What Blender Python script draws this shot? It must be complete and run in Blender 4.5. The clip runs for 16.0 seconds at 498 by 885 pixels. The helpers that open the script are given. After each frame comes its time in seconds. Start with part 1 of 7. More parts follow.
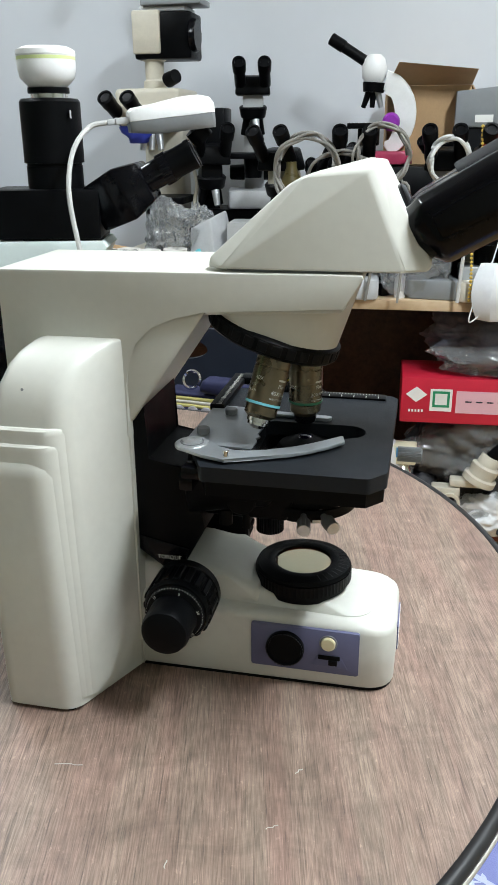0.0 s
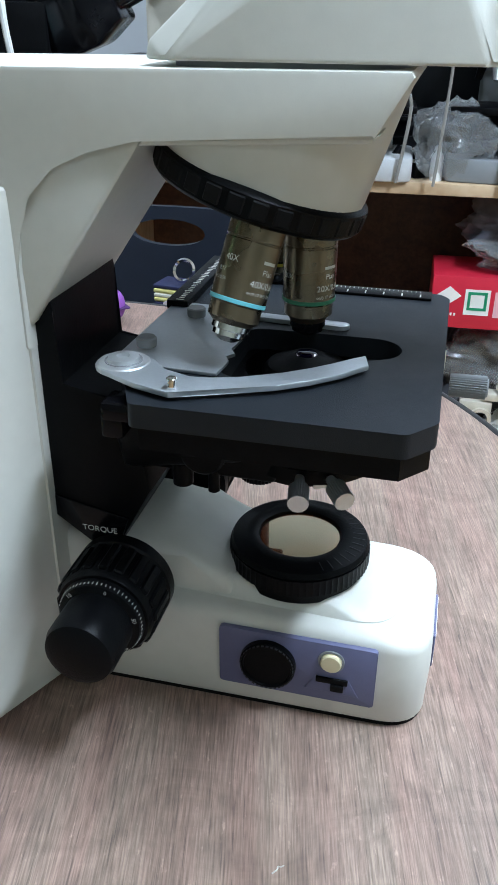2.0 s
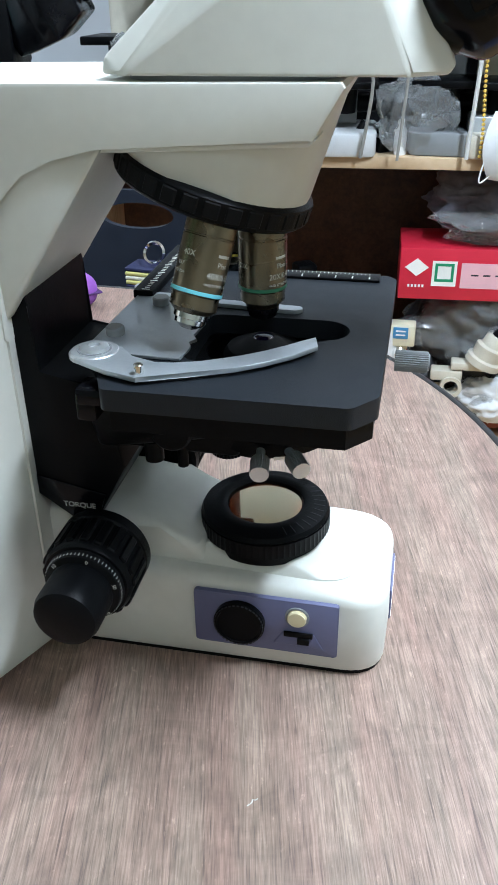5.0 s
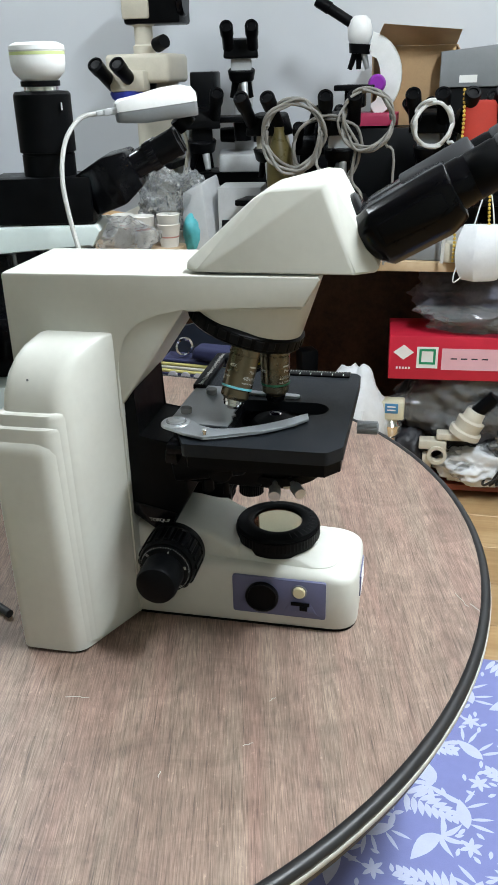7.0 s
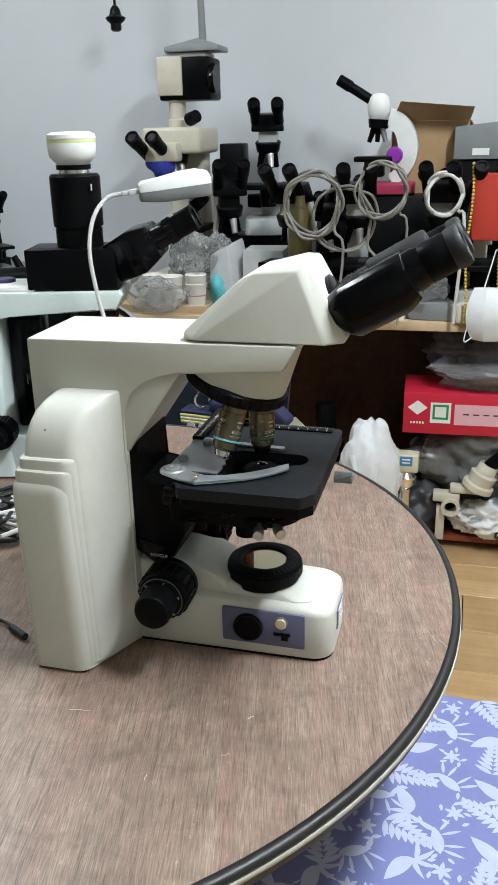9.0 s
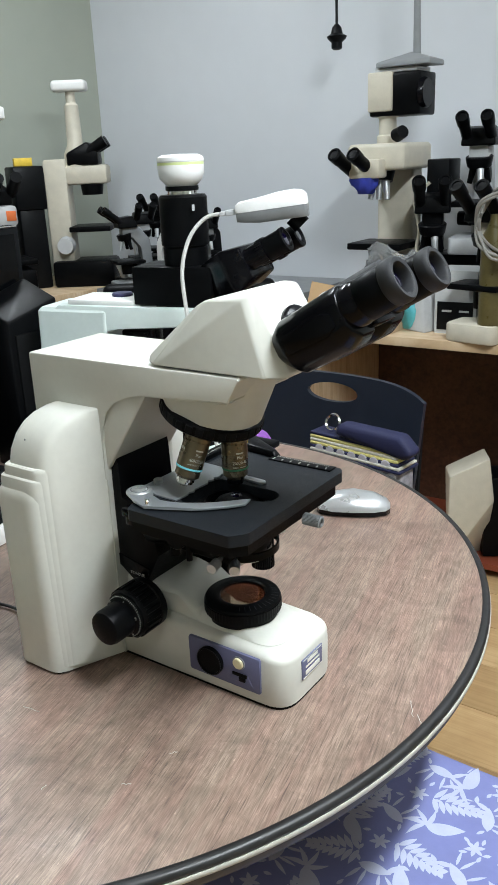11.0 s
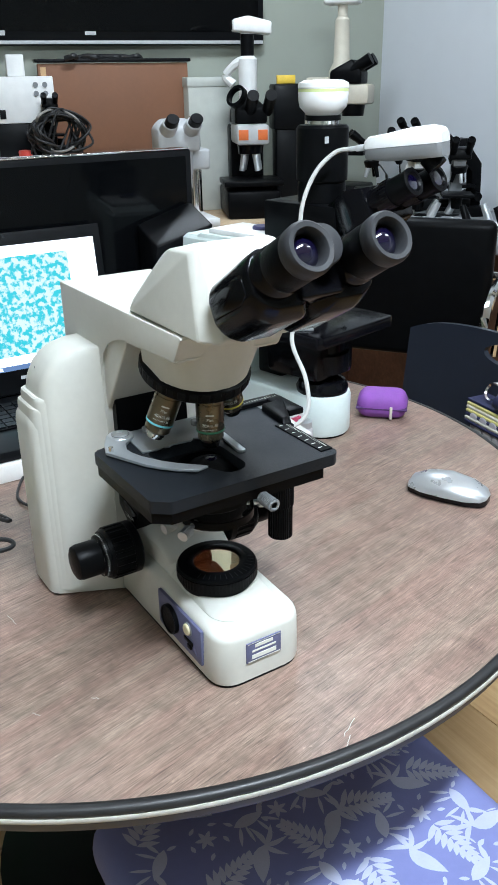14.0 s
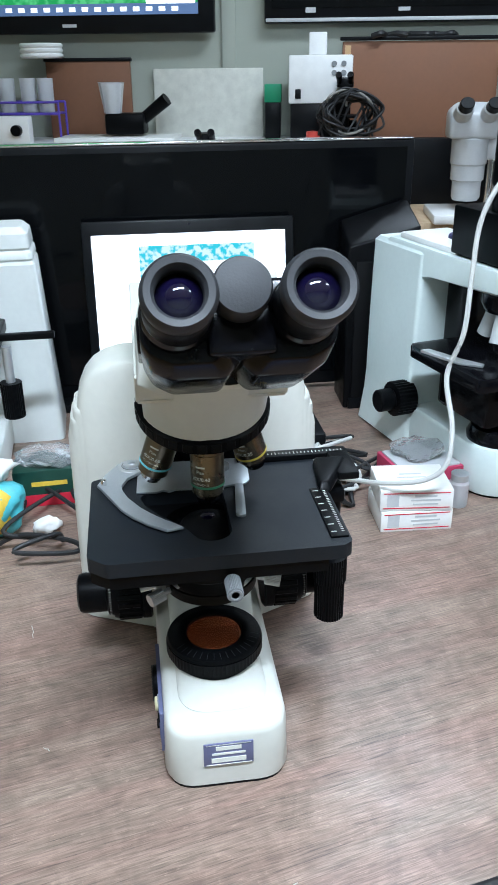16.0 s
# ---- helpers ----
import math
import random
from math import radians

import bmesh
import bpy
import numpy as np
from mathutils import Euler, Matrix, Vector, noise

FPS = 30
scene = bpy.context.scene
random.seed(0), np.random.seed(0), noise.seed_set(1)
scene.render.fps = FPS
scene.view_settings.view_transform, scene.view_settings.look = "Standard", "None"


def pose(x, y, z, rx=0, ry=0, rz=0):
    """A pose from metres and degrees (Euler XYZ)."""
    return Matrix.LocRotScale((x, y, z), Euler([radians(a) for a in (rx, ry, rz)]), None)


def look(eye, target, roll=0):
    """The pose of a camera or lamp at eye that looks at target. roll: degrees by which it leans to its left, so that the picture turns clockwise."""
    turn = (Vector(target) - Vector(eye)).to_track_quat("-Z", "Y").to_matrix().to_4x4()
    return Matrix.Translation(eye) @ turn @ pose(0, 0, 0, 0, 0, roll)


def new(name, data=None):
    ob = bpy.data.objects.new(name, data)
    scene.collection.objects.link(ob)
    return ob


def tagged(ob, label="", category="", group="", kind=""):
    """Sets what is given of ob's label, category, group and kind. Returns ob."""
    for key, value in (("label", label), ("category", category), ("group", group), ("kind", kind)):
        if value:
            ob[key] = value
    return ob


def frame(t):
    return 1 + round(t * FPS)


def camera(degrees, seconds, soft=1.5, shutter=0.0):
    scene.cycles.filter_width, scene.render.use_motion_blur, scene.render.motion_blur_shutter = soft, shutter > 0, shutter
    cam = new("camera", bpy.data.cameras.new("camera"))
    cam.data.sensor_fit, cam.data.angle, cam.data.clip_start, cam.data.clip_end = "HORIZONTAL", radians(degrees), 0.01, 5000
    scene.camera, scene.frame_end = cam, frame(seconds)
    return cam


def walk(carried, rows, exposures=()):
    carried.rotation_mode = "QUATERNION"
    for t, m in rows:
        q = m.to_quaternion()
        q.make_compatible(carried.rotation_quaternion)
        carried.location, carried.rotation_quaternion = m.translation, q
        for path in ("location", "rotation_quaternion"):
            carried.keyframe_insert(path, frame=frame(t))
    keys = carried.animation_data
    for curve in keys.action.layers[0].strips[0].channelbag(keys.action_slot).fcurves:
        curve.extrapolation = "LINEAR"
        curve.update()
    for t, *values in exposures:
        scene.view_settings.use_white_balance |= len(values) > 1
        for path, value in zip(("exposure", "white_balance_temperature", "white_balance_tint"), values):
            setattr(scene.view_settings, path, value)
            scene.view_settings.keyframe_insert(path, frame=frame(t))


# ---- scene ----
cam = camera(33.8, 16.0, shutter=0.12)
PATH = [
    (0, (0.127, -0.682, 1.22), (-0.266, 1.146, 0.512), -0.4),
    (0.5, (0.124, -0.617, 1.199), (-0.277, 1.181, 0.421), -0.2),
    (1, (0.12, -0.552, 1.179), (-0.293, 1.213, 0.333), 0.1),
    (1.5, (0.109, -0.495, 1.159), (-0.306, 1.245, 0.264), 0.2),
    (2, (0.103, -0.443, 1.142), (-0.308, 1.278, 0.21), 0.5),
    (2.5, (0.095, -0.403, 1.122), (-0.307, 1.308, 0.168), 0.5),
    (3, (0.092, -0.379, 1.107), (-0.321, 1.318, 0.133), 0.3),
    (3.5, (0.084, -0.364, 1.094), (-0.294, 1.323, 0.09), 0.2),
    (6, (0.153, -0.626, 1.234), (-0.221, 1.102, 0.298), -1.3),
    (6.5, (0.161, -0.702, 1.261), (-0.222, 1.047, 0.371), -1.5),
    (7, (0.169, -0.76, 1.28), (-0.222, 1.021, 0.46), -1.5),
    (7.5, (0.176, -0.798, 1.293), (-0.216, 1.008, 0.527), -1.5),
    (8, (0.193, -0.808, 1.298), (-0.209, 1.002, 0.548), -1.0),
    (8.5, (0.22, -0.825, 1.309), (-0.245, 0.983, 0.592), -1.2),
    (9, (0.241, -0.848, 1.32), (-0.242, 0.959, 0.614), -1.3),
    (9.5, (0.273, -0.851, 1.324), (-0.333, 0.926, 0.635), -2.1),
    (10, (0.384, -0.822, 1.317), (-0.44, 0.878, 0.66), -2.8),
    (12.5, (0.597, -0.477, 1.324), (-0.797, 0.744, 0.572), -1.6),
    (13, (0.628, -0.46, 1.314), (-0.875, 0.604, 0.533), -1.5),
    (13.5, (0.654, -0.465, 1.313), (-0.86, 0.567, 0.513), -1.0),
    (14, (0.706, -0.392, 1.326), (-0.844, 0.583, 0.522), -1.0),
    (14.5, (0.695, -0.306, 1.331), (-0.916, 0.569, 0.533), -0.4),
    (15, (0.637, -0.199, 1.324), (-1.059, 0.493, 0.521), 0.1),
    (15.5, (0.624, -0.129, 1.321), (-1.139, 0.357, 0.511), -0.6),
    (16, (0.65, -0.066, 1.323), (-1.151, 0.187, 0.49), -0.6),
]
LIGHTNESS = [
    (0.0, 0.02, 6400, 10), (1.5, 0.08, 6000, 10), (2.0, 0.22, 5550, 9), (2.5, 0.40, 5250, 8), (3.5, 0.58, 5150, 7), (6.0, 0.18, 6150, 10), (7.0, 0.0, 6350, 10),
    (9.0, -0.07, 6450, 10), (10.0, -0.04, 6500, 10), (12.5, 0.04, 6150, 10), (14.5, 0.10, 5900, 10), (16.0, 0.02, 5650, 9),
]
walk(cam, [(t, look(eye, target, roll)) for t, eye, target, roll in PATH], LIGHTNESS)

# ---- world, lamps, exposure ----
world = bpy.data.worlds.new("world")
scene.world = world
world.use_nodes = True
world.node_tree.nodes["Background"].inputs[0].default_value = (0.8, 0.88, 1.0, 1)
world.node_tree.nodes["Background"].inputs[1].default_value = 0.01
TABLE = 0.75
CEIL = 2.62


def tube_lamp(name, x, y, power, sx, sy, turn=0):
    data = bpy.data.lights.new(name, "AREA")
    data.shape, data.size, data.size_y, data.energy = "RECTANGLE", sx, sy, power
    data.color = (0.88, 0.96, 1.0)
    ob = new(name, data)
    ob.matrix_world = pose(x, y, CEIL - 0.095, 0, 0, turn)
    return ob


# last two: unseen fills added to brighten the back wall and near side
LAMPS = ((-1.35, 0.85, 100, 25), (0.80, 0.00, 100, 70), (0.80, 1.50, 100, 10), (0.80, -1.60, 100, 5))
for lx, ly, lr, watts in LAMPS:
    tube_lamp("tube_light", lx, ly, watts, 0.9, 0.12, lr)


# ---- materials ----
def mat(name, base, rough=0.5, metal=0.0, vary=0.12, scale=30.0, bump=0.0, bump_scale=300.0, coat=0.0, stretch=(1, 1, 1), trans=0.0, ior=1.45, rnd=0.0, spec=0.5):
    m = bpy.data.materials.new(name)
    m.use_nodes = True
    nt = m.node_tree
    n, l = nt.nodes, nt.links
    b = n["Principled BSDF"]
    b.inputs["Roughness"].default_value = rough
    b.inputs["Metallic"].default_value = metal
    b.inputs["Coat Weight"].default_value = coat
    b.inputs["Transmission Weight"].default_value = trans
    b.inputs["IOR"].default_value = ior
    b.inputs["Specular IOR Level"].default_value = spec
    tc, mp = n.new("ShaderNodeTexCoord"), n.new("ShaderNodeMapping")
    mp.inputs["Scale"].default_value = stretch
    l.new(tc.outputs["Object"], mp.inputs[0])
    big, small = n.new("ShaderNodeTexNoise"), n.new("ShaderNodeTexNoise")
    big.inputs["Scale"].default_value, big.inputs["Detail"].default_value = scale, 4
    small.inputs["Scale"].default_value, small.inputs["Detail"].default_value = scale * 9, 3
    l.new(mp.outputs[0], big.inputs[0]), l.new(mp.outputs[0], small.inputs[0])
    mix = n.new("ShaderNodeMath")
    mix.operation = "MULTIPLY_ADD"
    mix.inputs[1].default_value = 0.45
    l.new(small.outputs[0], mix.inputs[0]), l.new(big.outputs[0], mix.inputs[2])
    ramp = n.new("ShaderNodeMapRange")
    ramp.inputs[1].default_value, ramp.inputs[2].default_value = 0.45, 1.0
    ramp.inputs[3].default_value, ramp.inputs[4].default_value = 1 - vary, 1 + vary
    l.new(mix.outputs[0], ramp.inputs[0])
    hsv = n.new("ShaderNodeHueSaturation")
    hsv.inputs["Color"].default_value = (*base, 1)
    last = ramp.outputs[0]
    if rnd:
        oi, rr, mul = n.new("ShaderNodeObjectInfo"), n.new("ShaderNodeMapRange"), n.new("ShaderNodeMath")
        rr.inputs[3].default_value, rr.inputs[4].default_value = 1 - rnd, 1 + rnd
        mul.operation = "MULTIPLY"
        l.new(oi.outputs["Random"], rr.inputs[0]), l.new(rr.outputs[0], mul.inputs[0]), l.new(last, mul.inputs[1])
        last = mul.outputs[0]
    l.new(last, hsv.inputs["Value"]), l.new(hsv.outputs[0], b.inputs["Base Color"])
    rv = n.new("ShaderNodeMapRange")
    rv.inputs[1].default_value, rv.inputs[2].default_value = 0.3, 0.7
    rv.inputs[3].default_value, rv.inputs[4].default_value = max(rough - 0.06, 0.02), min(rough + 0.08, 1)
    l.new(big.outputs[0], rv.inputs[0]), l.new(rv.outputs[0], b.inputs["Roughness"])
    if bump:
        fine, bp = n.new("ShaderNodeTexNoise"), n.new("ShaderNodeBump")
        fine.inputs["Scale"].default_value, fine.inputs["Detail"].default_value = bump_scale, 4
        l.new(mp.outputs[0], fine.inputs[0])
        bp.inputs["Strength"].default_value, bp.inputs["Distance"].default_value = bump, 0.002
        l.new(fine.outputs[0], bp.inputs["Height"]), l.new(bp.outputs[0], b.inputs["Normal"])
    return m


def wood(name, dark, mid, light, across=90.0, along=3.0, rough=0.45, turn=0.0, rnd=0.0):
    """Streaked wood veneer; the grain runs along the object's y before the turn."""
    m = mat(name, mid, rough)
    nt = m.node_tree
    n, l = nt.nodes, nt.links
    b = n["Principled BSDF"]
    tc, mp = n.new("ShaderNodeTexCoord"), n.new("ShaderNodeMapping")
    mp.inputs["Rotation"].default_value = (0, 0, radians(turn))
    l.new(tc.outputs["Object"], mp.inputs[0])
    outs = []
    for sx, sy, d, dist in ((across, along, 6, 0.5), (across * 2.6, along * 4.2, 4, 0.3), (across * 0.10, along * 0.5, 4, 0.6), (5.5, 3.4, 5, 0.4)):
        st, no = n.new("ShaderNodeMapping"), n.new("ShaderNodeTexNoise")
        st.inputs["Scale"].default_value = (sx, sy, sx)
        no.inputs["Scale"].default_value, no.inputs["Detail"].default_value, no.inputs["Distortion"].default_value = 1, d, dist
        no.inputs["Roughness"].default_value = 0.6
        l.new(mp.outputs[0], st.inputs[0]), l.new(st.outputs[0], no.inputs[0])
        outs.append(no.outputs[0])
    a, c, g = n.new("ShaderNodeMix"), n.new("ShaderNodeMix"), n.new("ShaderNodeMix")
    a.inputs[0].default_value, g.inputs[0].default_value, c.inputs[0].default_value = 0.5, 0.2, 0.28
    l.new(outs[0], a.inputs[2]), l.new(outs[1], a.inputs[3])
    l.new(a.outputs[0], g.inputs[2]), l.new(outs[2], g.inputs[3])
    l.new(g.outputs[0], c.inputs[2]), l.new(outs[3], c.inputs[3])
    cr = n.new("ShaderNodeValToRGB")
    e = cr.color_ramp.elements
    e[0].position, e[0].color, e[1].position, e[1].color = 0.40, (*dark, 1), 0.60, (*light, 1)
    k = e.new(0.5)
    k.color = (*mid, 1)
    l.new(c.outputs[0], cr.inputs[0])
    src = cr.outputs[0]
    if rnd:
        oi, rr, hs = n.new("ShaderNodeObjectInfo"), n.new("ShaderNodeMapRange"), n.new("ShaderNodeHueSaturation")
        rr.inputs[3].default_value, rr.inputs[4].default_value = 1 - rnd, 1 + rnd
        l.new(oi.outputs["Random"], rr.inputs[0]), l.new(rr.outputs[0], hs.inputs["Value"]), l.new(src, hs.inputs["Color"])
        src = hs.outputs[0]
    l.new(src, b.inputs["Base Color"])
    bp = n.new("ShaderNodeBump")
    bp.inputs["Strength"].default_value, bp.inputs["Distance"].default_value = 0.25, 0.0006
    l.new(a.outputs[0], bp.inputs["Height"]), l.new(bp.outputs[0], b.inputs["Normal"])
    return m


def veneer():
    """Table veneer: short crisp fibres, pinkish and beige bands, soft blotches and small pale flecks."""
    m = mat("table_veneer", (0.2, 0.14, 0.1), 0.36)
    nt = m.node_tree
    n, l = nt.nodes, nt.links
    b = n["Principled BSDF"]
    tc, mp = n.new("ShaderNodeTexCoord"), n.new("ShaderNodeMapping")
    mp.inputs["Rotation"].default_value = (0, 0, radians(-12))
    l.new(tc.outputs["Object"], mp.inputs[0])

    def layer(sx, sy, detail, rough, bend, lo, hi, out0, out1):
        st, no, mr = n.new("ShaderNodeMapping"), n.new("ShaderNodeTexNoise"), n.new("ShaderNodeMapRange")
        st.inputs["Scale"].default_value = (sx, sy, 1)
        no.inputs["Scale"].default_value, no.inputs["Detail"].default_value = 1, detail
        no.inputs["Roughness"].default_value, no.inputs["Distortion"].default_value = rough, bend
        mr.inputs[1].default_value, mr.inputs[2].default_value = lo, hi
        mr.inputs[3].default_value, mr.inputs[4].default_value = out0, out1
        l.new(mp.outputs[0], st.inputs[0]), l.new(st.outputs[0], no.inputs[0]), l.new(no.outputs[0], mr.inputs[0])
        return mr.outputs[0]

    def times(p, q):
        k = n.new("ShaderNodeMath")
        k.operation = "MULTIPLY"
        l.new(p, k.inputs[0]), l.new(q, k.inputs[1])
        return k.outputs[0]

    hue = layer(30, 2.4, 4, 0.6, 0.3, 0.36, 0.64, 0, 1)
    fibre = layer(1000, 46, 2, 0.55, 0.0, 0.32, 0.68, 0.72, 1.28)
    pore = layer(540, 19, 3, 0.65, 0.1, 0.34, 0.46, 0.66, 1.05)
    band = layer(70, 5, 5, 0.65, 0.2, 0.3, 0.7, 0.82, 1.16)
    blotch = layer(13, 19, 7, 0.68, 1.2, 0.3, 0.7, 0.75, 1.22)
    fleck = layer(260, 110, 3, 0.55, 0.2, 0.64, 0.76, 1.0, 1.5)
    mix, hs = n.new("ShaderNodeMix"), n.new("ShaderNodeHueSaturation")
    mix.data_type = "RGBA"
    mix.inputs[6].default_value, mix.inputs[7].default_value = (0.232, 0.151, 0.120, 1), (0.240, 0.178, 0.138, 1)
    l.new(hue, mix.inputs[0])
    l.new(times(times(times(fibre, pore), times(band, blotch)), fleck), hs.inputs["Value"])
    l.new(mix.outputs[2], hs.inputs["Color"]), l.new(hs.outputs[0], b.inputs["Base Color"])
    bp = n.new("ShaderNodeBump")
    bp.inputs["Strength"].default_value, bp.inputs["Distance"].default_value = 0.2, 0.0004
    l.new(fibre, bp.inputs["Height"]), l.new(bp.outputs[0], b.inputs["Normal"])
    return m


def coated(name, body, sheen, share):
    """A tinted glass disc under a mirror-like coating."""
    m = bpy.data.materials.new(name)
    m.use_nodes = True
    n, l = m.node_tree.nodes, m.node_tree.links
    gl, mx, no, mr = n.new("ShaderNodeBsdfGlossy"), n.new("ShaderNodeMixShader"), n.new("ShaderNodeTexNoise"), n.new("ShaderNodeMapRange")
    b = n["Principled BSDF"]
    b.inputs["Base Color"].default_value, b.inputs["Roughness"].default_value = (*body, 1), 0.3
    gl.inputs["Color"].default_value, gl.inputs["Roughness"].default_value = (*sheen, 1), 0.03
    no.inputs["Scale"].default_value = 90
    mr.inputs[3].default_value, mr.inputs[4].default_value = share - 0.1, share + 0.1
    l.new(no.outputs[0], mr.inputs[0]), l.new(mr.outputs[0], mx.inputs[0])
    l.new(b.outputs[0], mx.inputs[1]), l.new(gl.outputs[0], mx.inputs[2])
    l.new(mx.outputs[0], n["Material Output"].inputs[0])
    return m


def glow(name, colour, strength):
    m = bpy.data.materials.new(name)
    m.use_nodes = True
    b = m.node_tree.nodes["Principled BSDF"]
    b.inputs["Base Color"].default_value = (*colour, 1)
    b.inputs["Emission Color"].default_value = (*colour, 1)
    b.inputs["Emission Strength"].default_value = strength
    return m


CREAM = mat("cream_enamel", (0.61, 0.605, 0.550), 0.38, vary=0.05, scale=14, bump=0.03, bump_scale=1400)
MINT = mat("pale_mint_enamel", (0.66, 0.74, 0.72), 0.38, vary=0.05, scale=14, bump=0.08, bump_scale=1400)
PALE = mat("pale_grey_enamel", (0.64, 0.66, 0.64), 0.38, vary=0.05, scale=14, bump=0.08, bump_scale=1400)
WHITE = mat("white_plastic", (0.78, 0.78, 0.77), 0.4, vary=0.05)
IVORY = mat("ivory_plastic", (0.56, 0.52, 0.43), 0.45, vary=0.08)
GREYP = mat("grey_plastic", (0.22, 0.23, 0.24), 0.45, vary=0.08)
LGREY = mat("light_grey_plastic", (0.50, 0.51, 0.52), 0.45, vary=0.08)
BLACK = mat("black_enamel", (0.0030, 0.0032, 0.0038), 0.36, spec=0.10, vary=0.25, scale=40, bump=0.12, bump_scale=900)
BLACKG = mat("black_gloss", (0.0034, 0.0034, 0.0046), 0.17, spec=0.18, vary=0.2, scale=40)
RUBBER = mat("black_rubber", (0.005, 0.005, 0.0055), 0.6, spec=0.15, vary=0.2, scale=60, bump=0.15, bump_scale=700)
EYECUP = mat("eyecup_rubber", (0.017, 0.0175, 0.020), 0.55, vary=0.15, scale=60, bump=0.1, bump_scale=700)
STAGE = mat("stage_coating", (0.0115, 0.0140, 0.0180), 0.46, spec=0.28, vary=0.18, scale=25, bump=0.18, bump_scale=1600)
STEEL = mat("brushed_steel", (0.62, 0.64, 0.66), 0.36, 0.75, vary=0.1, scale=40, bump=0.1, bump_scale=800)
SATIN = mat("satin_aluminium", (0.52, 0.555, 0.59), 0.36, 0.7, vary=0.08, scale=40, bump=0.08, bump_scale=900)
CHROME = mat("chrome", (0.82, 0.82, 0.82), 0.12, 1.0, vary=0.03)
BRONZE = mat("bronze_barrel", (0.225, 0.182, 0.125), 0.27, 0.92, vary=0.08, scale=30, bump=0.05, bump_scale=1000)
CYAN = mat("cyan_ring", (0.20, 0.62, 0.70), 0.4)
GREEN = mat("green_ring", (0.05, 0.22, 0.12), 0.4)
YELLOWR = mat("yellow_ring", (0.75, 0.60, 0.08), 0.4)
INK = mat("white_print", (0.72, 0.72, 0.66), 0.5)
DARKINK = mat("dark_print", (0.03, 0.03, 0.04), 0.5)
VIOLET = mat("violet_panel", (0.120, 0.126, 0.225), 0.42, vary=0.06, bump=0.08, bump_scale=1200)
BUTTON = mat("ivory_button", (0.72, 0.65, 0.42), 0.4, vary=0.05)
FILTER = coated("filter_glass", (0.62, 0.15, 0.05), (0.86, 0.88, 0.64), 0.66)
LENS = mat("coated_lens", (0.003, 0.002, 0.014), 0.03, 0.0, vary=0.2, coat=1.0)
CABLE2 = mat("dull_grey_cable", (0.23, 0.22, 0.20), 0.5, vary=0.1)
CABLE = mat("grey_cable", (0.55, 0.55, 0.53), 0.5, vary=0.06)
BCABLE = mat("black_cable", (0.015, 0.015, 0.016), 0.5, vary=0.1)
TOPWOOD = veneer()
FLOORWOOD = wood("floor_laminate", (0.36, 0.22, 0.10), (0.45, 0.29, 0.14), (0.53, 0.36, 0.19), 1.2, 22, 0.35, 0, 0.12)
BENCHWOOD = wood("bench_maple", (0.42, 0.29, 0.17), (0.56, 0.41, 0.26), (0.64, 0.50, 0.34), 4, 30, 0.5)
DARKWOOD = wood("dark_wood", (0.045, 0.020, 0.012), (0.075, 0.034, 0.020), (0.11, 0.052, 0.03), 30, 2, 0.45)
RIM = mat("edge_rubber", (0.018, 0.0175, 0.018), 0.42, vary=0.2, scale=60)
RIMLINE = mat("edge_inlay", (0.50, 0.48, 0.43), 0.45, vary=0.12, scale=60)
WALLP = mat("wall_paint", (0.62, 0.64, 0.675), 0.75, vary=0.03, scale=1.5, bump=0.06, bump_scale=120)
WALLG = mat("greenish_wall_paint", (0.36, 0.385, 0.33), 0.75, vary=0.04, scale=1.5, bump=0.06, bump_scale=120)
CEILP = mat("ceiling_paint", (0.75, 0.75, 0.73), 0.85, vary=0.02, scale=2)
CARD = mat("cardboard", (0.52, 0.34, 0.18), 0.8, vary=0.08, scale=20, bump=0.15, bump_scale=200)
BROWNB = mat("brown_board", (0.22, 0.102, 0.056), 0.65, vary=0.07, scale=8, bump=0.08, bump_scale=200)
NAVY = mat("navy_plastic", (0.011, 0.015, 0.026), 0.42, vary=0.12, scale=30, bump=0.15, bump_scale=600)
PURPLE = mat("purple_fabric", (0.22, 0.07, 0.34), 0.7, vary=0.12, scale=60, bump=0.3, bump_scale=900)
REDC = mat("red_carton", (0.55, 0.018, 0.045), 0.45, vary=0.06)
PINK = mat("pink_label", (0.72, 0.42, 0.47), 0.5, vary=0.04)
PAPER = mat("white_paper", (0.78, 0.77, 0.74), 0.7, vary=0.05, scale=30)
CUP = mat("paper_cup", (0.76, 0.74, 0.70), 0.6, vary=0.05, scale=40)
BAGW = mat("white_bag", (0.72, 0.73, 0.75), 0.5, vary=0.06, scale=12, bump=0.4, bump_scale=40)
SCREEN = mat("dark_screen", (0.0025, 0.0028, 0.0034), 0.08, vary=0.1, spec=0.16)
DARKG = mat("charcoal_plastic", (0.005, 0.0055, 0.0065), 0.36, vary=0.15, spec=0.16)
REDF = mat("red_fabric", (0.42, 0.035, 0.02), 0.7, vary=0.1, bump=0.2)
BLUEF = mat("blue_fabric", (0.04, 0.06, 0.42), 0.5, vary=0.15, bump=0.2)
GOLD = mat("gold_beads", (0.62, 0.42, 0.08), 0.4)
GREENP = mat("green_plastic", (0.02, 0.25, 0.12), 0.5)
TEALB = mat("teal_packet", (0.10, 0.45, 0.50), 0.35, vary=0.2, scale=30)
YPACK = mat("yellow_packet", (0.75, 0.52, 0.06), 0.4, vary=0.2, scale=30)
AMBER = mat("amber_plastic", (0.10, 0.08, 0.03), 0.3, vary=0.2)
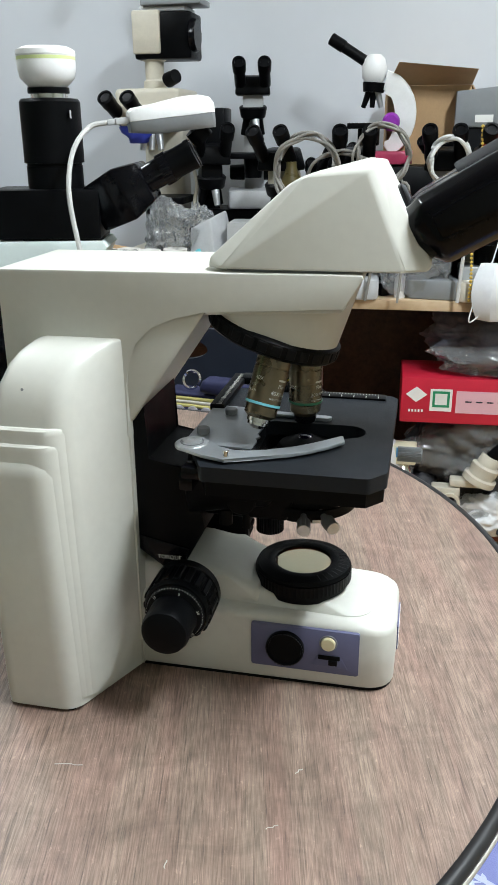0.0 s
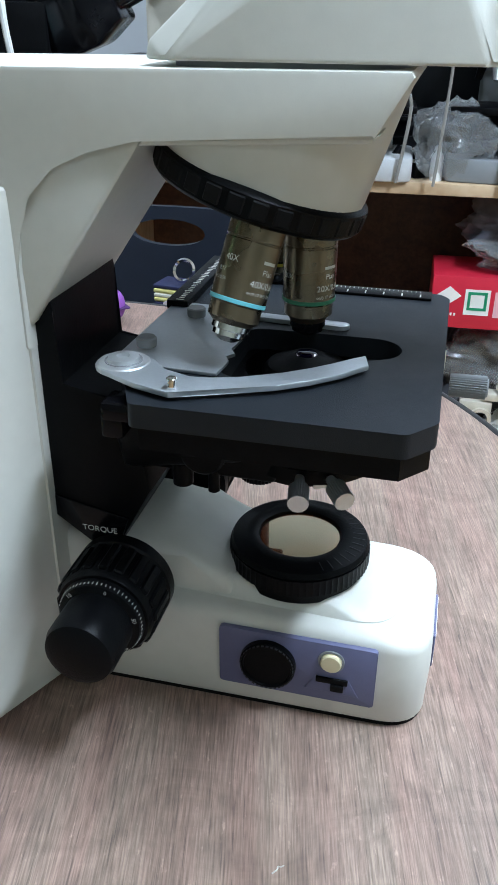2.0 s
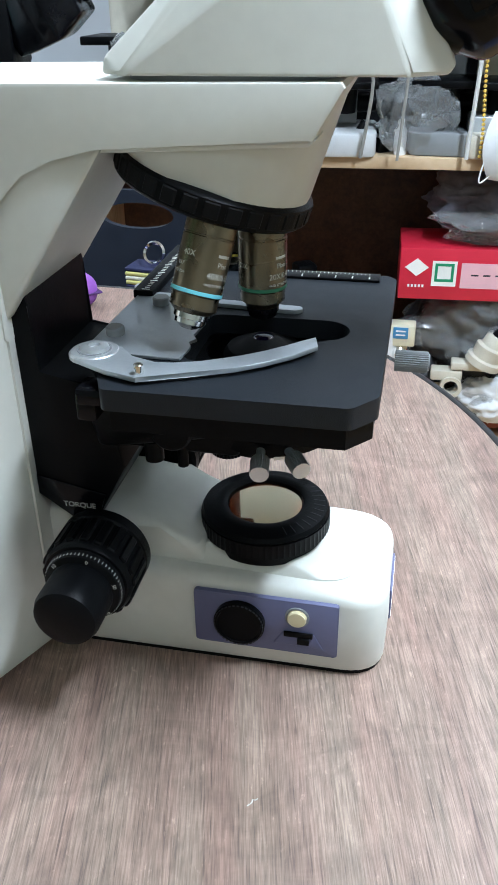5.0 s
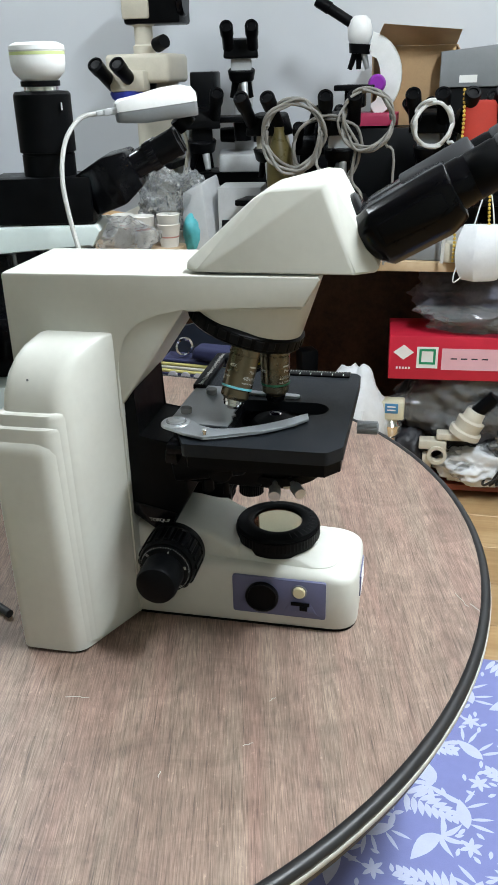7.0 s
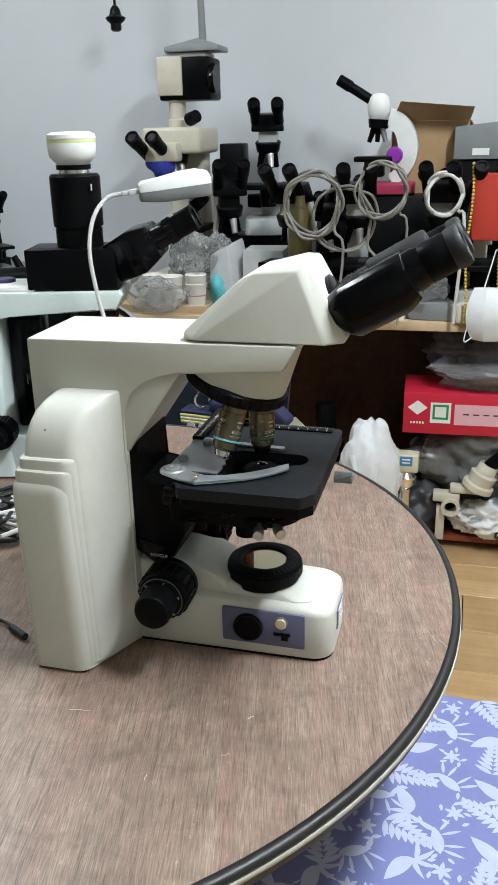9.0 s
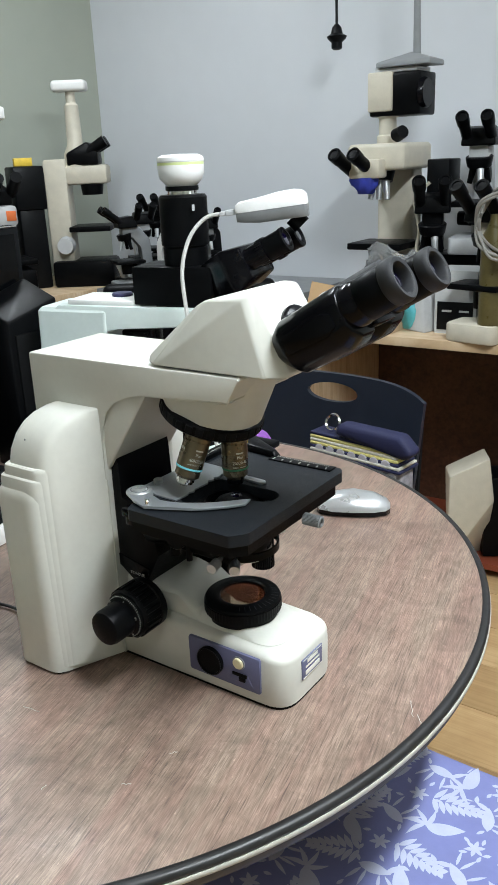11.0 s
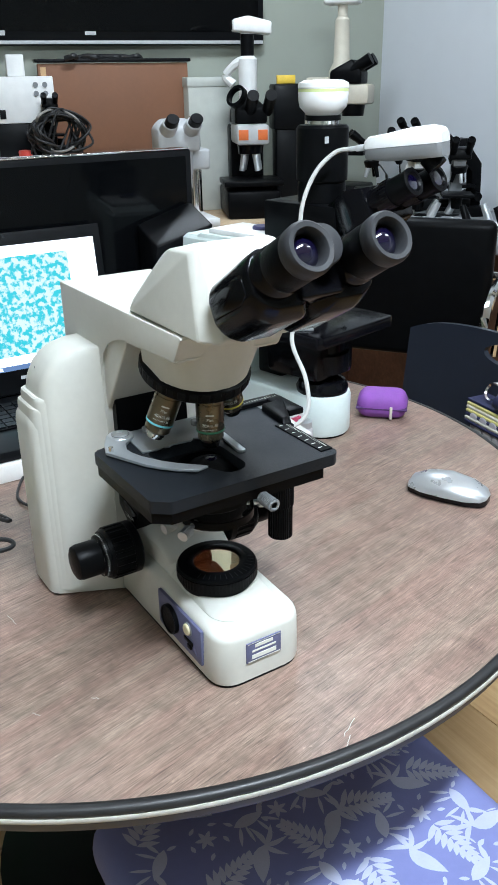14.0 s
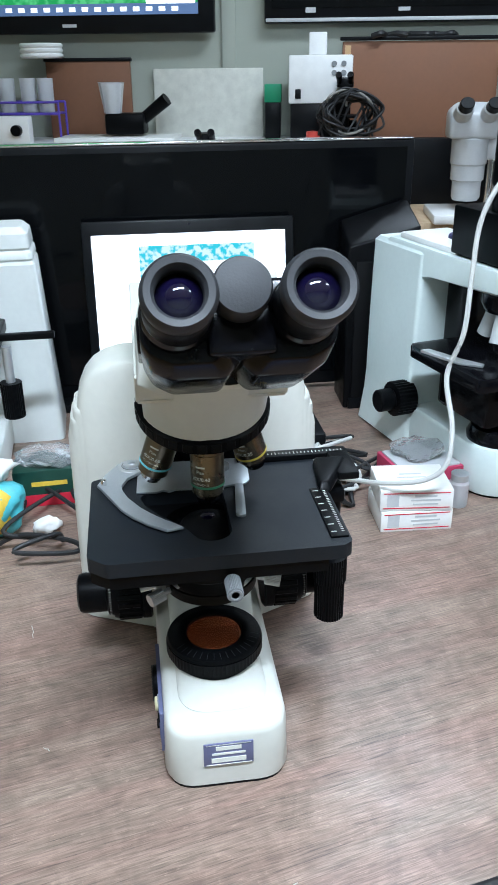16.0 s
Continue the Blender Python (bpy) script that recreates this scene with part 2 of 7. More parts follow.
CLEAR = mat("clear_film", (0.88, 0.90, 0.92), 0.10, vary=0.03, scale=6, bump=0.5, bump_scale=60, trans=0.86, ior=1.22, spec=0.9)
FROST = mat("frosted_plastic", (0.75, 0.76, 0.78), 0.35, vary=0.05, trans=0.5, ior=1.2)
DARKJUNK = mat("dark_sundries", (0.035, 0.035, 0.04), 0.45, vary=0.5, scale=20)
ORANGE = mat("orange_tag", (0.70, 0.16, 0.04), 0.5)


def floral():
    """Periwinkle cloth with a weave."""
    m = mat("periwinkle_cloth", (0.18, 0.20, 0.42), 0.8, vary=0.08, scale=9, bump=0.3, bump_scale=900)
    return m


CLOTH = floral()
PRINTW = mat("white_cloth_print", (0.44, 0.47, 0.60), 0.8, vary=0.06, scale=40, bump=0.3, bump_scale=900)


def cells(name, light, dark, strength, scale):
    """A lit screen picture of blotchy stained cells."""
    m = bpy.data.materials.new(name)
    m.use_nodes = True
    n, l = m.node_tree.nodes, m.node_tree.links
    b = n["Principled BSDF"]
    tc, no, cr = n.new("ShaderNodeTexCoord"), n.new("ShaderNodeTexNoise"), n.new("ShaderNodeValToRGB")
    no.inputs["Scale"].default_value, no.inputs["Detail"].default_value = scale, 2.5
    l.new(tc.outputs["Object"], no.inputs[0])
    e = cr.color_ramp.elements
    e[0].position, e[0].color, e[1].position, e[1].color = 0.44, (*dark, 1), 0.57, (*light, 1)
    l.new(no.outputs[0], cr.inputs[0])
    l.new(cr.outputs[0], b.inputs["Emission Color"])
    b.inputs["Base Color"].default_value = (0.01, 0.01, 0.01, 1)
    b.inputs["Emission Strength"].default_value = strength
    return m


CELLS = cells("stained_cells_picture", (0.75, 0.95, 0.95), (0.04, 0.60, 0.68), 1.0, 105)
CELLSG = cells("green_picture", (0.15, 0.75, 0.25), (0.03, 0.45, 0.10), 0.8, 30)
PAGE = glow("lit_white_page", (0.95, 0.97, 1.0), 1.0)
TASKBAR = glow("taskbar", (0.10, 0.16, 0.30), 0.5)
TUBE = glow("fluorescent_tube", (0.97, 1.0, 0.98), 9.0)


# ---- builders ----
def fin(name, bm, material, parent=None, label="", sharp=35.0):
    bmesh.ops.recalc_face_normals(bm, faces=bm.faces)
    lim = radians(11 if material is CLEAR else sharp if len(bm.faces) not in (320, 1280, 5120, 20480) else 95)
    for f in bm.faces:
        f.smooth = True
    for e in bm.edges:
        if len(e.link_faces) == 2 and e.calc_face_angle(0) > lim:
            e.smooth = False
    me = bpy.data.meshes.new(name)
    bm.to_mesh(me)
    bm.free()
    me.materials.append(material)
    ob = new(name, me)
    if parent is not None:
        ob.parent = parent
    if label:
        ob["label"] = label
    return ob


part = fin


def thing(name, label, category, group="", at=None, kind=""):
    ob = new(name)
    ob.empty_display_size = 0.02
    if at is not None:
        ob.matrix_world = at
    return tagged(ob, label, category, group, kind)


def B():
    return bmesh.new()


def bx(bm, c, s, bev=0.0, seg=2, m=None):
    """A box with rounded edges: centre, sizes."""
    t = Matrix.LocRotScale(c, None, s)
    if m is not None:
        t = m @ t
    r = bmesh.ops.create_cube(bm, size=1, matrix=t)
    if bev:
        es = list({e for v in r["verts"] for e in v.link_edges})
        bmesh.ops.bevel(bm, geom=es, offset=bev, segments=seg, affect="EDGES", profile=0.5, clamp_overlap=True)
    return bm


def frame_of(p0, p1):
    p0, p1 = Vector(p0), Vector(p1)
    q = (p1 - p0).to_track_quat("Z", "Y")
    return Matrix.Translation(p0) @ q.to_matrix().to_4x4(), (p1 - p0).length


def lathe(bm, prof, m=None, n=32, loop=False):
    """A turned body about z from (radius, height) pairs; loop: the outline closes on itself, as a ring."""
    m = m or Matrix()
    rings = []
    for r, z in prof:
        if r < 1e-6:
            rings.append([bm.verts.new(m @ Vector((0, 0, z)))])
        else:
            rings.append([bm.verts.new(m @ Vector((r * math.cos(2 * math.pi * k / n), r * math.sin(2 * math.pi * k / n), z))) for k in range(n)])
    for a, b in zip(rings, rings[1:] + rings[:1] if loop else rings[1:]):
        for k in range(n):
            q = [a[k % len(a)], a[(k + 1) % len(a)], b[(k + 1) % len(b)], b[k % len(b)]]
            u = list(dict.fromkeys(q))
            if len(u) > 2:
                bm.faces.new(u)
    for ring in (rings[0], rings[-1]):
        if len(ring) > 2 and not loop:
            bm.faces.new(ring)
    return bm


def cy(bm, p0, p1, r0, r1=None, n=24, ch=0.0):
    m, h = frame_of(p0, p1)
    r1 = r0 if r1 is None else r1
    if ch:
        return lathe(bm, [(r0 - ch, 0), (r0, ch), (r1, h - ch), (r1 - ch, h)], m, n)
    return lathe(bm, [(r0, 0), (r1, h)], m, n)


def knurl(bm, p0, p1, r, n=40, depth=0.0012):
    """A ribbed grip round a cylinder."""
    m, h = frame_of(p0, p1)
    k2 = n * 2
    for z0, z1 in ((0, h),):
        lo, hi = [], []
        for k in range(k2):
            rr = r if k % 2 else r - depth
            a = 2 * math.pi * k / k2
            lo.append(bm.verts.new(m @ Vector((rr * math.cos(a), rr * math.sin(a), z0))))
            hi.append(bm.verts.new(m @ Vector((rr * math.cos(a), rr * math.sin(a), z1))))
        for k in range(k2):
            j = (k + 1) % k2
            bm.faces.new((lo[k], lo[j], hi[j], hi[k]))
        bm.faces.new(lo), bm.faces.new(hi)
    return bm


def smooth_path(pts, steps=8):
    pts = [Vector(p) for p in pts]
    out = []
    for i in range(len(pts) - 1):
        p0, p1, p2, p3 = pts[max(i - 1, 0)], pts[i], pts[i + 1], pts[min(i + 2, len(pts) - 1)]
        for k in range(steps):
            t = k / steps
            out.append(0.5 * ((2 * p1) + (p2 - p0) * t + (2 * p0 - 5 * p1 + 4 * p2 - p3) * t * t + (3 * p1 - p0 - 3 * p2 + p3) * t ** 3))
    out.append(pts[-1])
    return out


def cable(bm, pts, r, n=8, steps=8):
    path = smooth_path(pts, steps)
    up, prev = Vector((0.12, 0.31, 0.94)), None
    for i, p in enumerate(path):
        d = (path[min(i + 1, len(path) - 1)] - path[max(i - 1, 0)]).normalized()
        s = d.cross(up)
        s = s.normalized() if s.length > 1e-4 else d.orthogonal().normalized()
        t = s.cross(d)
        ring = [bm.verts.new(p + r * (math.cos(2 * math.pi * k / n) * s + math.sin(2 * math.pi * k / n) * t)) for k in range(n)]
        if prev:
            for k in range(n):
                bm.faces.new((prev[k], prev[(k + 1) % n], ring[(k + 1) % n], ring[k]))
        else:
            bm.faces.new(ring)
        prev = ring
    bm.faces.new(prev)
    return bm


def hull(bm, pts, bev=0.0, seg=3):
    vs = [bm.verts.new(p) for p in pts]
    r = bmesh.ops.convex_hull(bm, input=vs)
    inside = [v for v in vs if v.is_valid and not v.link_faces]
    if inside:
        bmesh.ops.delete(bm, geom=inside, context="VERTS")
    bmesh.ops.dissolve_limit(bm, angle_limit=0.02, verts=list(bm.verts), edges=list(bm.edges))
    if bev:
        bmesh.ops.bevel(bm, geom=list(bm.edges), offset=bev, segments=seg, affect="EDGES", profile=0.5, clamp_overlap=True)
    return bm


def prism(bm, poly, a, b, axis="y", bev=0.0, seg=2, m=None):
    """A flat outline pushed from a to b along an axis; the outline is given in the other two axes in order."""
    def put(p, q):
        v = {"x": (q, p[0], p[1]), "y": (p[0], q, p[1]), "z": (p[0], p[1], q)}[axis]
        return m @ Vector(v) if m is not None else Vector(v)
    lo = [bm.verts.new(put(p, a)) for p in poly]
    hi = [bm.verts.new(put(p, b)) for p in poly]
    fs = [bm.faces.new(lo), bm.faces.new(hi)]
    n = len(poly)
    for k in range(n):
        fs.append(bm.faces.new((lo[k], lo[(k + 1) % n], hi[(k + 1) % n], hi[k])))
    if bev:
        es = list({e for f in fs[:2] for e in f.edges})
        bmesh.ops.bevel(bm, geom=es, offset=bev, segments=seg, affect="EDGES", profile=0.5, clamp_overlap=True)
    return bm


def loft(bm, rings, caps=True):
    vs = [[bm.verts.new(p) for p in r] for r in rings]
    n = len(vs[0])
    for a, b in zip(vs, vs[1:]):
        for k in range(n):
            bm.faces.new((a[k], a[(k + 1) % n], b[(k + 1) % n], b[k]))
    if caps:
        bm.faces.new(vs[0]), bm.faces.new(vs[-1])
    return bm


def round_poly(pts, r, seg=5):
    """An outline with its corners rounded; r is one radius or one for each corner."""
    out, n = [], len(pts)
    for i in range(n):
        p, a, b = Vector(pts[i]).to_2d(), Vector(pts[i - 1]).to_2d(), Vector(pts[(i + 1) % n]).to_2d()
        rad = r[i] if isinstance(r, (list, tuple)) else r
        u, v = (a - p), (b - p)
        t = min(rad, 0.49 * u.length, 0.49 * v.length)
        if t < 1e-6:
            out.append((p.x, p.y))
            continue
        u, v = u.normalized() * t, v.normalized() * t
        for k in range(seg + 1):
            w = k / seg
            q = p + u * (1 - w) ** 2 + v * w ** 2
            out.append((q.x, q.y))
    return out


def arc(cx, cy_, r, a0, a1, n=12):
    return [(cx + r * math.cos(radians(a0 + (a1 - a0) * k / n)), cy_ + r * math.sin(radians(a0 + (a1 - a0) * k / n))) for k in range(n + 1)]


def plate_hole(bm, outer, inner, z0, z1):
    """A flat plate with one hole through it."""
    loops = []
    for poly in (outer, inner):
        vs = [bm.verts.new((x, y, z1)) for x, y in poly]
        loops.append([bm.edges.new((vs[k], vs[(k + 1) % len(vs)])) for k in range(len(vs))])
    r = bmesh.ops.triangle_fill(bm, use_beauty=True, use_dissolve=False, edges=loops[0] + loops[1])
    faces = [f for f in r["geom"] if isinstance(f, bmesh.types.BMFace)]
    ex = bmesh.ops.extrude_face_region(bm, geom=faces)
    for v in ex["geom"]:
        if isinstance(v, bmesh.types.BMVert):
            v.co.z = z0
    return bm


def lettering(text, size, name="lettering"):
    """The outline of a line of text as a bmesh, centred, in the xy plane."""
    cu = bpy.data.curves.new(name, "FONT")
    cu.body, cu.size, cu.align_x, cu.align_y, cu.resolution_u = text, size, "CENTER", "CENTER", 3
    tmp = bpy.data.objects.new(name, cu)
    scene.collection.objects.link(tmp)
    dg = bpy.context.evaluated_depsgraph_get()
    me = bpy.data.meshes.new_from_object(tmp.evaluated_get(dg))
    bm = bmesh.new()
    bm.from_mesh(me)
    bpy.data.objects.remove(tmp)
    bpy.data.curves.remove(cu)
    bpy.data.meshes.remove(me)
    return bm


def on_barrel(bm, r, m, height, angle):
    """Wraps a flat bmesh round a barrel of that radius whose axis is the matrix's z."""
    for v in bm.verts:
        a = angle - v.co.x / r
        v.co = m @ Vector((r * math.cos(a), r * math.sin(a), height + v.co.y))
    return bm


def strip(bm, w, h, cx=0.0, cy_=0.0, nx=10):
    row = [[bm.verts.new((cx - w / 2 + w * k / nx, cy_ + s * h / 2, 0)) for k in range(nx + 1)] for s in (-1, 1)]
    for k in range(nx):
        bm.faces.new((row[0][k], row[0][k + 1], row[1][k + 1], row[1][k]))
    return bm


def crumple(bm, c, s, seed, rough=0.25, sub=4):
    """A crumpled lump: a bag or a cloth heap."""
    r = bmesh.ops.create_icosphere(bm, subdivisions=sub, radius=1)
    off = Vector((seed * 3.1, seed * 1.7, seed * 0.9))
    for v in r["verts"]:
        d = v.co.normalized()
        k = 1 + rough * noise.noise(d * 1.6 + off) - rough * 0.75 * abs(noise.noise(d * 3.1 + off)) + rough * 0.22 * noise.noise(d * 7 + off) - rough * 0.22 * abs(noise.noise(d * 12 + off))
        p = d * k
        p.z = max(p.z, -0.82)
        v.co = Vector((c[0] + p.x * s[0], c[1] + p.y * s[1], c[2] + p.z * s[2]))
    return bm


# ---- the room ----
def wall(name, p0, p1, material, z1=CEIL, thick=0.12, side=1):
    """An upright wall from p0 to p1 in plan, its thickness to one side."""
    p0, p1 = Vector(p0), Vector(p1)
    d = (p1 - p0).normalized()
    nrm = Vector((-d.y, d.x)) * thick * side
    poly = [p0, p1, p1 + nrm, p0 + nrm]
    bm = prism(B(), [(p.x, p.y) for p in poly], 0, z1, "z")
    return tagged(fin(name, bm, material), kind="structure")


# corner of the room, and the two far walls
CORNER = (-2.19, 2.1205)
def back_y(x):
    return 2.2 + 0.05 * (x + 0.6)


def left_x(y):
    return -2.6 + 0.2125 * (y - 0.5)


wall("wall_back", CORNER, (2.6, back_y(2.6)), WALLP)
wall("wall_left", (left_x(-2.6), -2.6), CORNER, WALLG)
# unseen walls added to close the room, in darker paint to cut bounce
wall("unseen_wall_right", (2.6, back_y(2.6) + 0.12), (2.6, -2.6), WALLG)
wall("unseen_wall_front", (2.6, -2.6), (left_x(-2.6) - 0.12, -2.6), WALLG)
fin("floor", prism(B(), [(left_x(-2.6) - 0.3, -2.75), (2.75, -2.75), (2.75, 2.6), (-2.6, 2.6)], -0.1, -0.012, "z"), DARKWOOD)["kind"] = "structure"
fin("ceiling", prism(B(), [(left_x(-2.6) - 0.3, -2.75), (2.75, -2.75), (2.75, 2.6), (-2.6, 2.6)], CEIL, CEIL + 0.1, "z"), CEILP)["kind"] = "structure"

# the 10 and 5 watt battens only house the added fill
for lx, ly, lr, watts in LAMPS:
    lamp = thing("ceiling_light", "unseen white twin-tube fluorescent batten fixed to the ceiling", "ceiling light", "ceiling battens", pose(lx, ly, CEIL, 0, 0, lr))
    part("housing", bx(B(), (0, 0, -0.03), (0.96, 0.14, 0.06), 0.01), WHITE, lamp)
    for s in (-1, 1):
        part("tube", cy(B(), (-0.45, s * 0.045, -0.075), (0.45, s * 0.045, -0.075), 0.013, n=12), TUBE, lamp, "lit fluorescent tube")

# ---- round table ----
TX, TY, TR = -0.357, 0.065, 0.621
table = thing("round_table", "round brown wood-veneer table with a dark rubber edge", "table", at=pose(TX, TY, 0))
part("tabletop", lathe(B(), [(0, 0.722), (TR - 0.0095, 0.722), (TR - 0.0095, TABLE), (0, TABLE)], n=128), TOPWOOD, table)
part("edge_band", lathe(B(), [(TR - 0.0094, 0.7350), (TR - 0.0005, 0.7350), (TR - 0.0005, 0.7432), (TR + 0.001, 0.7435), (TR + 0.001, 0.7462), (TR - 0.001, 0.7495), (TR - 0.004, 0.7508), (TR - 0.0094, 0.7506)], n=160, loop=True), RIM, table, "dark rubber edge band")
part("edge_inlay", lathe(B(), [(TR - 0.004, 0.7372), (TR + 0.0016, 0.7372), (TR + 0.0022, 0.7382), (TR + 0.0022, 0.7416), (TR + 0.0016, 0.7426), (TR - 0.004, 0.7426)], n=160, loop=True), RIMLINE, table, "pale inlay line round the edge")
part("edge_skirt", lathe(B(), [(TR - 0.02, 0.7200), (TR - 0.010, 0.7200), (TR - 0.003, 0.7240), (TR - 0.001, 0.7300), (TR - 0.001, 0.7348), (TR - 0.02, 0.7348)], n=160, loop=True), mat("grey_skirt", (0.085, 0.08, 0.08), 0.5, vary=0.1), table, "grey lower edge band")
part("pedestal", lathe(B(), [(0.06, 0.03), (0.05, 0.1), (0.045, 0.66), (0.16, 0.721)], n=32), DARKG, table)
part("foot", lathe(B(), [(0.30, 0.0), (0.30, 0.02), (0.06, 0.045), (0, 0.045)], n=48), DARKG, table)
rs = random.Random(5)
for sx, sy, sl, sa in ((-0.125, -0.205, 0.022, 10), (0.232, 0.016, 0.03, -60), (0.246, 0.004, 0.018, -50), (0.045, -0.235, 0.01, 30), (-0.02, -0.28, 0.006, 80), (0.056, -0.174, 0.008, 60)):
    a = radians(sa)
    pts = [(sx - TX + t * sl * math.cos(a) + rs.uniform(-.001, .001), sy - TY + t * sl * math.sin(a) + rs.uniform(-.0015, .0015), TABLE + 0.0002) for t in (-.5, -.2, .1, .3, .5)]
    part("scratch", cable(B(), pts, 0.0004, 4, 3), RIMLINE, table, "pale scratch in the veneer")


# ---- the microscope on the table ----
Y0 = -0.012
scope = thing("microscope", "cream upright laboratory microscope with black binocular tubes on a round table", "microscope", at=pose(0, 0, 0))


def mir(y):
    return 2 * Y0 - y


# base
bm = B()
foot = round_poly([(-0.150, -0.066), (0.124, -0.066), (0.124, mir(-0.066)), (-0.150, mir(-0.066))], [0.004, 0.028, 0.028, 0.004], 7)


def ring(poly, z, inset=0.0):
    return [(x - math.copysign(min(inset, abs(x)), x), Y0 + (y - Y0) * (1 - inset / 0.056), z - (0.085 * max(0, x + 0.03) * min(1, (z - 0.79) / 0.02) if z > 0.79 else 0)) for x, y in poly]


loft(bm, [ring(foot, 0.7535, 0.001), ring(foot, 0.757, -0.001), ring(foot, 0.785, 0.0), ring(foot, 0.8180, 0.0006), ring(foot, 0.8225, 0.0016), ring(foot, 0.8255, 0.0042), ring(foot, 0.8272, 0.0085)])
base = part("base", bm, CREAM, scope)
bm = B()
hump = round_poly([(-0.14, -0.052), (0.102, -0.052), (0.102, mir(-0.052)), (-0.14, mir(-0.052))], [0.004, 0.03, 0.03, 0.004], 7)
hump2 = round_poly([(-0.14, -0.047), (0.072, -0.047), (0.072, mir(-0.047)), (-0.14, mir(-0.047))], [0.004, 0.03, 0.03, 0.004], 7)
loft(bm, [ring(hump, 0.815), ring(hump, 0.8268), ring(hump2, 0.8355), ring(hump2, 0.8375, 0.004)])
prism(bm, [(-0.125, 0.815), (0.004, 0.818), (-0.002, 0.8375), (-0.030, 0.8470), (-0.060, 0.8540), (-0.125, 0.8560)], -0.0530, mir(-0.0530), "y", 0.009, 4)
part("base_top", bm, CREAM, scope)
part("foot_pad", prism(B(), [(x * 0.985, Y0 + (y - Y0) * 0.97) for x, y in foot], TABLE, 0.7537, "z"), RUBBER, scope)

# control panel on the side of the base
panel = part("control_panel", prism(B(), round_poly([(-0.004, 0.768), (0.0925, 0.767), (0.0925, 0.8105), (-0.004, 0.8115)], 0.002), -0.0690, -0.0655, "y", 0.0006), VIOLET, scope, "blue-violet side control panel")
part("light_dial", lathe(B(), [(0.0172, 0), (0.0172, 0.004), (0.0158, 0.0052), (0.0150, 0.0052), (0.0146, 0.0040), (0, 0.0040)], frame_of((0.0270, -0.0688, 0.7893), (0.0270, -0.08, 0.7893))[0], 48), BLACK, panel, "round black brightness dial")
bm = B()
for k in range(36):
    a = 2 * math.pi * k / 36
    bx(bm, (0, 0, 0), (0.0005, 0.0012, 0.0016), 0, 1, pose(0.0270 + 0.0163 * math.cos(a), -0.0738, 0.7893 + 0.0163 * math.sin(a), 0, -math.degrees(a), 0))
part("dial_ticks", bm, EYECUP, panel)
part("button_collar", lathe(B(), [(0.0080, 0), (0.0080, 0.0012), (0.0068, 0.0014), (0.0068, 0.0)], frame_of((0.0655, -0.0688, 0.7985), (0.0655, -0.08, 0.7985))[0], 32, True), GREYP, panel)
part("push_button", lathe(B(), [(0.0064, 0), (0.0064, 0.0030), (0.0056, 0.0038), (0, 0.0040)], frame_of((0.0655, -0.0688, 0.7985), (0.0655, -0.08, 0.7985))[0], 32), BUTTON, panel, "round ivory push button")
part("switch_recess", prism(B(), [(0.0565, 0.7855), (0.0770, 0.7850), (0.0830, 0.7735), (0.0500, 0.7745)], -0.0696, -0.0688, "y", 0.0005), VIOLET, panel)
part("slide_switch", bx(bx(B(), (0.0665, -0.0700, 0.7840), (0.0195, 0.0016, 0.0042), 0.0006), (0.0700, -0.0706, 0.7795), (0.0080, 0.0026, 0.0050), 0.0006), BLACK, panel, "black slide switch")

# maker's plate on the front of the base
plate = part("name_plate", bx(B(), (0.1243, -0.0125, 0.7885), (0.0016, 0.043, 0.0245), 0.0006), VIOLET, scope, "violet name plate with white printing")
bm = B()
for by, bz, bw, bh in ((-0.0125, 0.7955, 0.022, 0.0040), (-0.0125, 0.7895, 0.029, 0.0022), (-0.0125, 0.7825, 0.030, 0.0050)):
    bx(bm, (0.12525, by, bz), (0.0004, bw, bh))
for k in range(3):
    bx(bm, (0.12525, -0.0125, 0.7995 - 0.0001 * k), (0.0003, 0.039, 0.0005))
for zz in (0.7775,):
    bx(bm, (0.12525, -0.0125, zz), (0.0004, 0.039, 0.0006))
part("plate_print", bm, INK, plate)

# field lens ring on the base
FX, FY = 0.0345, -0.014
bm = B()
knurl(bm, (FX, FY, 0.8335), (FX, FY, 0.8440), 0.0445, 70, 0.0006)
part("lens_ring_grip", bm, BLACK, scope, "ribbed black field diaphragm ring")
fl = part("field_lens_mount", lathe(B(), [(0.040, 0.8285), (0.040, 0.833), (0.0432, 0.8475), (0.0440, 0.8492), (0.0425, 0.8520), (0.0345, 0.8535), (0.0300, 0.8545), (0.0262, 0.8530), (0.0255, 0.8500), (0, 0.8500)], Matrix.Translation((FX, FY, -0.0035)), 56), BLACK, scope)
part("filter_disc", lathe(B(), [(0.0250, 0.8502), (0.0250, 0.8512), (0, 0.8514)], Matrix.Translation((FX, FY, -0.0035)), 48), FILTER, fl, "pale yellow reflecting filter glass")
bm = B()
for k in range(16):
    a = radians(-60 + 9 * k)
    bx(bm, (0, 0, 0), (0.0075, 0.0005, 0.0003), 0, 1, pose(FX + 0.0372 * math.cos(a), FY + 0.0372 * math.sin(a), 0.8499, 0, 7, math.degrees(a)))
part("ring_scale", bm, EYECUP, fl)

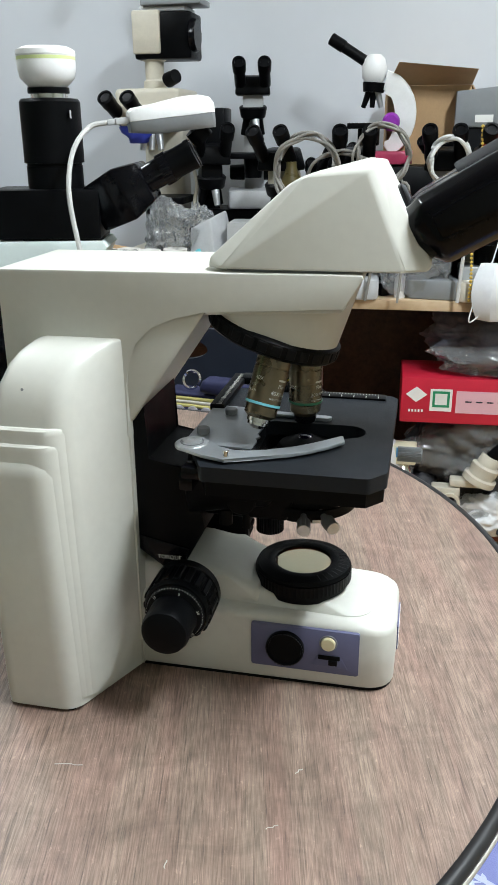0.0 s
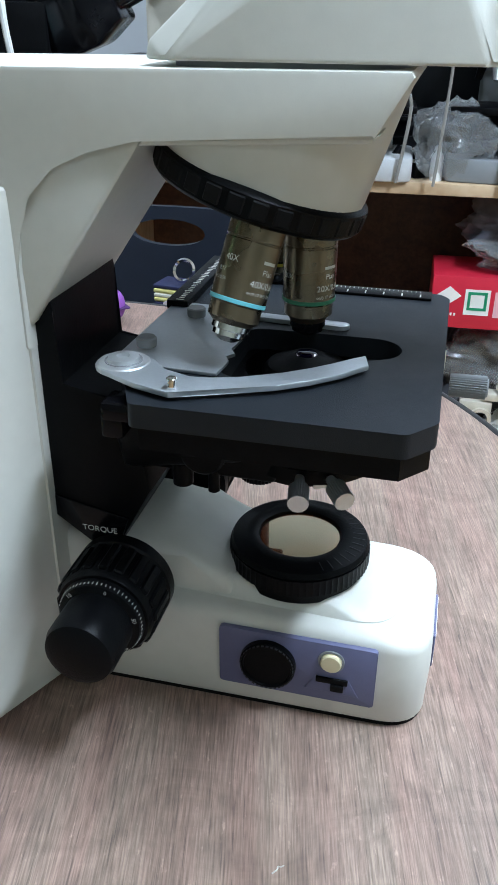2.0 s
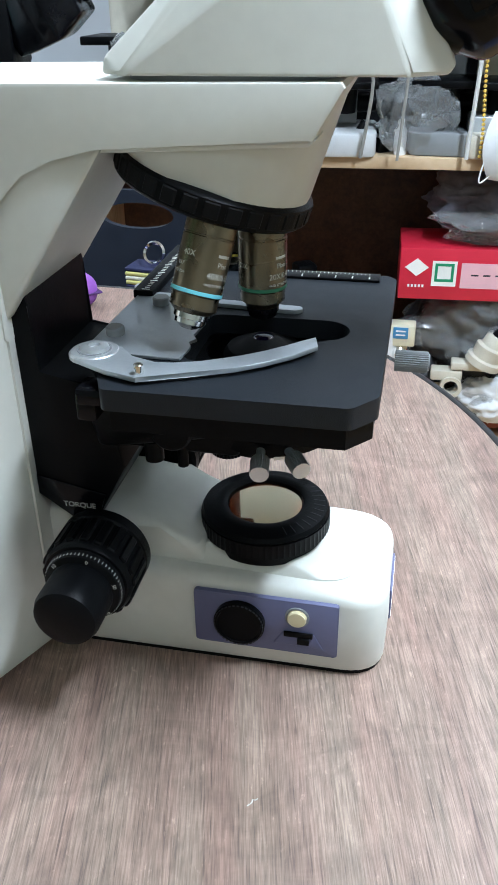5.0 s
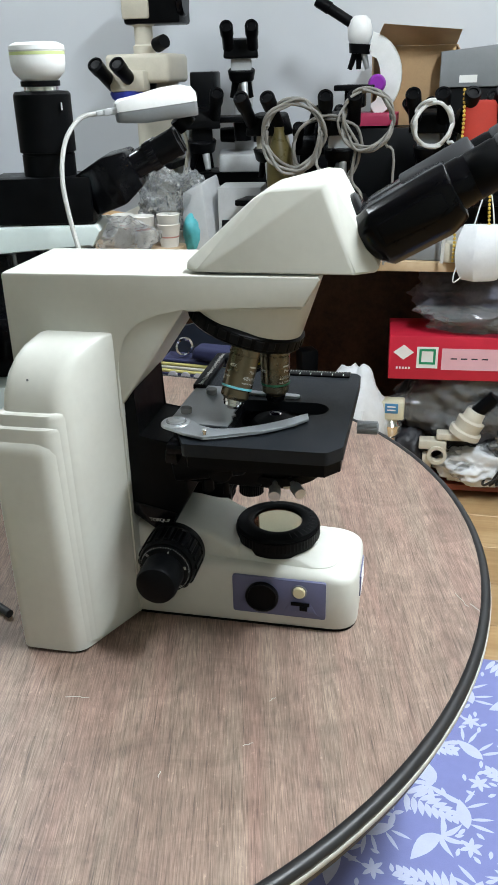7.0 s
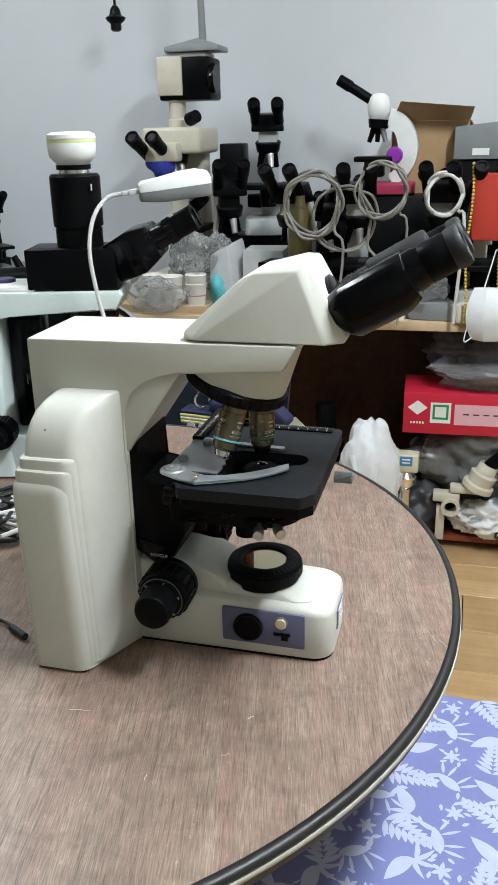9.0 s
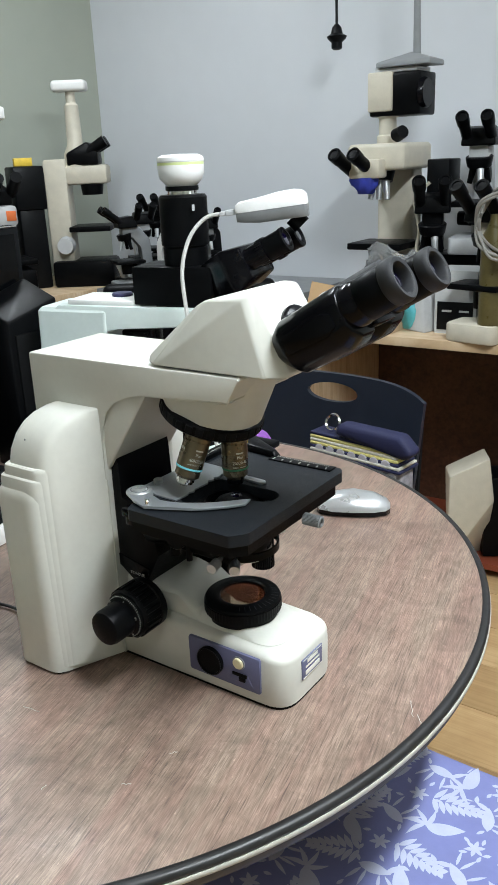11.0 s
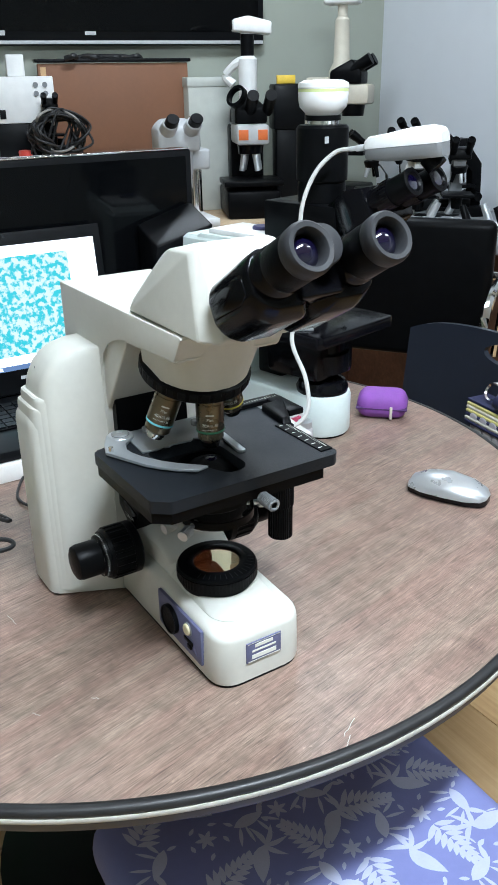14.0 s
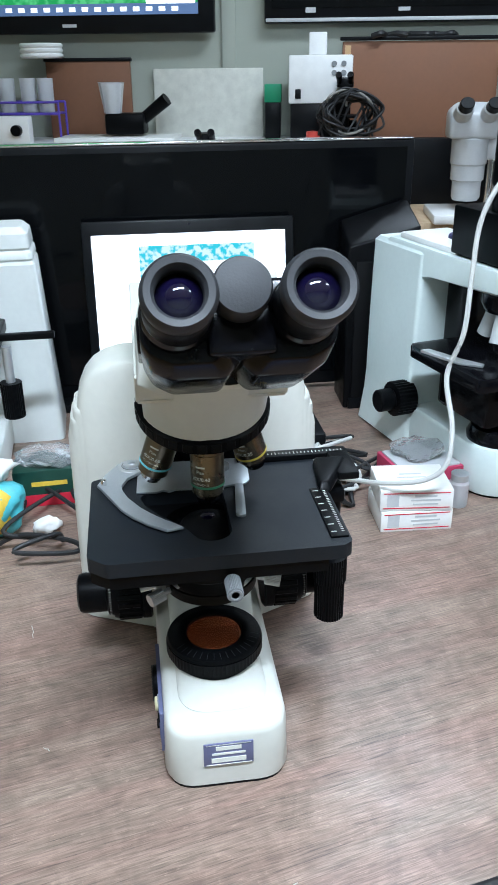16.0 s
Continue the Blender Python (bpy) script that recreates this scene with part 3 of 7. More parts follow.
# stand: column, arm and recessed web
bm = B()
arm_out = [(-0.213, 0.98), (-0.213, 1.1165), (-0.211, 1.1185), (0.0815, 1.1205), (0.083, 1.1180), (0.068, 1.0935), (-0.042, 1.0885)]
arm_out += [(-0.0655 + 0.0, 1.0845), (-0.0850, 1.0760), (-0.0990, 1.0620), (-0.1060, 1.0430), (-0.1075, 1.0250), (-0.1065, 0.98)]
prism(bm, arm_out, -0.0705, mir(-0.0705), "y", 0.0016)
arm = part("arm", bm, CREAM, scope)
part("arm_web", prism(B(), [(-0.115, 1.095), (-0.038, 1.0905), (-0.041, 1.0870), (-0.1040, 0.9950), (-0.115, 0.985)], -0.0672, mir(-0.0672), "y", 0.003), CREAM, scope)
part("arm_lower_rim", prism(B(), [(-0.036, 1.0920), (0.070, 1.0950), (0.0665, 1.0915), (-0.040, 1.0865)], -0.0690, mir(-0.0690), "y", 0.001), CREAM, scope)
bm = B()
col = [(-0.208, -0.071), (-0.1070, -0.0690), (-0.1070, mir(-0.0690)), (-0.208, mir(-0.071))]
loft(bm, [[(x, y, z) for x, y in col] for z in (0.7535, 0.9995)])
part("column", bm, CREAM, scope)

# lamp house at the back, in stepped tiers
def tier(z_list):
    rings = []
    for z, xr, xf, yh in z_list:
        p = [(xr, Y0 - yh), (xf, Y0 - yh), (-0.1085, Y0 - 0.0575), (-0.1085, Y0 + 0.0575), (xf, Y0 + yh), (xr, Y0 + yh)]
        rings.append([(x, y, z) for x, y in round_poly(p, [0.010, 0.014, 0.002, 0.002, 0.014, 0.010], 5)])
    return loft(B(), rings)


house = part("lamp_house", tier([(0.7535, -0.207, -0.143, 0.1345), (0.80, -0.208, -0.145, 0.1345), (0.968, -0.2105, -0.151, 0.1335), (0.975, -0.2098, -0.152, 0.1325), (0.980, -0.2080, -0.1525, 0.1300), (0.982, -0.2050, -0.153, 0.1270)]), CREAM, scope)
part("upper_tier", tier([(0.76, -0.2060, -0.1395, 0.1305), (0.989, -0.2070, -0.1475, 0.1298), (0.9930, -0.2062, -0.1478, 0.1290), (0.9945, -0.2045, -0.1480, 0.1272)]), CREAM, house)
part("upper_tier", tier([(0.76, -0.2020, -0.1360, 0.1268), (1.001, -0.2030, -0.1440, 0.1258), (1.0052, -0.2022, -0.1443, 0.1250), (1.0068, -0.2005, -0.1446, 0.1232)]), CREAM, house)
part("lamp_cover", tier([(0.76, -0.1975, -0.1320, 0.1225), (1.004, -0.1990, -0.1400, 0.1210), (1.022, -0.1975, -0.1395, 0.1175), (1.038, -0.1945, -0.1380, 0.1105), (1.050, -0.1905, -0.1355, 0.1010), (1.058, -0.1855, -0.1325, 0.0900), (1.063, -0.1800, -0.1295, 0.0770), (1.065, -0.174, -0.1265, 0.0630)]), CREAM, house)
part("foot_pad", prism(B(), [(-0.203, Y0 - 0.130), (-0.147, Y0 - 0.130), (-0.113, Y0 - 0.055), (-0.113, Y0 + 0.055), (-0.147, Y0 + 0.130), (-0.203, Y0 + 0.130)], TABLE, 0.7536, "z"), RUBBER, house)
part("vent_screw", lathe(B(), [(0.0012, 0), (0.0012, 0.0004), (0, 0.0004)], frame_of((-0.172, -0.1246, 1.035), (-0.172, -0.14, 1.037))[0], 10), GREYP, house)

# black slide of the focusing carriage
bm = B()
prism(bm, [(-0.1075, 1.030), (-0.1000, 1.030), (-0.0960, 1.000), (-0.0960, 0.957), (-0.058, 0.953), (-0.046, 0.896), (-0.0690, 0.853), (-0.080, 0.850), (-0.1075, 0.880)], -0.0625, mir(-0.0500), "y", 0.002)
carriage = part("focus_carriage", bm, BLACK, scope, "black focusing carriage")
part("torque_plate", prism(B(), [(-0.1065, 0.872), (-0.085, 0.856), (-0.066, 0.860), (-0.060, 0.876), (-0.1065, 0.886)], -0.0640, -0.060, "y", 0.0008), BLACKG, carriage)
bm = lettering("TORQUE", 0.0055)
bm.transform(pose(-0.079, -0.0642, 0.8660, 90, 0, 0))
part("lettering", bm, INK, carriage)

# focus knobs
for s, nm in ((-1, "near"), (1, "far")):
    KX, KZ = -0.0615, 0.8385
    def ky(d):
        return Y0 + s * d
    kn = part("coarse_knob", lathe(B(), [(0.0280, 0), (0.0305, 0.002), (0.0305, 0.0095), (0.0290, 0.011), (0.0290, 0.034), (0.0272, 0.0385), (0, 0.0385)], frame_of((KX, ky(0.0565), KZ), (KX, ky(0.2), KZ))[0], 64), BLACK, scope, "black coarse focus knob")
    bm = B()
    for k in range(20):
        a = 2 * math.pi * k / 20
        bx(bm, (0, 0, 0), (0.0060, 0.0235, 0.0030), 0.001, 1, pose(KX + 0.0290 * math.cos(a), ky(0.0565 + 0.0225), KZ + 0.0290 * math.sin(a), 0, 90 - math.degrees(a), 0))
    part("grip_rib", bm, BLACK, kn)
    fk = part("fine_knob", lathe(B(), [(0.0255, 0), (0.0240, 0.006), (0.0205, 0.0075), (0.0205, 0.030), (0.0190, 0.0345), (0.0150, 0.0365), (0, 0.0372)], frame_of((KX, ky(0.0945), KZ), (KX, ky(0.2), KZ))[0], 64), BLACK, scope, "smooth black fine focus knob")
    bm = B()
    for k in range(60):
        a = 2 * math.pi * k / 60
        ln = 0.0030 if k % 5 == 0 else 0.0018
        bx(bm, (0, 0, 0), (0.00035, ln, 0.0003), 0, 1, pose(KX + 0.0247 * math.cos(a), ky(0.0983), KZ + 0.0247 * math.sin(a), 0, 90 - math.degrees(a), 0))
    part("knob_scale", bm, INK, fk)
    if s < 0:
        for k, tx in enumerate(("0", "10", "20", "30", "40", "50")):
            a = radians(60 * k + 75)
            bm = lettering(tx, 0.0036)
            bm.transform(pose(KX + 0.0224 * math.cos(a), ky(0.1022), KZ + 0.0224 * math.sin(a), 90, 90 - math.degrees(a), 0))
            part("lettering", bm, INK, fk)

# stage
ST = 0.978
outer = [(-0.060, -0.050), (-0.0475, -0.086), (-0.034, -0.1165), (0.0965, -0.1165), (0.1095, -0.101), (0.1095, 0.086), (0.1035, 0.094), (-0.060, 0.094)]
inner = arc(0.070, -0.016, 0.0165, -50, 90, 10) + arc(0.006, -0.008, 0.0085, 90, 180, 5) + [(-0.0025, -0.050)] + arc(0.006, -0.0640, 0.0085, 180, 270, 5) + [(0.020, -0.0690), (0.040, -0.0560), (0.060, -0.0385)]
stage = part("stage_plate", plate_hole(B(), round_poly(outer, 0.003, 3), inner, ST - 0.0125, ST), STAGE, scope, "black coated mechanical stage with an oval opening")
lower = [(-0.060, -0.060), (-0.040, -0.090), (-0.030, -0.1150), (0.0945, -0.1150), (0.1072, -0.100), (0.1072, 0.074), (-0.060, 0.074)]
part("lower_plate", plate_hole(B(), lower, [(x, y) for x, y in arc(0.034, -0.020, 0.034, 0, 345, 23)], ST - 0.0245, ST - 0.0127), BLACK, stage)
part("stage_bracket", hull(B(), [(-0.060, -0.082, 0.955), (0.030, -0.082, 0.955), (0.030, 0.050, 0.955), (-0.060, 0.050, 0.955), (-0.060, -0.066, 0.912), (-0.040, -0.070, 0.920), (0.010, -0.066, 0.924), (0.010, 0.026, 0.924), (-0.060, 0.036, 0.912)], 0.003), BLACK, stage)
part("stage_end_stop", bx(bx(B(), (-0.044, -0.098, 0.967), (0.018, 0.018, 0.010), 0.002), (-0.052, -0.084, 0.955), (0.012, 0.026, 0.016), 0.002), BLACKG, stage)

# specimen holder
bm = B()
hold = [(-0.060, -0.083), (-0.0345, -0.073), (-0.0320, -0.0745), (-0.002, -0.0760), (-0.0005, -0.0610), (-0.0005, -0.057), (-0.0035, -0.052), (0.0005, -0.047), (-0.0035, -0.041), (-0.001, -0.020), (-0.0055, -0.015), (-0.001, -0.009), (-0.006, -0.004), (-0.001, 0.001), (-0.004, 0.0085), (-0.004, 0.022), (-0.012, 0.027), (-0.058, 0.030)]
prism(bm, hold, ST + 0.0004, ST + 0.0022, "z", 0.0003)
holder = part("slide_holder", bm, SATIN, scope, "flat silver slide holder")
part("holder_finger", prism(B(), round_poly([(-0.004, 0.0125), (0.050, 0.0065), (0.0545, 0.0100), (0.0530, 0.0150), (-0.004, 0.0200)], 0.002), ST + 0.0004, ST + 0.0030, "z", 0.0004), SATIN, holder)
bm = B()
lever = [(-0.063, -0.080), (-0.057, -0.092), (-0.036, -0.1035), (-0.016, -0.1105), (-0.010, -0.1065), (0.015, -0.0965), (0.032, -0.0890), (0.046, -0.0800), (0.060, -0.0670), (0.072, -0.0525), (0.069, -0.0390), (0.063, -0.0450), (0.055, -0.0535), (0.044, -0.0635), (0.032, -0.0725), (0.012, -0.0835), (-0.002, -0.0885), (-0.012, -0.0895), (-0.027, -0.0835), (-0.036, -0.0720), (-0.046, -0.0660), (-0.058, -0.0680)]
prism(bm, lever, ST + 0.0022, ST + 0.0050, "z", 0.0006)
part("spring_lever", bm, SATIN, holder, "curved silver spring lever")
bm = lathe(B(), [(0.0145, 0.0022), (0.0145, 0.0042), (0.0130, 0.0056), (0.0085, 0.0060), (0.0080, 0.0078), (0.0055, 0.0084), (0.0035, 0.0084), (0.0030, 0.0066), (0, 0.0066)], Matrix.Translation((-0.050, -0.079, ST)), 32)
part("pivot_boss", bm, STEEL, holder)
part("pivot_gap", lathe(B(), [(0.0088, 0.0057), (0.0098, 0.0059), (0.0098, 0.0063), (0.0088, 0.0063)], Matrix.Translation((-0.050, -0.079, ST)), 32, True), GREYP, holder)
part("stop_pin", cy(B(), (-0.0158, -0.1045, ST + 0.002), (-0.0158, -0.1045, ST + 0.0105), 0.0026, n=16, ch=0.0005), CHROME, holder)
for sx, sy in ((-0.049, -0.048), (-0.037, 0.006)):
    part("thumb_screw", lathe(B(), [(0.0052, 0.002), (0.0056, 0.0034), (0.0056, 0.0068), (0.0048, 0.0076), (0, 0.0076)], Matrix.Translation((sx, sy, ST)), 20), GREYP, holder, "small dark grey thumb screw")

# stage rulers
rul = part("ruler_bar", bx(bx(B(), (-0.054, 0.074, ST + 0.0030), (0.014, 0.108, 0.0060), 0.0012), (-0.026, 0.118, ST + 0.003), (0.05, 0.020, 0.008), 0.002), BLACK, scope, "raised black ruler bar")
bm = B()
for k in range(29):
    bx(bm, (-0.0525, 0.022 + 0.0036 * k, ST + 0.0062), (0.0030 if k % 5 else 0.0052, 0.0006, 0.0003))
part("ruler_marks", bm, INK, rul)
rul2 = part("ruler_block", bx(B(), (0.056, 0.0850, ST + 0.0008), (0.084, 0.0150, 0.0020), 0.0006), BLACK, scope)
bm = B()
for k in range(7):
    bx(bm, (0.020 + 0.0118 * k, 0.0815, ST + 0.0019), (0.0009, 0.0050, 0.0003))
for k in range(26):
    bx(bm, (0.018 + 0.0029 * k, 0.0890, ST + 0.0019), (0.0005, 0.0024, 0.0003))
part("ruler_marks", bm, INK, rul2)
part("cross_slide", hull(B(), [(-0.034, 0.090, ST), (0.022, 0.084, ST), (0.022, 0.096, ST), (-0.034, 0.124, ST), (-0.034, 0.092, ST + 0.009), (0.014, 0.087, ST + 0.008), (0.014, 0.095, ST + 0.008), (-0.034, 0.122, ST + 0.009)], 0.002), BLACK, scope)

# stage drive knobs, hanging on the far side
DX, DY = -0.020, 0.108
part("drive_bracket", bx(B(), (DX, 0.098, 0.961), (0.040, 0.034, 0.014), 0.003), BLACK, stage)
drive = part("stage_drive", cy(B(), (DX, DY, 0.966), (DX, DY, 0.880), 0.0080, ch=0.001), BLACK, scope, "black coaxial stage drive knobs")
knb = B()
knurl(knb, (DX, DY, 0.886), (DX, DY, 0.858), 0.0165, 36, 0.0008)
part("drive_knob", knb, BLACK, drive)
knb = B()
knurl(knb, (DX, DY, 0.857), (DX, DY, 0.815), 0.0150, 32, 0.0008)
part("drive_knob", knb, BLACK, drive)
bm = B()
cy(bm, (0.060, -0.005, 0.957), (0.106, -0.005, 0.957), 0.0035, n=16)
knurl(bm, (0.114, -0.005, 0.957), (0.134, -0.005, 0.957), 0.0066, 30, 0.0006)
lathe(bm, [(0.0055, 0), (0.0050, 0.001), (0.0035, 0.001), (0.003, 0.0), (0, 0)], frame_of((0.134, -0.005, 0.957), (0.2, -0.005, 0.957))[0], 20)
part("clamp_screw", bm, GREYP, scope, "knurled dull metal clamp screw")

# condenser
CX, CYY = 0.034, -0.016
con = part("condenser", lathe(B(), [(0.0, 0.9715), (0.009, 0.9715), (0.014, 0.9685), (0.022, 0.9660), (0.025, 0.962), (0.025, 0.950), (0.038, 0.949), (0.040, 0.945), (0.040, 0.928), (0.036, 0.925), (0.036, 0.916), (0.031, 0.914), (0.031, 0.903), (0.026, 0.901), (0, 0.901)], Matrix.Translation((CX, CYY, 0)), 48), RUBBER, scope, "black substage condenser")
part("top_lens", lathe(B(), [(0.0065, 0.9717), (0.0050, 0.9727), (0, 0.9731)], Matrix.Translation((CX, CYY, 0)), 24), LENS, con, "small dark condenser top lens")
bm = B()
lathe(bm, [(0.0385, 0.9105), (0.0405, 0.9105), (0.0405, 0.9190), (0.0385, 0.9190)], Matrix.Translation((CX + 0.006, CYY, 0)), 48, True)
part("diaphragm_ring", bm, BLACK, con)
bm = B()
for a0 in (-70, -35, 5):
    prism(bm, arc(CX, CYY, 0.0372, a0, a0 + 24, 6) + arc(CX, CYY, 0.0362, a0 + 24, a0, 6), 0.905, 0.9125, "z")
part("bright_sector", bm, STEEL, con, "bright metal condenser band")
for ang, ln in ((-59, 0.0), (-82, 0.0), (72, 0.0)):
    a = radians(ang)
    d = Vector((math.cos(a), math.sin(a), -0.12))
    p = Vector((CX, CYY, 0.919))
    bm = B()
    cy(bm, p + d * 0.034, p + d * 0.052, 0.0028, n=14)
    knurl(bm, p + d * 0.050, p + d * 0.0635, 0.0058, 26, 0.0005)
    part("centring_screw", bm, STEEL, con, "knurled steel centring screw")
part("condenser_carrier", hull(B(), [(-0.060, -0.055, 0.945), (-0.060, 0.030, 0.945), (0.036, -0.058, 0.945), (0.036, 0.028, 0.945), (-0.060, -0.048, 0.904), (-0.060, 0.020, 0.904), (0.024, -0.050, 0.904), (0.024, 0.018, 0.904)], 0.003), BLACK, scope)
bm = B()
cy(bm, (-0.012, -0.072, 0.930), (-0.012, -0.040, 0.930), 0.013, n=28, ch=0.0015)
cy(bm, (-0.030, -0.050, 0.912), (-0.030, -0.050, 0.898), 0.006, n=16)
cy(bm, (-0.012, -0.048, 0.914), (-0.012, -0.048, 0.894), 0.0035, n=12)
part("condenser_knob", bm, BLACK, scope)

# nosepiece, tilted to the back
AL = radians(18)
axis = Vector((-math.sin(AL), 0, -math.cos(AL)))
rad = Vector((math.cos(AL), 0, -math.sin(AL)))
LIFT = 0.008
S0 = Vector((0.0335, -0.015, 1.0400 + LIFT))
C0 = S0 - (0.033 - LIFT * math.sin(AL)) * rad
bm = B()
top_ring = [(x, y, 1.1170) for x, y in round_poly([(-0.050, Y0 - 0.056), (0.081, Y0 - 0.056), (0.081, Y0 + 0.056), (-0.050, Y0 + 0.056)], 0.046, 9)]
nrm = len(top_ring)


def tilted(r, d, k0=0):
    out = []
    c = C0 - axis * d
    for p in top_ring:
        a = math.atan2(p[1] - Y0, p[0] - 0.012)
        out.append(c + rad * (r * math.cos(a)) + Vector((0, 1, 0)) * (r * math.sin(a)))
    return out


def mixring(a, b, t):
    return [tuple(Vector(p) * (1 - t) + Vector(q) * t for p, q in [(p, q)])[0] for p, q in zip(a, b)]


low = tilted(0.0540, 0.0128)
bowl = [mixring(top_ring, low, t) for t in (0, 0.25, 0.5, 0.75, 0.94, 1.0)]
bowl.append(tilted(0.0525, 0.0118))
loft(bm, bowl)
part("nosepiece_housing", bm, CREAM, scope)
mt, _ = frame_of(C0 - axis * 0.014, C0)
turret = part("turret", lathe(B(), [(0.040, -0.002), (0.0540, 0.0), (0.0565, 0.002), (0.0565, 0.0125), (0.0545, 0.0145), (0.0470, 0.0160), (0.036, 0.0180), (0, 0.0205)], mt, 64), BLACK, scope, "black revolving nosepiece")
bm = B()
for k in range(30):
    a = 2 * math.pi * k / 30
    bx(bm, (0, 0, 0), (0.0016, 0.0085, 0.0088), 0.0007, 1, mt @ pose(0.0563 * math.cos(a), 0.0563 * math.sin(a), 0.0072, 0, 0, math.degrees(a)))
part("grip_ribs", bm, RUBBER, turret)


def objective(k, mag, lines, ringmat, tail):
    """A screwed-in objective at the turret's k-th seat; tail is the outline from the shoulder to the front lens."""
    turn = Matrix.Translation(C0) @ Matrix.Rotation(radians(72 * k), 4, axis) @ Matrix.Translation(-C0)
    top, tip = turn @ S0, turn @ (S0 - Vector((0, 0, 0.06)))
    m, _ = frame_of(top, tip)
    tail = tuple(v + LIFT for v in tail[:4]) + tail[4:]
    cut = tail[3]
    body = part("objective", lathe(B(), [(0.0125, -0.008), (0.0125, 0.0), (0.0142, 0.0006), (0.0142, 0.0135), (0.0138, 0.0140), (0.0138, 0.0146), (0.0143, 0.0150), (0.0143, tail[0]), (0.0133, tail[0] + 0.001), (0.0133, tail[1]), (0.0105, tail[1] + 0.0025), (0.0100, tail[2])], m, 48), BRONZE, scope, "bronze-grey objective marked " + mag)
    part("colour_ring", lathe(B(), [(0.01435, tail[0] - 0.0022), (0.01455, tail[0] - 0.0020), (0.01455, tail[0] - 0.0002), (0.01435, tail[0])], m, 48, True), ringmat, body)
    part("front_cell", lathe(B(), [(0.0098, tail[2] - 0.0005), (0.0098, tail[2] + 0.003), (0.0088, tail[2] + 0.0034), (0.0086, tail[2] + 0.006), (0.0060, cut - 0.0015), (0.0038, cut), (0, cut)], m, 32), tail[4], body, tail[5])
    # facing: the printed side is turned to the near side
    inv = m.to_3x3().inverted()
    f = inv @ Vector((0.86, -0.50, 0))
    ang = math.atan2(f.y, f.x)
    for txt, size, hz, da in lines:
        bm2 = strip(B(), size * 3.2, size * 0.62) if txt == "-" else lettering(txt, size)
        for v in bm2.verts:
            v.co.y = -v.co.y
        on_barrel(bm2, 0.01440, m, hz + LIFT, ang + da)
        part("lettering", bm2, INK, body)


objective(0, "20X", (("-", 0.0026, 0.0165, 0.0), ("Plan", 0.0042, 0.0212, 0.0), ("20X/0.40", 0.0046, 0.0275, 0.0), ("\u221e/0.17 WD 1.3", 0.0024, 0.0323, 0.05), ("20X", 0.004, 0.0215, 1.75)), GREEN, (0.0365, 0.0440, 0.0480, 0.0565, BLACKG, "black front cell"))
objective(1, "40X", (("-", 0.0026, 0.0150, 0.0), ("Plan", 0.0042, 0.0200, 0.0), ("40X/0.65", 0.0046, 0.0262, 0.0), ("\u221e/0.17 WD 0.56", 0.0024, 0.0310, 0.05), ("40X", 0.0045, 0.0165, 1.45), ("0.17", 0.003, 0.0225, 1.75), ("WD 0.56", 0.0024, 0.027, 1.8)), CYAN, (0.0375, 0.0455, 0.0485, 0.0575, CHROME, "bright chrome front cell"))
objective(-1, "10X", (("-", 0.0026, 0.0150, 0.0), ("Plan", 0.0042, 0.0195, 0.0), ("10X/0.25", 0.0046, 0.0250, 0.0)), YELLOWR, (0.0330, 0.0380, 0.0420, 0.0480, BLACKG, "black front cell"))

# head
part("head_ring", prism(B(), round_poly([(-0.030, Y0 - 0.052), (0.080, Y0 - 0.052), (0.080, Y0 + 0.052), (-0.030, Y0 + 0.052)], 0.03, 6), 1.1190, 1.1226, "z"), GREYP, scope)
hp = []
for s in (-1, 1):
    hp += [(-0.038, Y0 + s * 0.048, 1.1225), (-0.026, Y0 + s * 0.0565, 1.1225), (0.112, Y0 + s * 0.0565, 1.1225), (0.1290, Y0 + s * 0.044, 1.1225), (0.132, Y0 + s * 0.042, 1.127),
           (-0.037, Y0 + s * 0.047, 1.130), (0.081, Y0 + s * 0.0465, 1.1930), (0.091, Y0 + s * 0.040, 1.1990), (0.078, Y0 + s * 0.037, 1.2005), (0.034, Y0 + s * 0.041, 1.1895), (0.023, Y0 + s * 0.041, 1.1835)]
part("head", hull(B(), hp, 0.0065, 4), CREAM, scope, "cream trapezoid head of the microscope")

# binocular tubes
E30 = radians(30)
ed = Vector((math.cos(E30), 0, math.sin(E30)))
eu = Vector((-math.sin(E30), 0, math.cos(E30)))
YE = -0.006


def ept(y, s, u):
    return Vector((0.2385, y, 1.2200)) + ed * s + eu * u


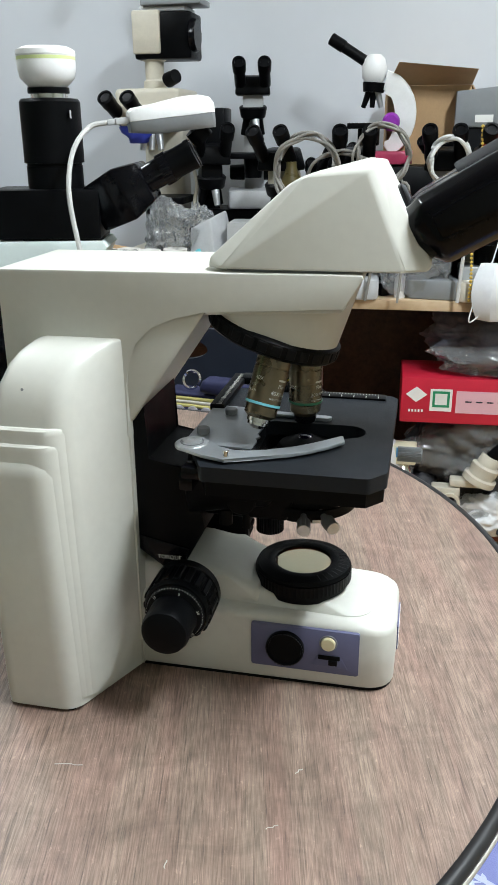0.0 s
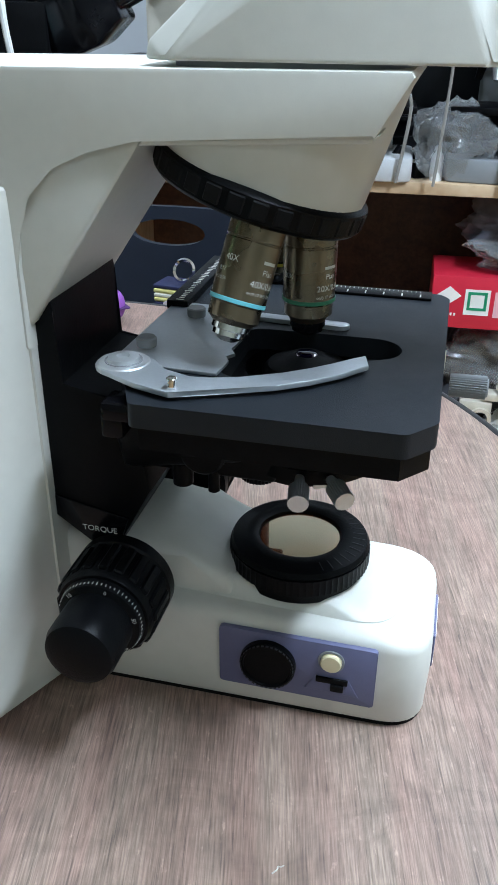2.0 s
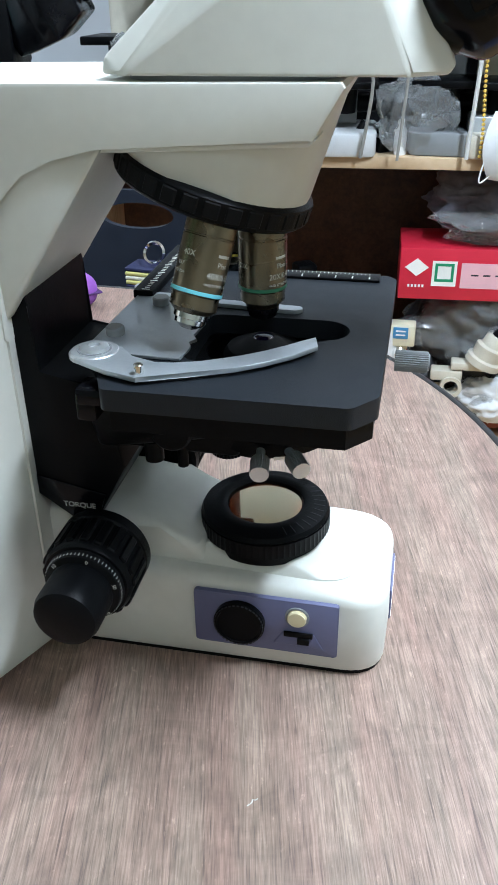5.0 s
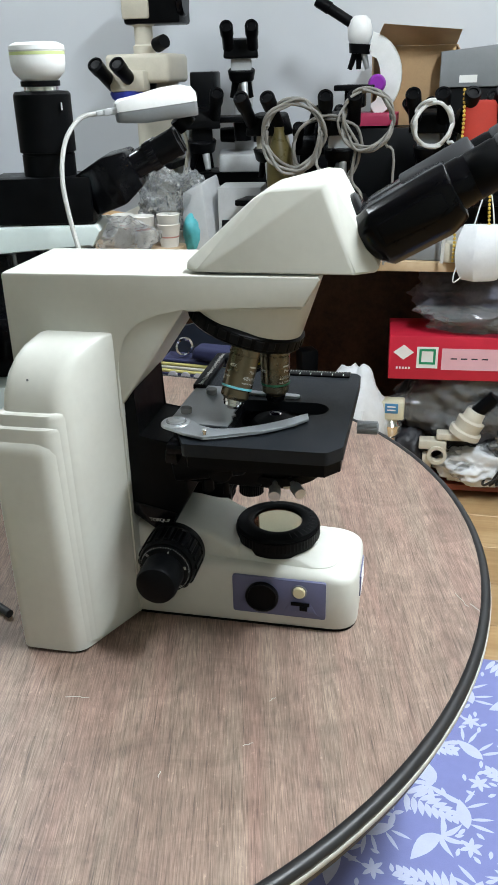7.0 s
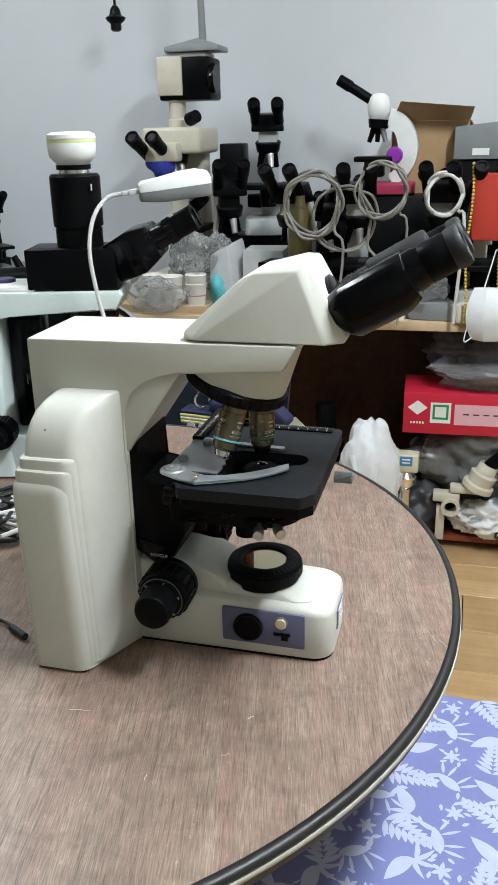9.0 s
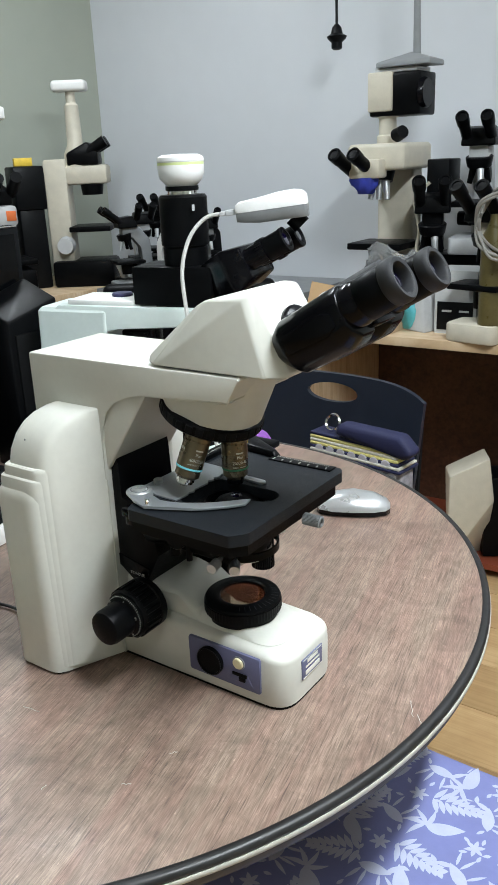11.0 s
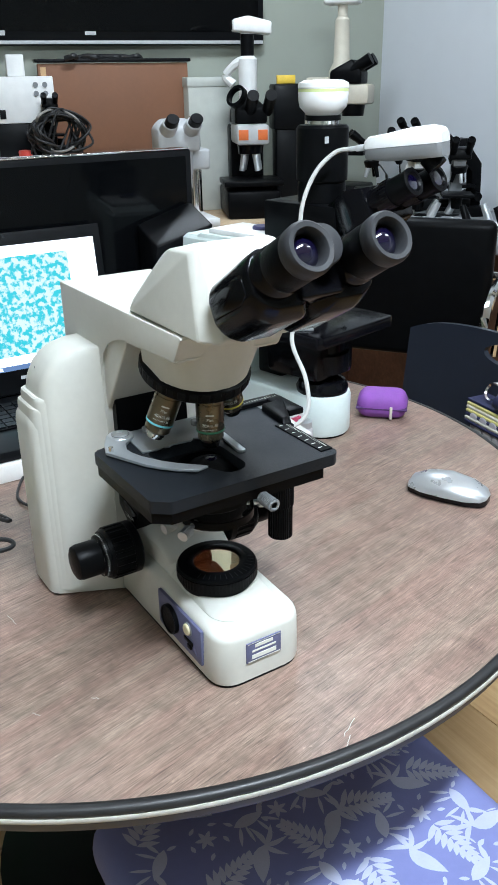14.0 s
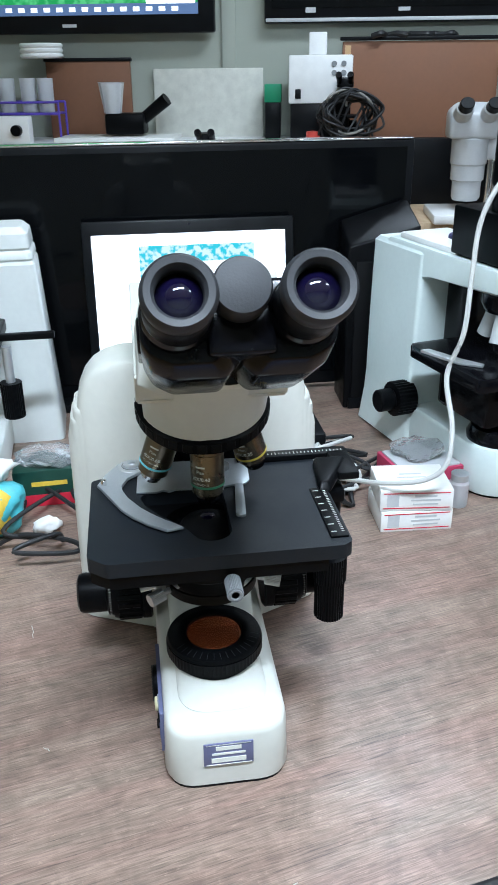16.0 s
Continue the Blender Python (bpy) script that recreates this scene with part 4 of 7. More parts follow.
part("tube_collar", lathe(B(), [(0.031, 0), (0.031, 0.018), (0.028, 0.020), (0, 0.020)], frame_of(ept(YE, -0.154, 0.004), ept(YE, 0, 0.0))[0], 40), BLACKG, scope)
for s in (-1, 1):
    yc = YE + s * 0.037
    q = []
    for ss, y0, y1, u0, u1 in ((-0.1420, 0.001, 0.050, -0.0200, 0.0170), (-0.1280, -0.003, 0.0575, -0.0335, 0.0215), (-0.0720, -0.003, 0.0590, -0.0340, 0.0225), (-0.0560, 0.006, 0.0585, -0.0270, 0.0222)):
        for yy, uu in ((y0, u0 * 0.6), (y0, u1 - 0.004), (y0 + 0.012, u1), (y1 - 0.014, u1), (y1 - 0.004, u1 - 0.006), (y1, u1 * 0.3), (y1, u0 * 0.45), (y1 - 0.006, u0 * 0.8), (y1 - 0.018, u0), (y0 + 0.012, u0)):
            q.append(ept(YE + s * yy, ss, uu))
    tube = part("prism_housing", hull(B(), q, 0.0045, 3), BLACKG, scope, "glossy black binocular prism housing")
    part("eye_tube", lathe(B(), [(0.0207, 0), (0.0207, 0.016), (0.0202, 0.0165), (0.0202, 0.0185), (0.0207, 0.019), (0.0207, 0.030), (0.0198, 0.0315), (0.0198, 0.036), (0.016, 0.036), (0.016, 0)], frame_of(ept(yc, -0.076, 0), ept(yc, 0, 0))[0], 56, True), BLACKG, tube)
    ep = part("eyepiece", lathe(B(), [(0.0196, 0), (0.0199, 0.001), (0.0199, 0.024), (0.0192, 0.0255), (0.0192, 0.029), (0.0150, 0.029), (0.0150, 0)], frame_of(ept(yc, -0.041, 0), ept(yc, 0, 0))[0], 56, True), BLACK, tube, "black wide-field eyepiece")
    part("eyecup", lathe(B(), [(0.0190, -0.0145), (0.0205, -0.0125), (0.0209, -0.005), (0.0203, -0.0015), (0.0186, 0.0005), (0.0150, 0.0), (0.0134, -0.002), (0.0128, -0.009), (0.0128, -0.0145)], frame_of(ept(yc, 0, 0), ept(yc, 0.1, 0))[0], 56, True), EYECUP, ep, "folded grey rubber eyecup")
    part("eye_lens", lathe(B(), [(0.0130, -0.0120), (0.0105, -0.0090), (0.0070, -0.0068), (0.0035, -0.0057), (0, -0.0053)], frame_of(ept(yc, 0, 0), ept(yc, 0.1, 0))[0], 48), LENS, ep, "dark coated eye lens")
    part("side_plate", hull(B(), [ept(YE + s * y, ss, u) for y in (0.0565, 0.0602) for ss, u in ((-0.124, -0.012), (-0.124, 0.006), (-0.078, 0.0075), (-0.066, 0.003), (-0.066, -0.010), (-0.078, -0.015))], 0.0016, 2), BLACKG, tube)
part("hinge_cap", lathe(B(), [(0.0160, -0.095), (0.0172, -0.093), (0.0172, -0.034), (0.0160, -0.0315), (0.006, -0.0300), (0, -0.0300)], frame_of(ept(YE, 0, 0.011), ept(YE, 0.1, 0.011))[0], 40), EYECUP, scope, "round black hinge cap between the eyepieces")
part("hinge_block", hull(B(), [ept(YE + a, ss, u) for a in (-0.02, 0.02) for ss in (-0.10, -0.05) for u in (-0.024, 0.004)], 0.003), BLACKG, scope)


# ---- second microscope on the table ----
s2 = thing("trinocular_microscope", "pale mint microscope with black trinocular head and two white cameras", "microscope", at=pose(-0.380, 0.446, TABLE, 0, 0, 13))


def stadium(x0, x1, w, n=10):
    """An outline with a round front end at x1."""
    return [(x0, -w), (x1 - w, -w)] + arc(x1 - w, 0, w, -90, 90, n)[1:-1] + [(x1 - w, w), (x0, w)]


part("base", prism(B(), stadium(-0.29, 0.05, 0.052, 14), 0.003, 0.078, "z", 0.006), MINT, s2)
part("foot_pad", prism(B(), stadium(-0.28, 0.045, 0.046, 10), 0, 0.0035, "z"), RUBBER, s2)
part("field_lens", lathe(B(), [(0.045, 0.078), (0.046, 0.086), (0.040, 0.098), (0.026, 0.102), (0, 0.100)], n=40), BLACKG, s2)
bm = B()
loft(bm, [[(x, y, z) for x, y in round_poly([(-0.30 + a, -w), (-0.150 - b, -w), (-0.150 - b, w), (-0.30 + a, w)], 0.008, 4)] for z, a, b, w in ((0.004, -0.012, 0.0, 0.062), (0.02, -0.010, 0.002, 0.060), (0.06, -0.003, 0.006, 0.058), (0.10, 0.0, 0.006, 0.057), (0.20, 0.0, 0.004, 0.056), (0.318, 0.004, 0.0, 0.055), (0.325, 0.010, 0.006, 0.050))])
part("column", bm, MINT, s2)
part("arm", prism(B(), [(-0.26, 0.28), (-0.26, 0.324), (-0.25, 0.330), (0.058, 0.330), (0.064, 0.322), (0.050, 0.298), (-0.13, 0.294), (-0.15, 0.282), (-0.19, 0.28)], -0.052, 0.052, "y", 0.004), MINT, s2)
part("arm_cap", bx(B(), (-0.16, 0, 0.333), (0.15, 0.088, 0.012), 0.004), WHITE, s2)
part("cap_disc", lathe(B(), [(0.019, 0), (0.019, 0.004), (0.017, 0.006), (0, 0.006)], Matrix.Translation((-0.15, 0.01, 0.339)), 24), mat("dark_blue_plastic", (0.03, 0.03, 0.09), 0.4), s2)
part("turret", lathe(B(), [(0.046, 0.297), (0.046, 0.280), (0.040, 0.268), (0, 0.266)], n=36), BLACKG, s2)
for k in range(4):
    a = radians(40 + 85 * k)
    d = Vector((0.38 * math.cos(a), 0.38 * math.sin(a), -1))
    p = Vector((0.022 * math.cos(a), 0.022 * math.sin(a), 0.272))
    ob2 = part("objective", cy(B(), p, p + d * 0.044, 0.0125, 0.0105, 20), LGREY, s2, "satin grey objective")
    part("front_cell", cy(B(), p + d * 0.043, p + d * 0.052, 0.008, 0.004, 16), BLACKG, ob2)
part("stage", prism(B(), round_poly([(-0.10, -0.10), (0.075, -0.10), (0.075, 0.10), (-0.10, 0.10)], 0.012, 3), 0.185, 0.204, "z", 0.002), BLACKG, s2)
part("stage_carrier", bx(bx(B(), (-0.12, 0.020, 0.18), (0.06, 0.056, 0.20), 0.006), (-0.03, 0, 0.148), (0.12, 0.10, 0.085), 0.01), BLACKG, s2)
part("condenser", lathe(B(), [(0.034, 0.112), (0.046, 0.118), (0.046, 0.15), (0.038, 0.152), (0.038, 0.186)], n=36), BLACKG, s2)
for s in (-1, 1):
    kk = B()
    knurl(kk, (-0.165, s * 0.050, 0.090), (-0.165, s * 0.082, 0.090), 0.028, 30, 0.0012)
    cy(kk, (-0.165, s * 0.082, 0.090), (-0.165, s * 0.108, 0.090), 0.018, ch=0.002)
    part("focus_knob", kk, BLACK, s2)
part("slide_lever", prism(B(), [(-0.055, -0.108), (0.012, -0.090), (0.035, -0.068), (0.030, -0.062), (0.0, -0.078), (-0.055, -0.094)], 0.2045, 0.2085, "z", 0.0005), STEEL, s2)
# head with camera column
part("head_box", bx(B(), (-0.020, 0, 0.3655), (0.150, 0.092, 0.066), 0.003), BLACK, s2, "black beam-splitter box")
part("head_foot", bx(B(), (0.0, 0, 0.3310), (0.11, 0.08, 0.006), 0.001), BLACKG, s2)
AX = Matrix.Translation((-0.010, 0, -0.012))
cam2 = part("camera_adapter", lathe(B(), [(0.034, 0.396), (0.034, 0.402), (0.0385, 0.403), (0.0385, 0.440), (0.0375, 0.4405), (0.0375, 0.4435), (0.0410, 0.444), (0.0410, 0.522), (0.038, 0.526), (0.024, 0.527), (0.024, 0.532), (0.028, 0.533), (0.028, 0.540), (0, 0.540)], AX, 40), BLACK, s2, "black camera adapter tube")
part("adapter_ring", lathe(B(), [(0.0247, 0.527), (0.0247, 0.5325), (0, 0.5325)], AX, 32), CHROME, cam2)
part("adapter_mark", bx(B(), (0.0225, -0.0265, 0.494), (0.0006, 0.014, 0.010), 0, 1), LGREY, cam2)
wc = part("camera_body", lathe(B(), [(0.024, 0.539), (0.030, 0.545), (0.0365, 0.552), (0.0385, 0.562), (0.0390, 0.572), (0.0385, 0.5735), (0.0385, 0.578), (0.0395, 0.580), (0.0385, 0.586), (0.030, 0.590), (0, 0.591)], AX, 48), WHITE, s2, "round white camera")
part("band", lathe(B(), [(0.0387, 0.5737), (0.0389, 0.5737), (0.0389, 0.5778), (0.0387, 0.5778)], AX, 48, True), mat("lime_band", (0.62, 0.70, 0.32), 0.4), wc)
# binocular tubes
d2 = Vector((math.cos(radians(27)), 0, math.sin(radians(27))))
u2 = Vector((-math.sin(radians(27)), 0, math.cos(radians(27))))
o2 = Vector((0.045, 0, 0.372))
part("binocular_body", hull(B(), [o2 + d2 * s + u2 * u + Vector((0, y, 0)) for s, u, y in [(q, w * v, e * f) for q, v, f in ((0.0, 0.030, 0.038), (0.050, 0.034, 0.056), (0.085, 0.025, 0.054)) for w in (-1.15, 1) for e in (-1, 1)]], 0.004, 2), BLACKG, s2)
for s in (-1, 1):
    yy = Vector((0, s * 0.032, 0))
    q = B()
    cy(q, o2 + d2 * 0.075 + yy, o2 + d2 * 0.120 + yy, 0.0190, n=28)
    knurl(q, o2 + d2 * 0.108 + yy, o2 + d2 * 0.122 + yy, 0.0215, 30, 0.0008)
    t2 = part("eye_tube", q, BLACKG, s2)
    m2 = frame_of(o2 + d2 * 0.122 + yy, o2 + d2 * 0.3 + yy)[0]
    e2 = part("eyepiece", lathe(B(), [(0.0195, 0), (0.0195, 0.028), (0.0205, 0.030), (0.0205, 0.036), (0.0150, 0.037), (0.0115, 0.034), (0, 0.033)], m2, 32), BLACK, t2)
    part("eye_lens", lathe(B(), [(0.0108, 0.0344), (0.006, 0.0354), (0, 0.0358)], m2, 24), LENS, e2)

# usb camera lying on the eye tubes, with its cable
UC = Vector((-0.229, 0.470, 1.240))
usb = thing("eyepiece_camera", "white and grey moulded camera resting on black eyepiece tubes", "camera", at=pose(UC.x, UC.y, UC.z, 0, -6, 28))
upper, lowr = B(), B()
secs = ((-0.056, 0.016, 0.012), (-0.050, 0.020, 0.0165), (-0.020, 0.023, 0.019), (0.015, 0.026, 0.0235), (0.040, 0.027, 0.0240), (0.055, 0.025, 0.020), (0.060, 0.020, 0.014))
loft(upper, [[(x, w * q, 0.0 if k in (0, len(prof) - 1) else h * z) for k, (q, z) in enumerate(prof)] for x, w, h in secs for prof in [[(-1, 0), (-1, 0.45), (-0.86, 0.88), (-0.5, 1.0), (0.5, 1.0), (0.86, 0.88), (1, 0.45), (1, 0)]]])
loft(lowr, [[(x, w * q * 0.985, -0.019 * (0.55 + 0.45 * min(1, (x + 0.075) / 0.05)) * z - 0.0004) for q, z in ((-1, 0), (-0.97, 0.7), (-0.8, 1), (0.8, 1), (0.97, 0.7), (1, 0))] for x, w, h in secs])
ub = part("shell", upper, WHITE, usb, "white upper shell")
part("shell", lowr, GREYP, usb, "grey lower shell")
part("nose", cy(B(), (0.034, 0.004, -0.018), (0.046, 0.004, -0.034), 0.0155, n=24), BLACK, usb)
part("plug", bx(bx(B(), (-0.064, 0, 0.002), (0.020, 0.014, 0.009), 0.0015), (-0.078, 0, 0.002), (0.014, 0.010, 0.0075), 0.002), LGREY, usb, "pale grey cable plug")
um = pose(UC.x, UC.y, UC.z, 0, -6, 28)
c0 = um @ Vector((-0.083, 0, 0.002))
bm = cable(B(), [c0, c0 + Vector((-0.022, -0.014, -0.006)), c0 + Vector((-0.036, -0.040, -0.035)), c0 + Vector((-0.036, -0.064, -0.085)), c0 + Vector((-0.024, -0.074, -0.15)), c0 + Vector((-0.005, -0.085, -0.22)), (-0.310, 0.330, 0.955), (-0.266, 0.325, 0.905), (-0.245, 0.315, 0.862), (-0.248, 0.290, 0.838), (-0.272, 0.245, 0.824), (-0.34, 0.205, 0.800), (-0.42, 0.20, 0.765), (-0.50, 0.19, 0.757), (-0.60, 0.17, 0.757), (-0.64, 0.09, 0.80)], 0.0034)
tagged(fin("usb_cable", bm, CABLE), "pale grey cable looping from the eyepiece camera down to the table", "cable")

# ---- third microscope, at the near left rim ----
s3 = thing("microscope", "white microscope with black mechanical stage beside a laptop", "microscope", at=pose(-0.600, -0.335, TABLE, 0, 0, 2))
bm = B()
loft(bm, [[(x, y, z) for x, y in round_poly([(-0.16 + a, -w), (-0.06 - a, -w), (-0.06 - a, w), (-0.16 + a, w)], 0.012, 4)] for z, a, w in ((0.0, -0.012, 0.138), (0.05, -0.008, 0.135), (0.20, 0.0, 0.126), (0.295, 0.002, 0.121), (0.30, 0.006, 0.118), (0.304, 0.002, 0.119), (0.313, 0.003, 0.118), (0.317, 0.006, 0.115), (0.321, 0.003, 0.116), (0.342, 0.005, 0.114), (0.352, 0.014, 0.104))])
part("column", bm, PALE, s3)
part("base", prism(B(), stadium(-0.12, 0.14, 0.055, 12), 0.002, 0.06, "z", 0.006), PALE, s3)
part("stage", prism(B(), round_poly([(-0.03, -0.09), (0.10, -0.09), (0.10, 0.07), (-0.03, 0.07)], 0.01, 3), 0.205, 0.222, "z", 0.002), BLACK, s3)
part("stage_bracket", hull(B(), [(-0.065, y, z) for y in (-0.04, 0.04) for z in (0.10, 0.24)] + [(0.03, y, z) for y in (-0.035, 0.035) for z in (0.17, 0.204)], 0.003), BLACK, s3)
part("ruler_bar", bx(B(), (0.075, 0.098, 0.222), (0.012, 0.10, 0.010), 0.002), BLACK, s3)
q = cy(B(), (0.065, 0.076, 0.205), (0.065, 0.076, 0.15), 0.007, n=16)
part("drive_shaft", q, STEEL, s3)
q = B()
knurl(q, (0.065, 0.076, 0.150), (0.065, 0.076, 0.095), 0.016, 30, 0.0008)
part("drive_knob", q, BLACK, s3)

# ---- laptop on a carton, screen and speaker behind it ----
tagged(fin("flat_carton", bx(B(), (-0.622, 0.035, 0.7655), (0.27, 0.35, 0.030), 0.002), PAPER), "flat white carton lying under the laptop", "box")
lap = thing("laptop", "open black laptop with a cyan stained-cell picture on screen", "laptop", at=pose(-0.62, 0.035, 0.781, 0, 0, 0))
part("keyboard_base", bx(B(), (0, 0, 0.009), (0.25, 0.366, 0.018), 0.004), DARKG, lap)
kb = part("key_bed", bx(B(), (-0.02, 0, 0.0195), (0.115, 0.32, 0.003), 0.001), BLACK, lap)
for r in range(6):
    for c in range(15):
        ob = part("key", bx(B(), (-0.068 + 0.0188 * r, -0.145 + 0.0207 * c, 0.0225), (0.0158, 0.0175, 0.003), 0.0), DARKG, kb) if (r, c) == (0, 0) else None
        if ob:
            key0 = ob
        else:
            k2 = new("key", key0.data)
            k2.parent = kb
            k2.location = (0.0188 * r, 0.0207 * c, 0)
part("touch_pad", bx(B(), (0.075, 0, 0.0188), (0.06, 0.10, 0.001), 0), BLACKG, lap)
lid_m = pose(-0.125, 0, 0.018, 0, -8, 0)
lid = part("screen_lid", bx(B(), (-0.004, 0, 0.146), (0.010, 0.366, 0.292), 0.004, 2, lid_m), DARKG, lap)
part("display", bx(B(), (0.0016, 0, 0.158), (0.0012, 0.334, 0.222), 0, 1, lid_m), PAGE, lid, "lit white display page")
part("picture", bx(B(), (0.0026, 0.012, 0.160), (0.0008, 0.200, 0.178), 0, 1, lid_m), CELLS, lid, "cyan and white stained-cell picture")
part("taskbar", bx(B(), (0.0026, 0, 0.0500), (0.0008, 0.334, 0.009), 0, 1, lid_m), TASKBAR, lid)
bm = B()
for k in range(9):
    bx(bm, (0.0034, -0.15 + 0.013 * k, 0.0500), (0.0004, 0.006, 0.005), 0, 1, lid_m)
part("taskbar_icons", bm, PAGE, lid)
part("maker_mark", bx(B(), (0.0014, 0.0, 0.030), (0.0008, 0.024, 0.006), 0, 1, lid_m), LGREY, lid)
part("webcam", lathe(B(), [(0.002, 0), (0.002, 0.001), (0, 0.001)], lid_m @ pose(0.0008, 0, 0.284, 0, 90, 0), 10), LENS, lid)

mon = thing("television", "large black flat screen standing behind the laptop", "television", at=pose(-0.83, 0.0, 0))
part("cabinet", bx(B(), (0.0, -0.018, 0.985), (0.035, 0.915, 0.445), 0.006), DARKG, mon)
part("screen_glass", bx(B(), (0.0185, -0.018, 0.992), (0.002, 0.885, 0.405), 0, 1), SCREEN, mon, "glossy dark screen")
part("top_trim", bx(B(), (0.002, -0.018, 1.2085), (0.034, 0.905, 0.003), 0.001), CHROME, mon)
part("stand", prism(B(), round_poly([(-0.10, -0.24), (0.06, -0.24), (0.06, 0.18), (-0.10, 0.18)], 0.04), TABLE, TABLE + 0.014, "z", 0.003), DARKG, mon)
part("stand_post", bx(B(), (-0.03, -0.03, 0.80), (0.04, 0.10, 0.10), 0.006), DARKG, mon)
spk = thing("speaker", "tall black box standing at the television's edge", "speaker")
part("cabinet", hull(B(), [(-0.80, 0.305, TABLE), (-0.80, 0.425, TABLE), (-0.71, 0.300, TABLE), (-0.71, 0.425, TABLE), (-0.80, 0.305, 1.075), (-0.80, 0.425, 1.110), (-0.71, 0.300, 1.045), (-0.71, 0.425, 1.075)], 0.004), BLACK, spk)
part("front_grille", bx(B(), (-0.7085, 0.3625, 0.895), (0.006, 0.100, 0.250), 0.002), RUBBER, spk)
part("foot_rail", bx(B(), (-0.7080, 0.3625, 0.7605), (0.008, 0.108, 0.020), 0.002), DARKG, spk)

# ---- small things on the table ----
mouse = thing("computer_mouse", "silver and black wireless mouse lying on the table", "mouse", at=pose(-0.066, 0.447, TABLE, 0, 0, 26) @ Matrix.Scale(1.12, 4))
sec = [(-0.054, 0.010, 0.012), (-0.050, 0.020, 0.020), (-0.030, 0.028, 0.030), (0.0, 0.030, 0.034), (0.030, 0.028, 0.029), (0.048, 0.021, 0.020), (0.054, 0.010, 0.013)]
part("shell", loft(B(), [[(x, w * math.cos(radians(a)), 0.010 + (h - 0.010) * math.sin(radians(a))) for a in range(0, 181, 15)] for x, w, h in sec]), mat("silver_paint", (0.55, 0.56, 0.57), 0.3, 0.6, vary=0.04), mouse)
part("underside", loft(B(), [[(x, w * q * 0.99, z) for q, z in ((-1, 0.0102), (-0.85, 0.0015), (0.85, 0.0015), (1, 0.0102))] for x, w, h in sec]), BLACKG, mouse)
part("scroll_wheel", cy(B(), (-0.030, -0.003, 0.0225), (-0.030, 0.003, 0.0225), 0.007, n=16), CHROME, mouse)
for s in (-1, 1):
    part("foot", bx(B(), (s * 0.035, 0, 0.001), (0.012, 0.02, 0.002)), RUBBER, mouse)

pouch = thing("zip_pouch", "purple fabric zip pouch standing on the table", "pouch", at=pose(-0.375, 0.585, TABLE, 0, 0, 45))
part("body", bx(B(), (0, 0, 0.024), (0.092, 0.070, 0.048), 0.021, 5), PURPLE, pouch)
part("zip", bx(B(), (0, 0, 0.022), (0.0935, 0.0715, 0.003), 0.0014), mat("dark_purple_zip", (0.06, 0.02, 0.10), 0.6), pouch)
part("zip_pull", bx(B(), (0.018, -0.036, 0.016), (0.005, 0.003, 0.024), 0.001), IVORY, pouch)

for k in range(2):
    bxs = thing("slide_box", "small white carton of slides with grey printing", "box", "slide boxes", pose(-0.307, 0.292, TABLE + 0.031 * k, 0, 0, -3 - 3 * k))
    part("carton", bx(B(), (0, 0, 0.0152), (0.078, 0.098, 0.0304), 0.0012), PAPER, bxs)
    bm = B()
    for r, (w, h) in enumerate(((0.030, 0.003), (0.04, 0.0025), (0.034, 0.0025))):
        bx(bm, (0.0393, 0.012, 0.022 - 0.006 * r), (0.0004, w, h))
        if k:
            bx(bm, (-0.01 + 0.010 * r, 0.0, 0.0306), (h, w, 0.0004))
    bx(bm, (0.0393, -0.032, 0.016), (0.0004, 0.016, 0.018))
    part("print", bm, LGREY, bxs)
    part("red_line", bx(bx(B(), (0.0394, 0.0, 0.0265), (0.0004, 0.09, 0.0012)), (0.0394, 0.0, 0.0045), (0.0004, 0.09, 0.0012)), REDC, bxs)

pbx = thing("open_carton", "crimson open carton with clear wrapping", "box", at=pose(-0.405, 0.34, TABLE, 0, 0, 10))
part("tray", bx(B(), (0, 0, 0.020), (0.085, 0.10, 0.040), 0.001), mat("crimson_card", (0.45, 0.04, 0.10), 0.5), pbx)
part("lining", bx(B(), (0, 0, 0.041), (0.076, 0.09, 0.003), 0.001), LGREY, pbx)
part("wrapping", crumple(B(), (-0.01, 0, 0.052), (0.034, 0.042, 0.012), 3, 0.4, 3), CLEAR, pbx)
jar = thing("small_jar", "small clear jar with a metal lid beside the cartons", "jar", at=pose(-0.33, 0.372, TABLE))
part("glass", lathe(B(), [(0.013, 0), (0.014, 0.003), (0.014, 0.036), (0.011, 0.040)], n=24), FROST, jar)
part("lid", lathe(B(), [(0.0125, 0.040), (0.0125, 0.050), (0.011, 0.051), (0, 0.051)], n=24), STEEL, jar)

tea = thing("carton", "dark green and red printed carton on the table", "box", at=pose(-0.445, -0.205, TABLE, 0, 0, 3))
part("body", bx(B(), (0, 0, 0.028), (0.05, 0.10, 0.056), 0.001), mat("dark_green_card", (0.012, 0.05, 0.035), 0.4), tea)
part("band", bx(B(), (0.0006, 0, 0.010), (0.0504, 0.1004, 0.018)), REDC, tea)
part("label_bar", bx(B(), (0.0256, 0.0, 0.036), (0.0006, 0.05, 0.007)), YPACK, tea)
part("film", crumple(B(), (0.0, 0.0, 0.068), (0.026, 0.05, 0.016), 8, 0.35, 3), CLEAR, tea)
snk = thing("snack_packet", "open teal packet with yellow printing", "packet", at=pose(-0.36, -0.30, TABLE, 0, 0, 20))
part("packet", crumple(B(), (0, 0, 0.034), (0.055, 0.075, 0.040), 4, 0.22, 4), TEALB, snk)
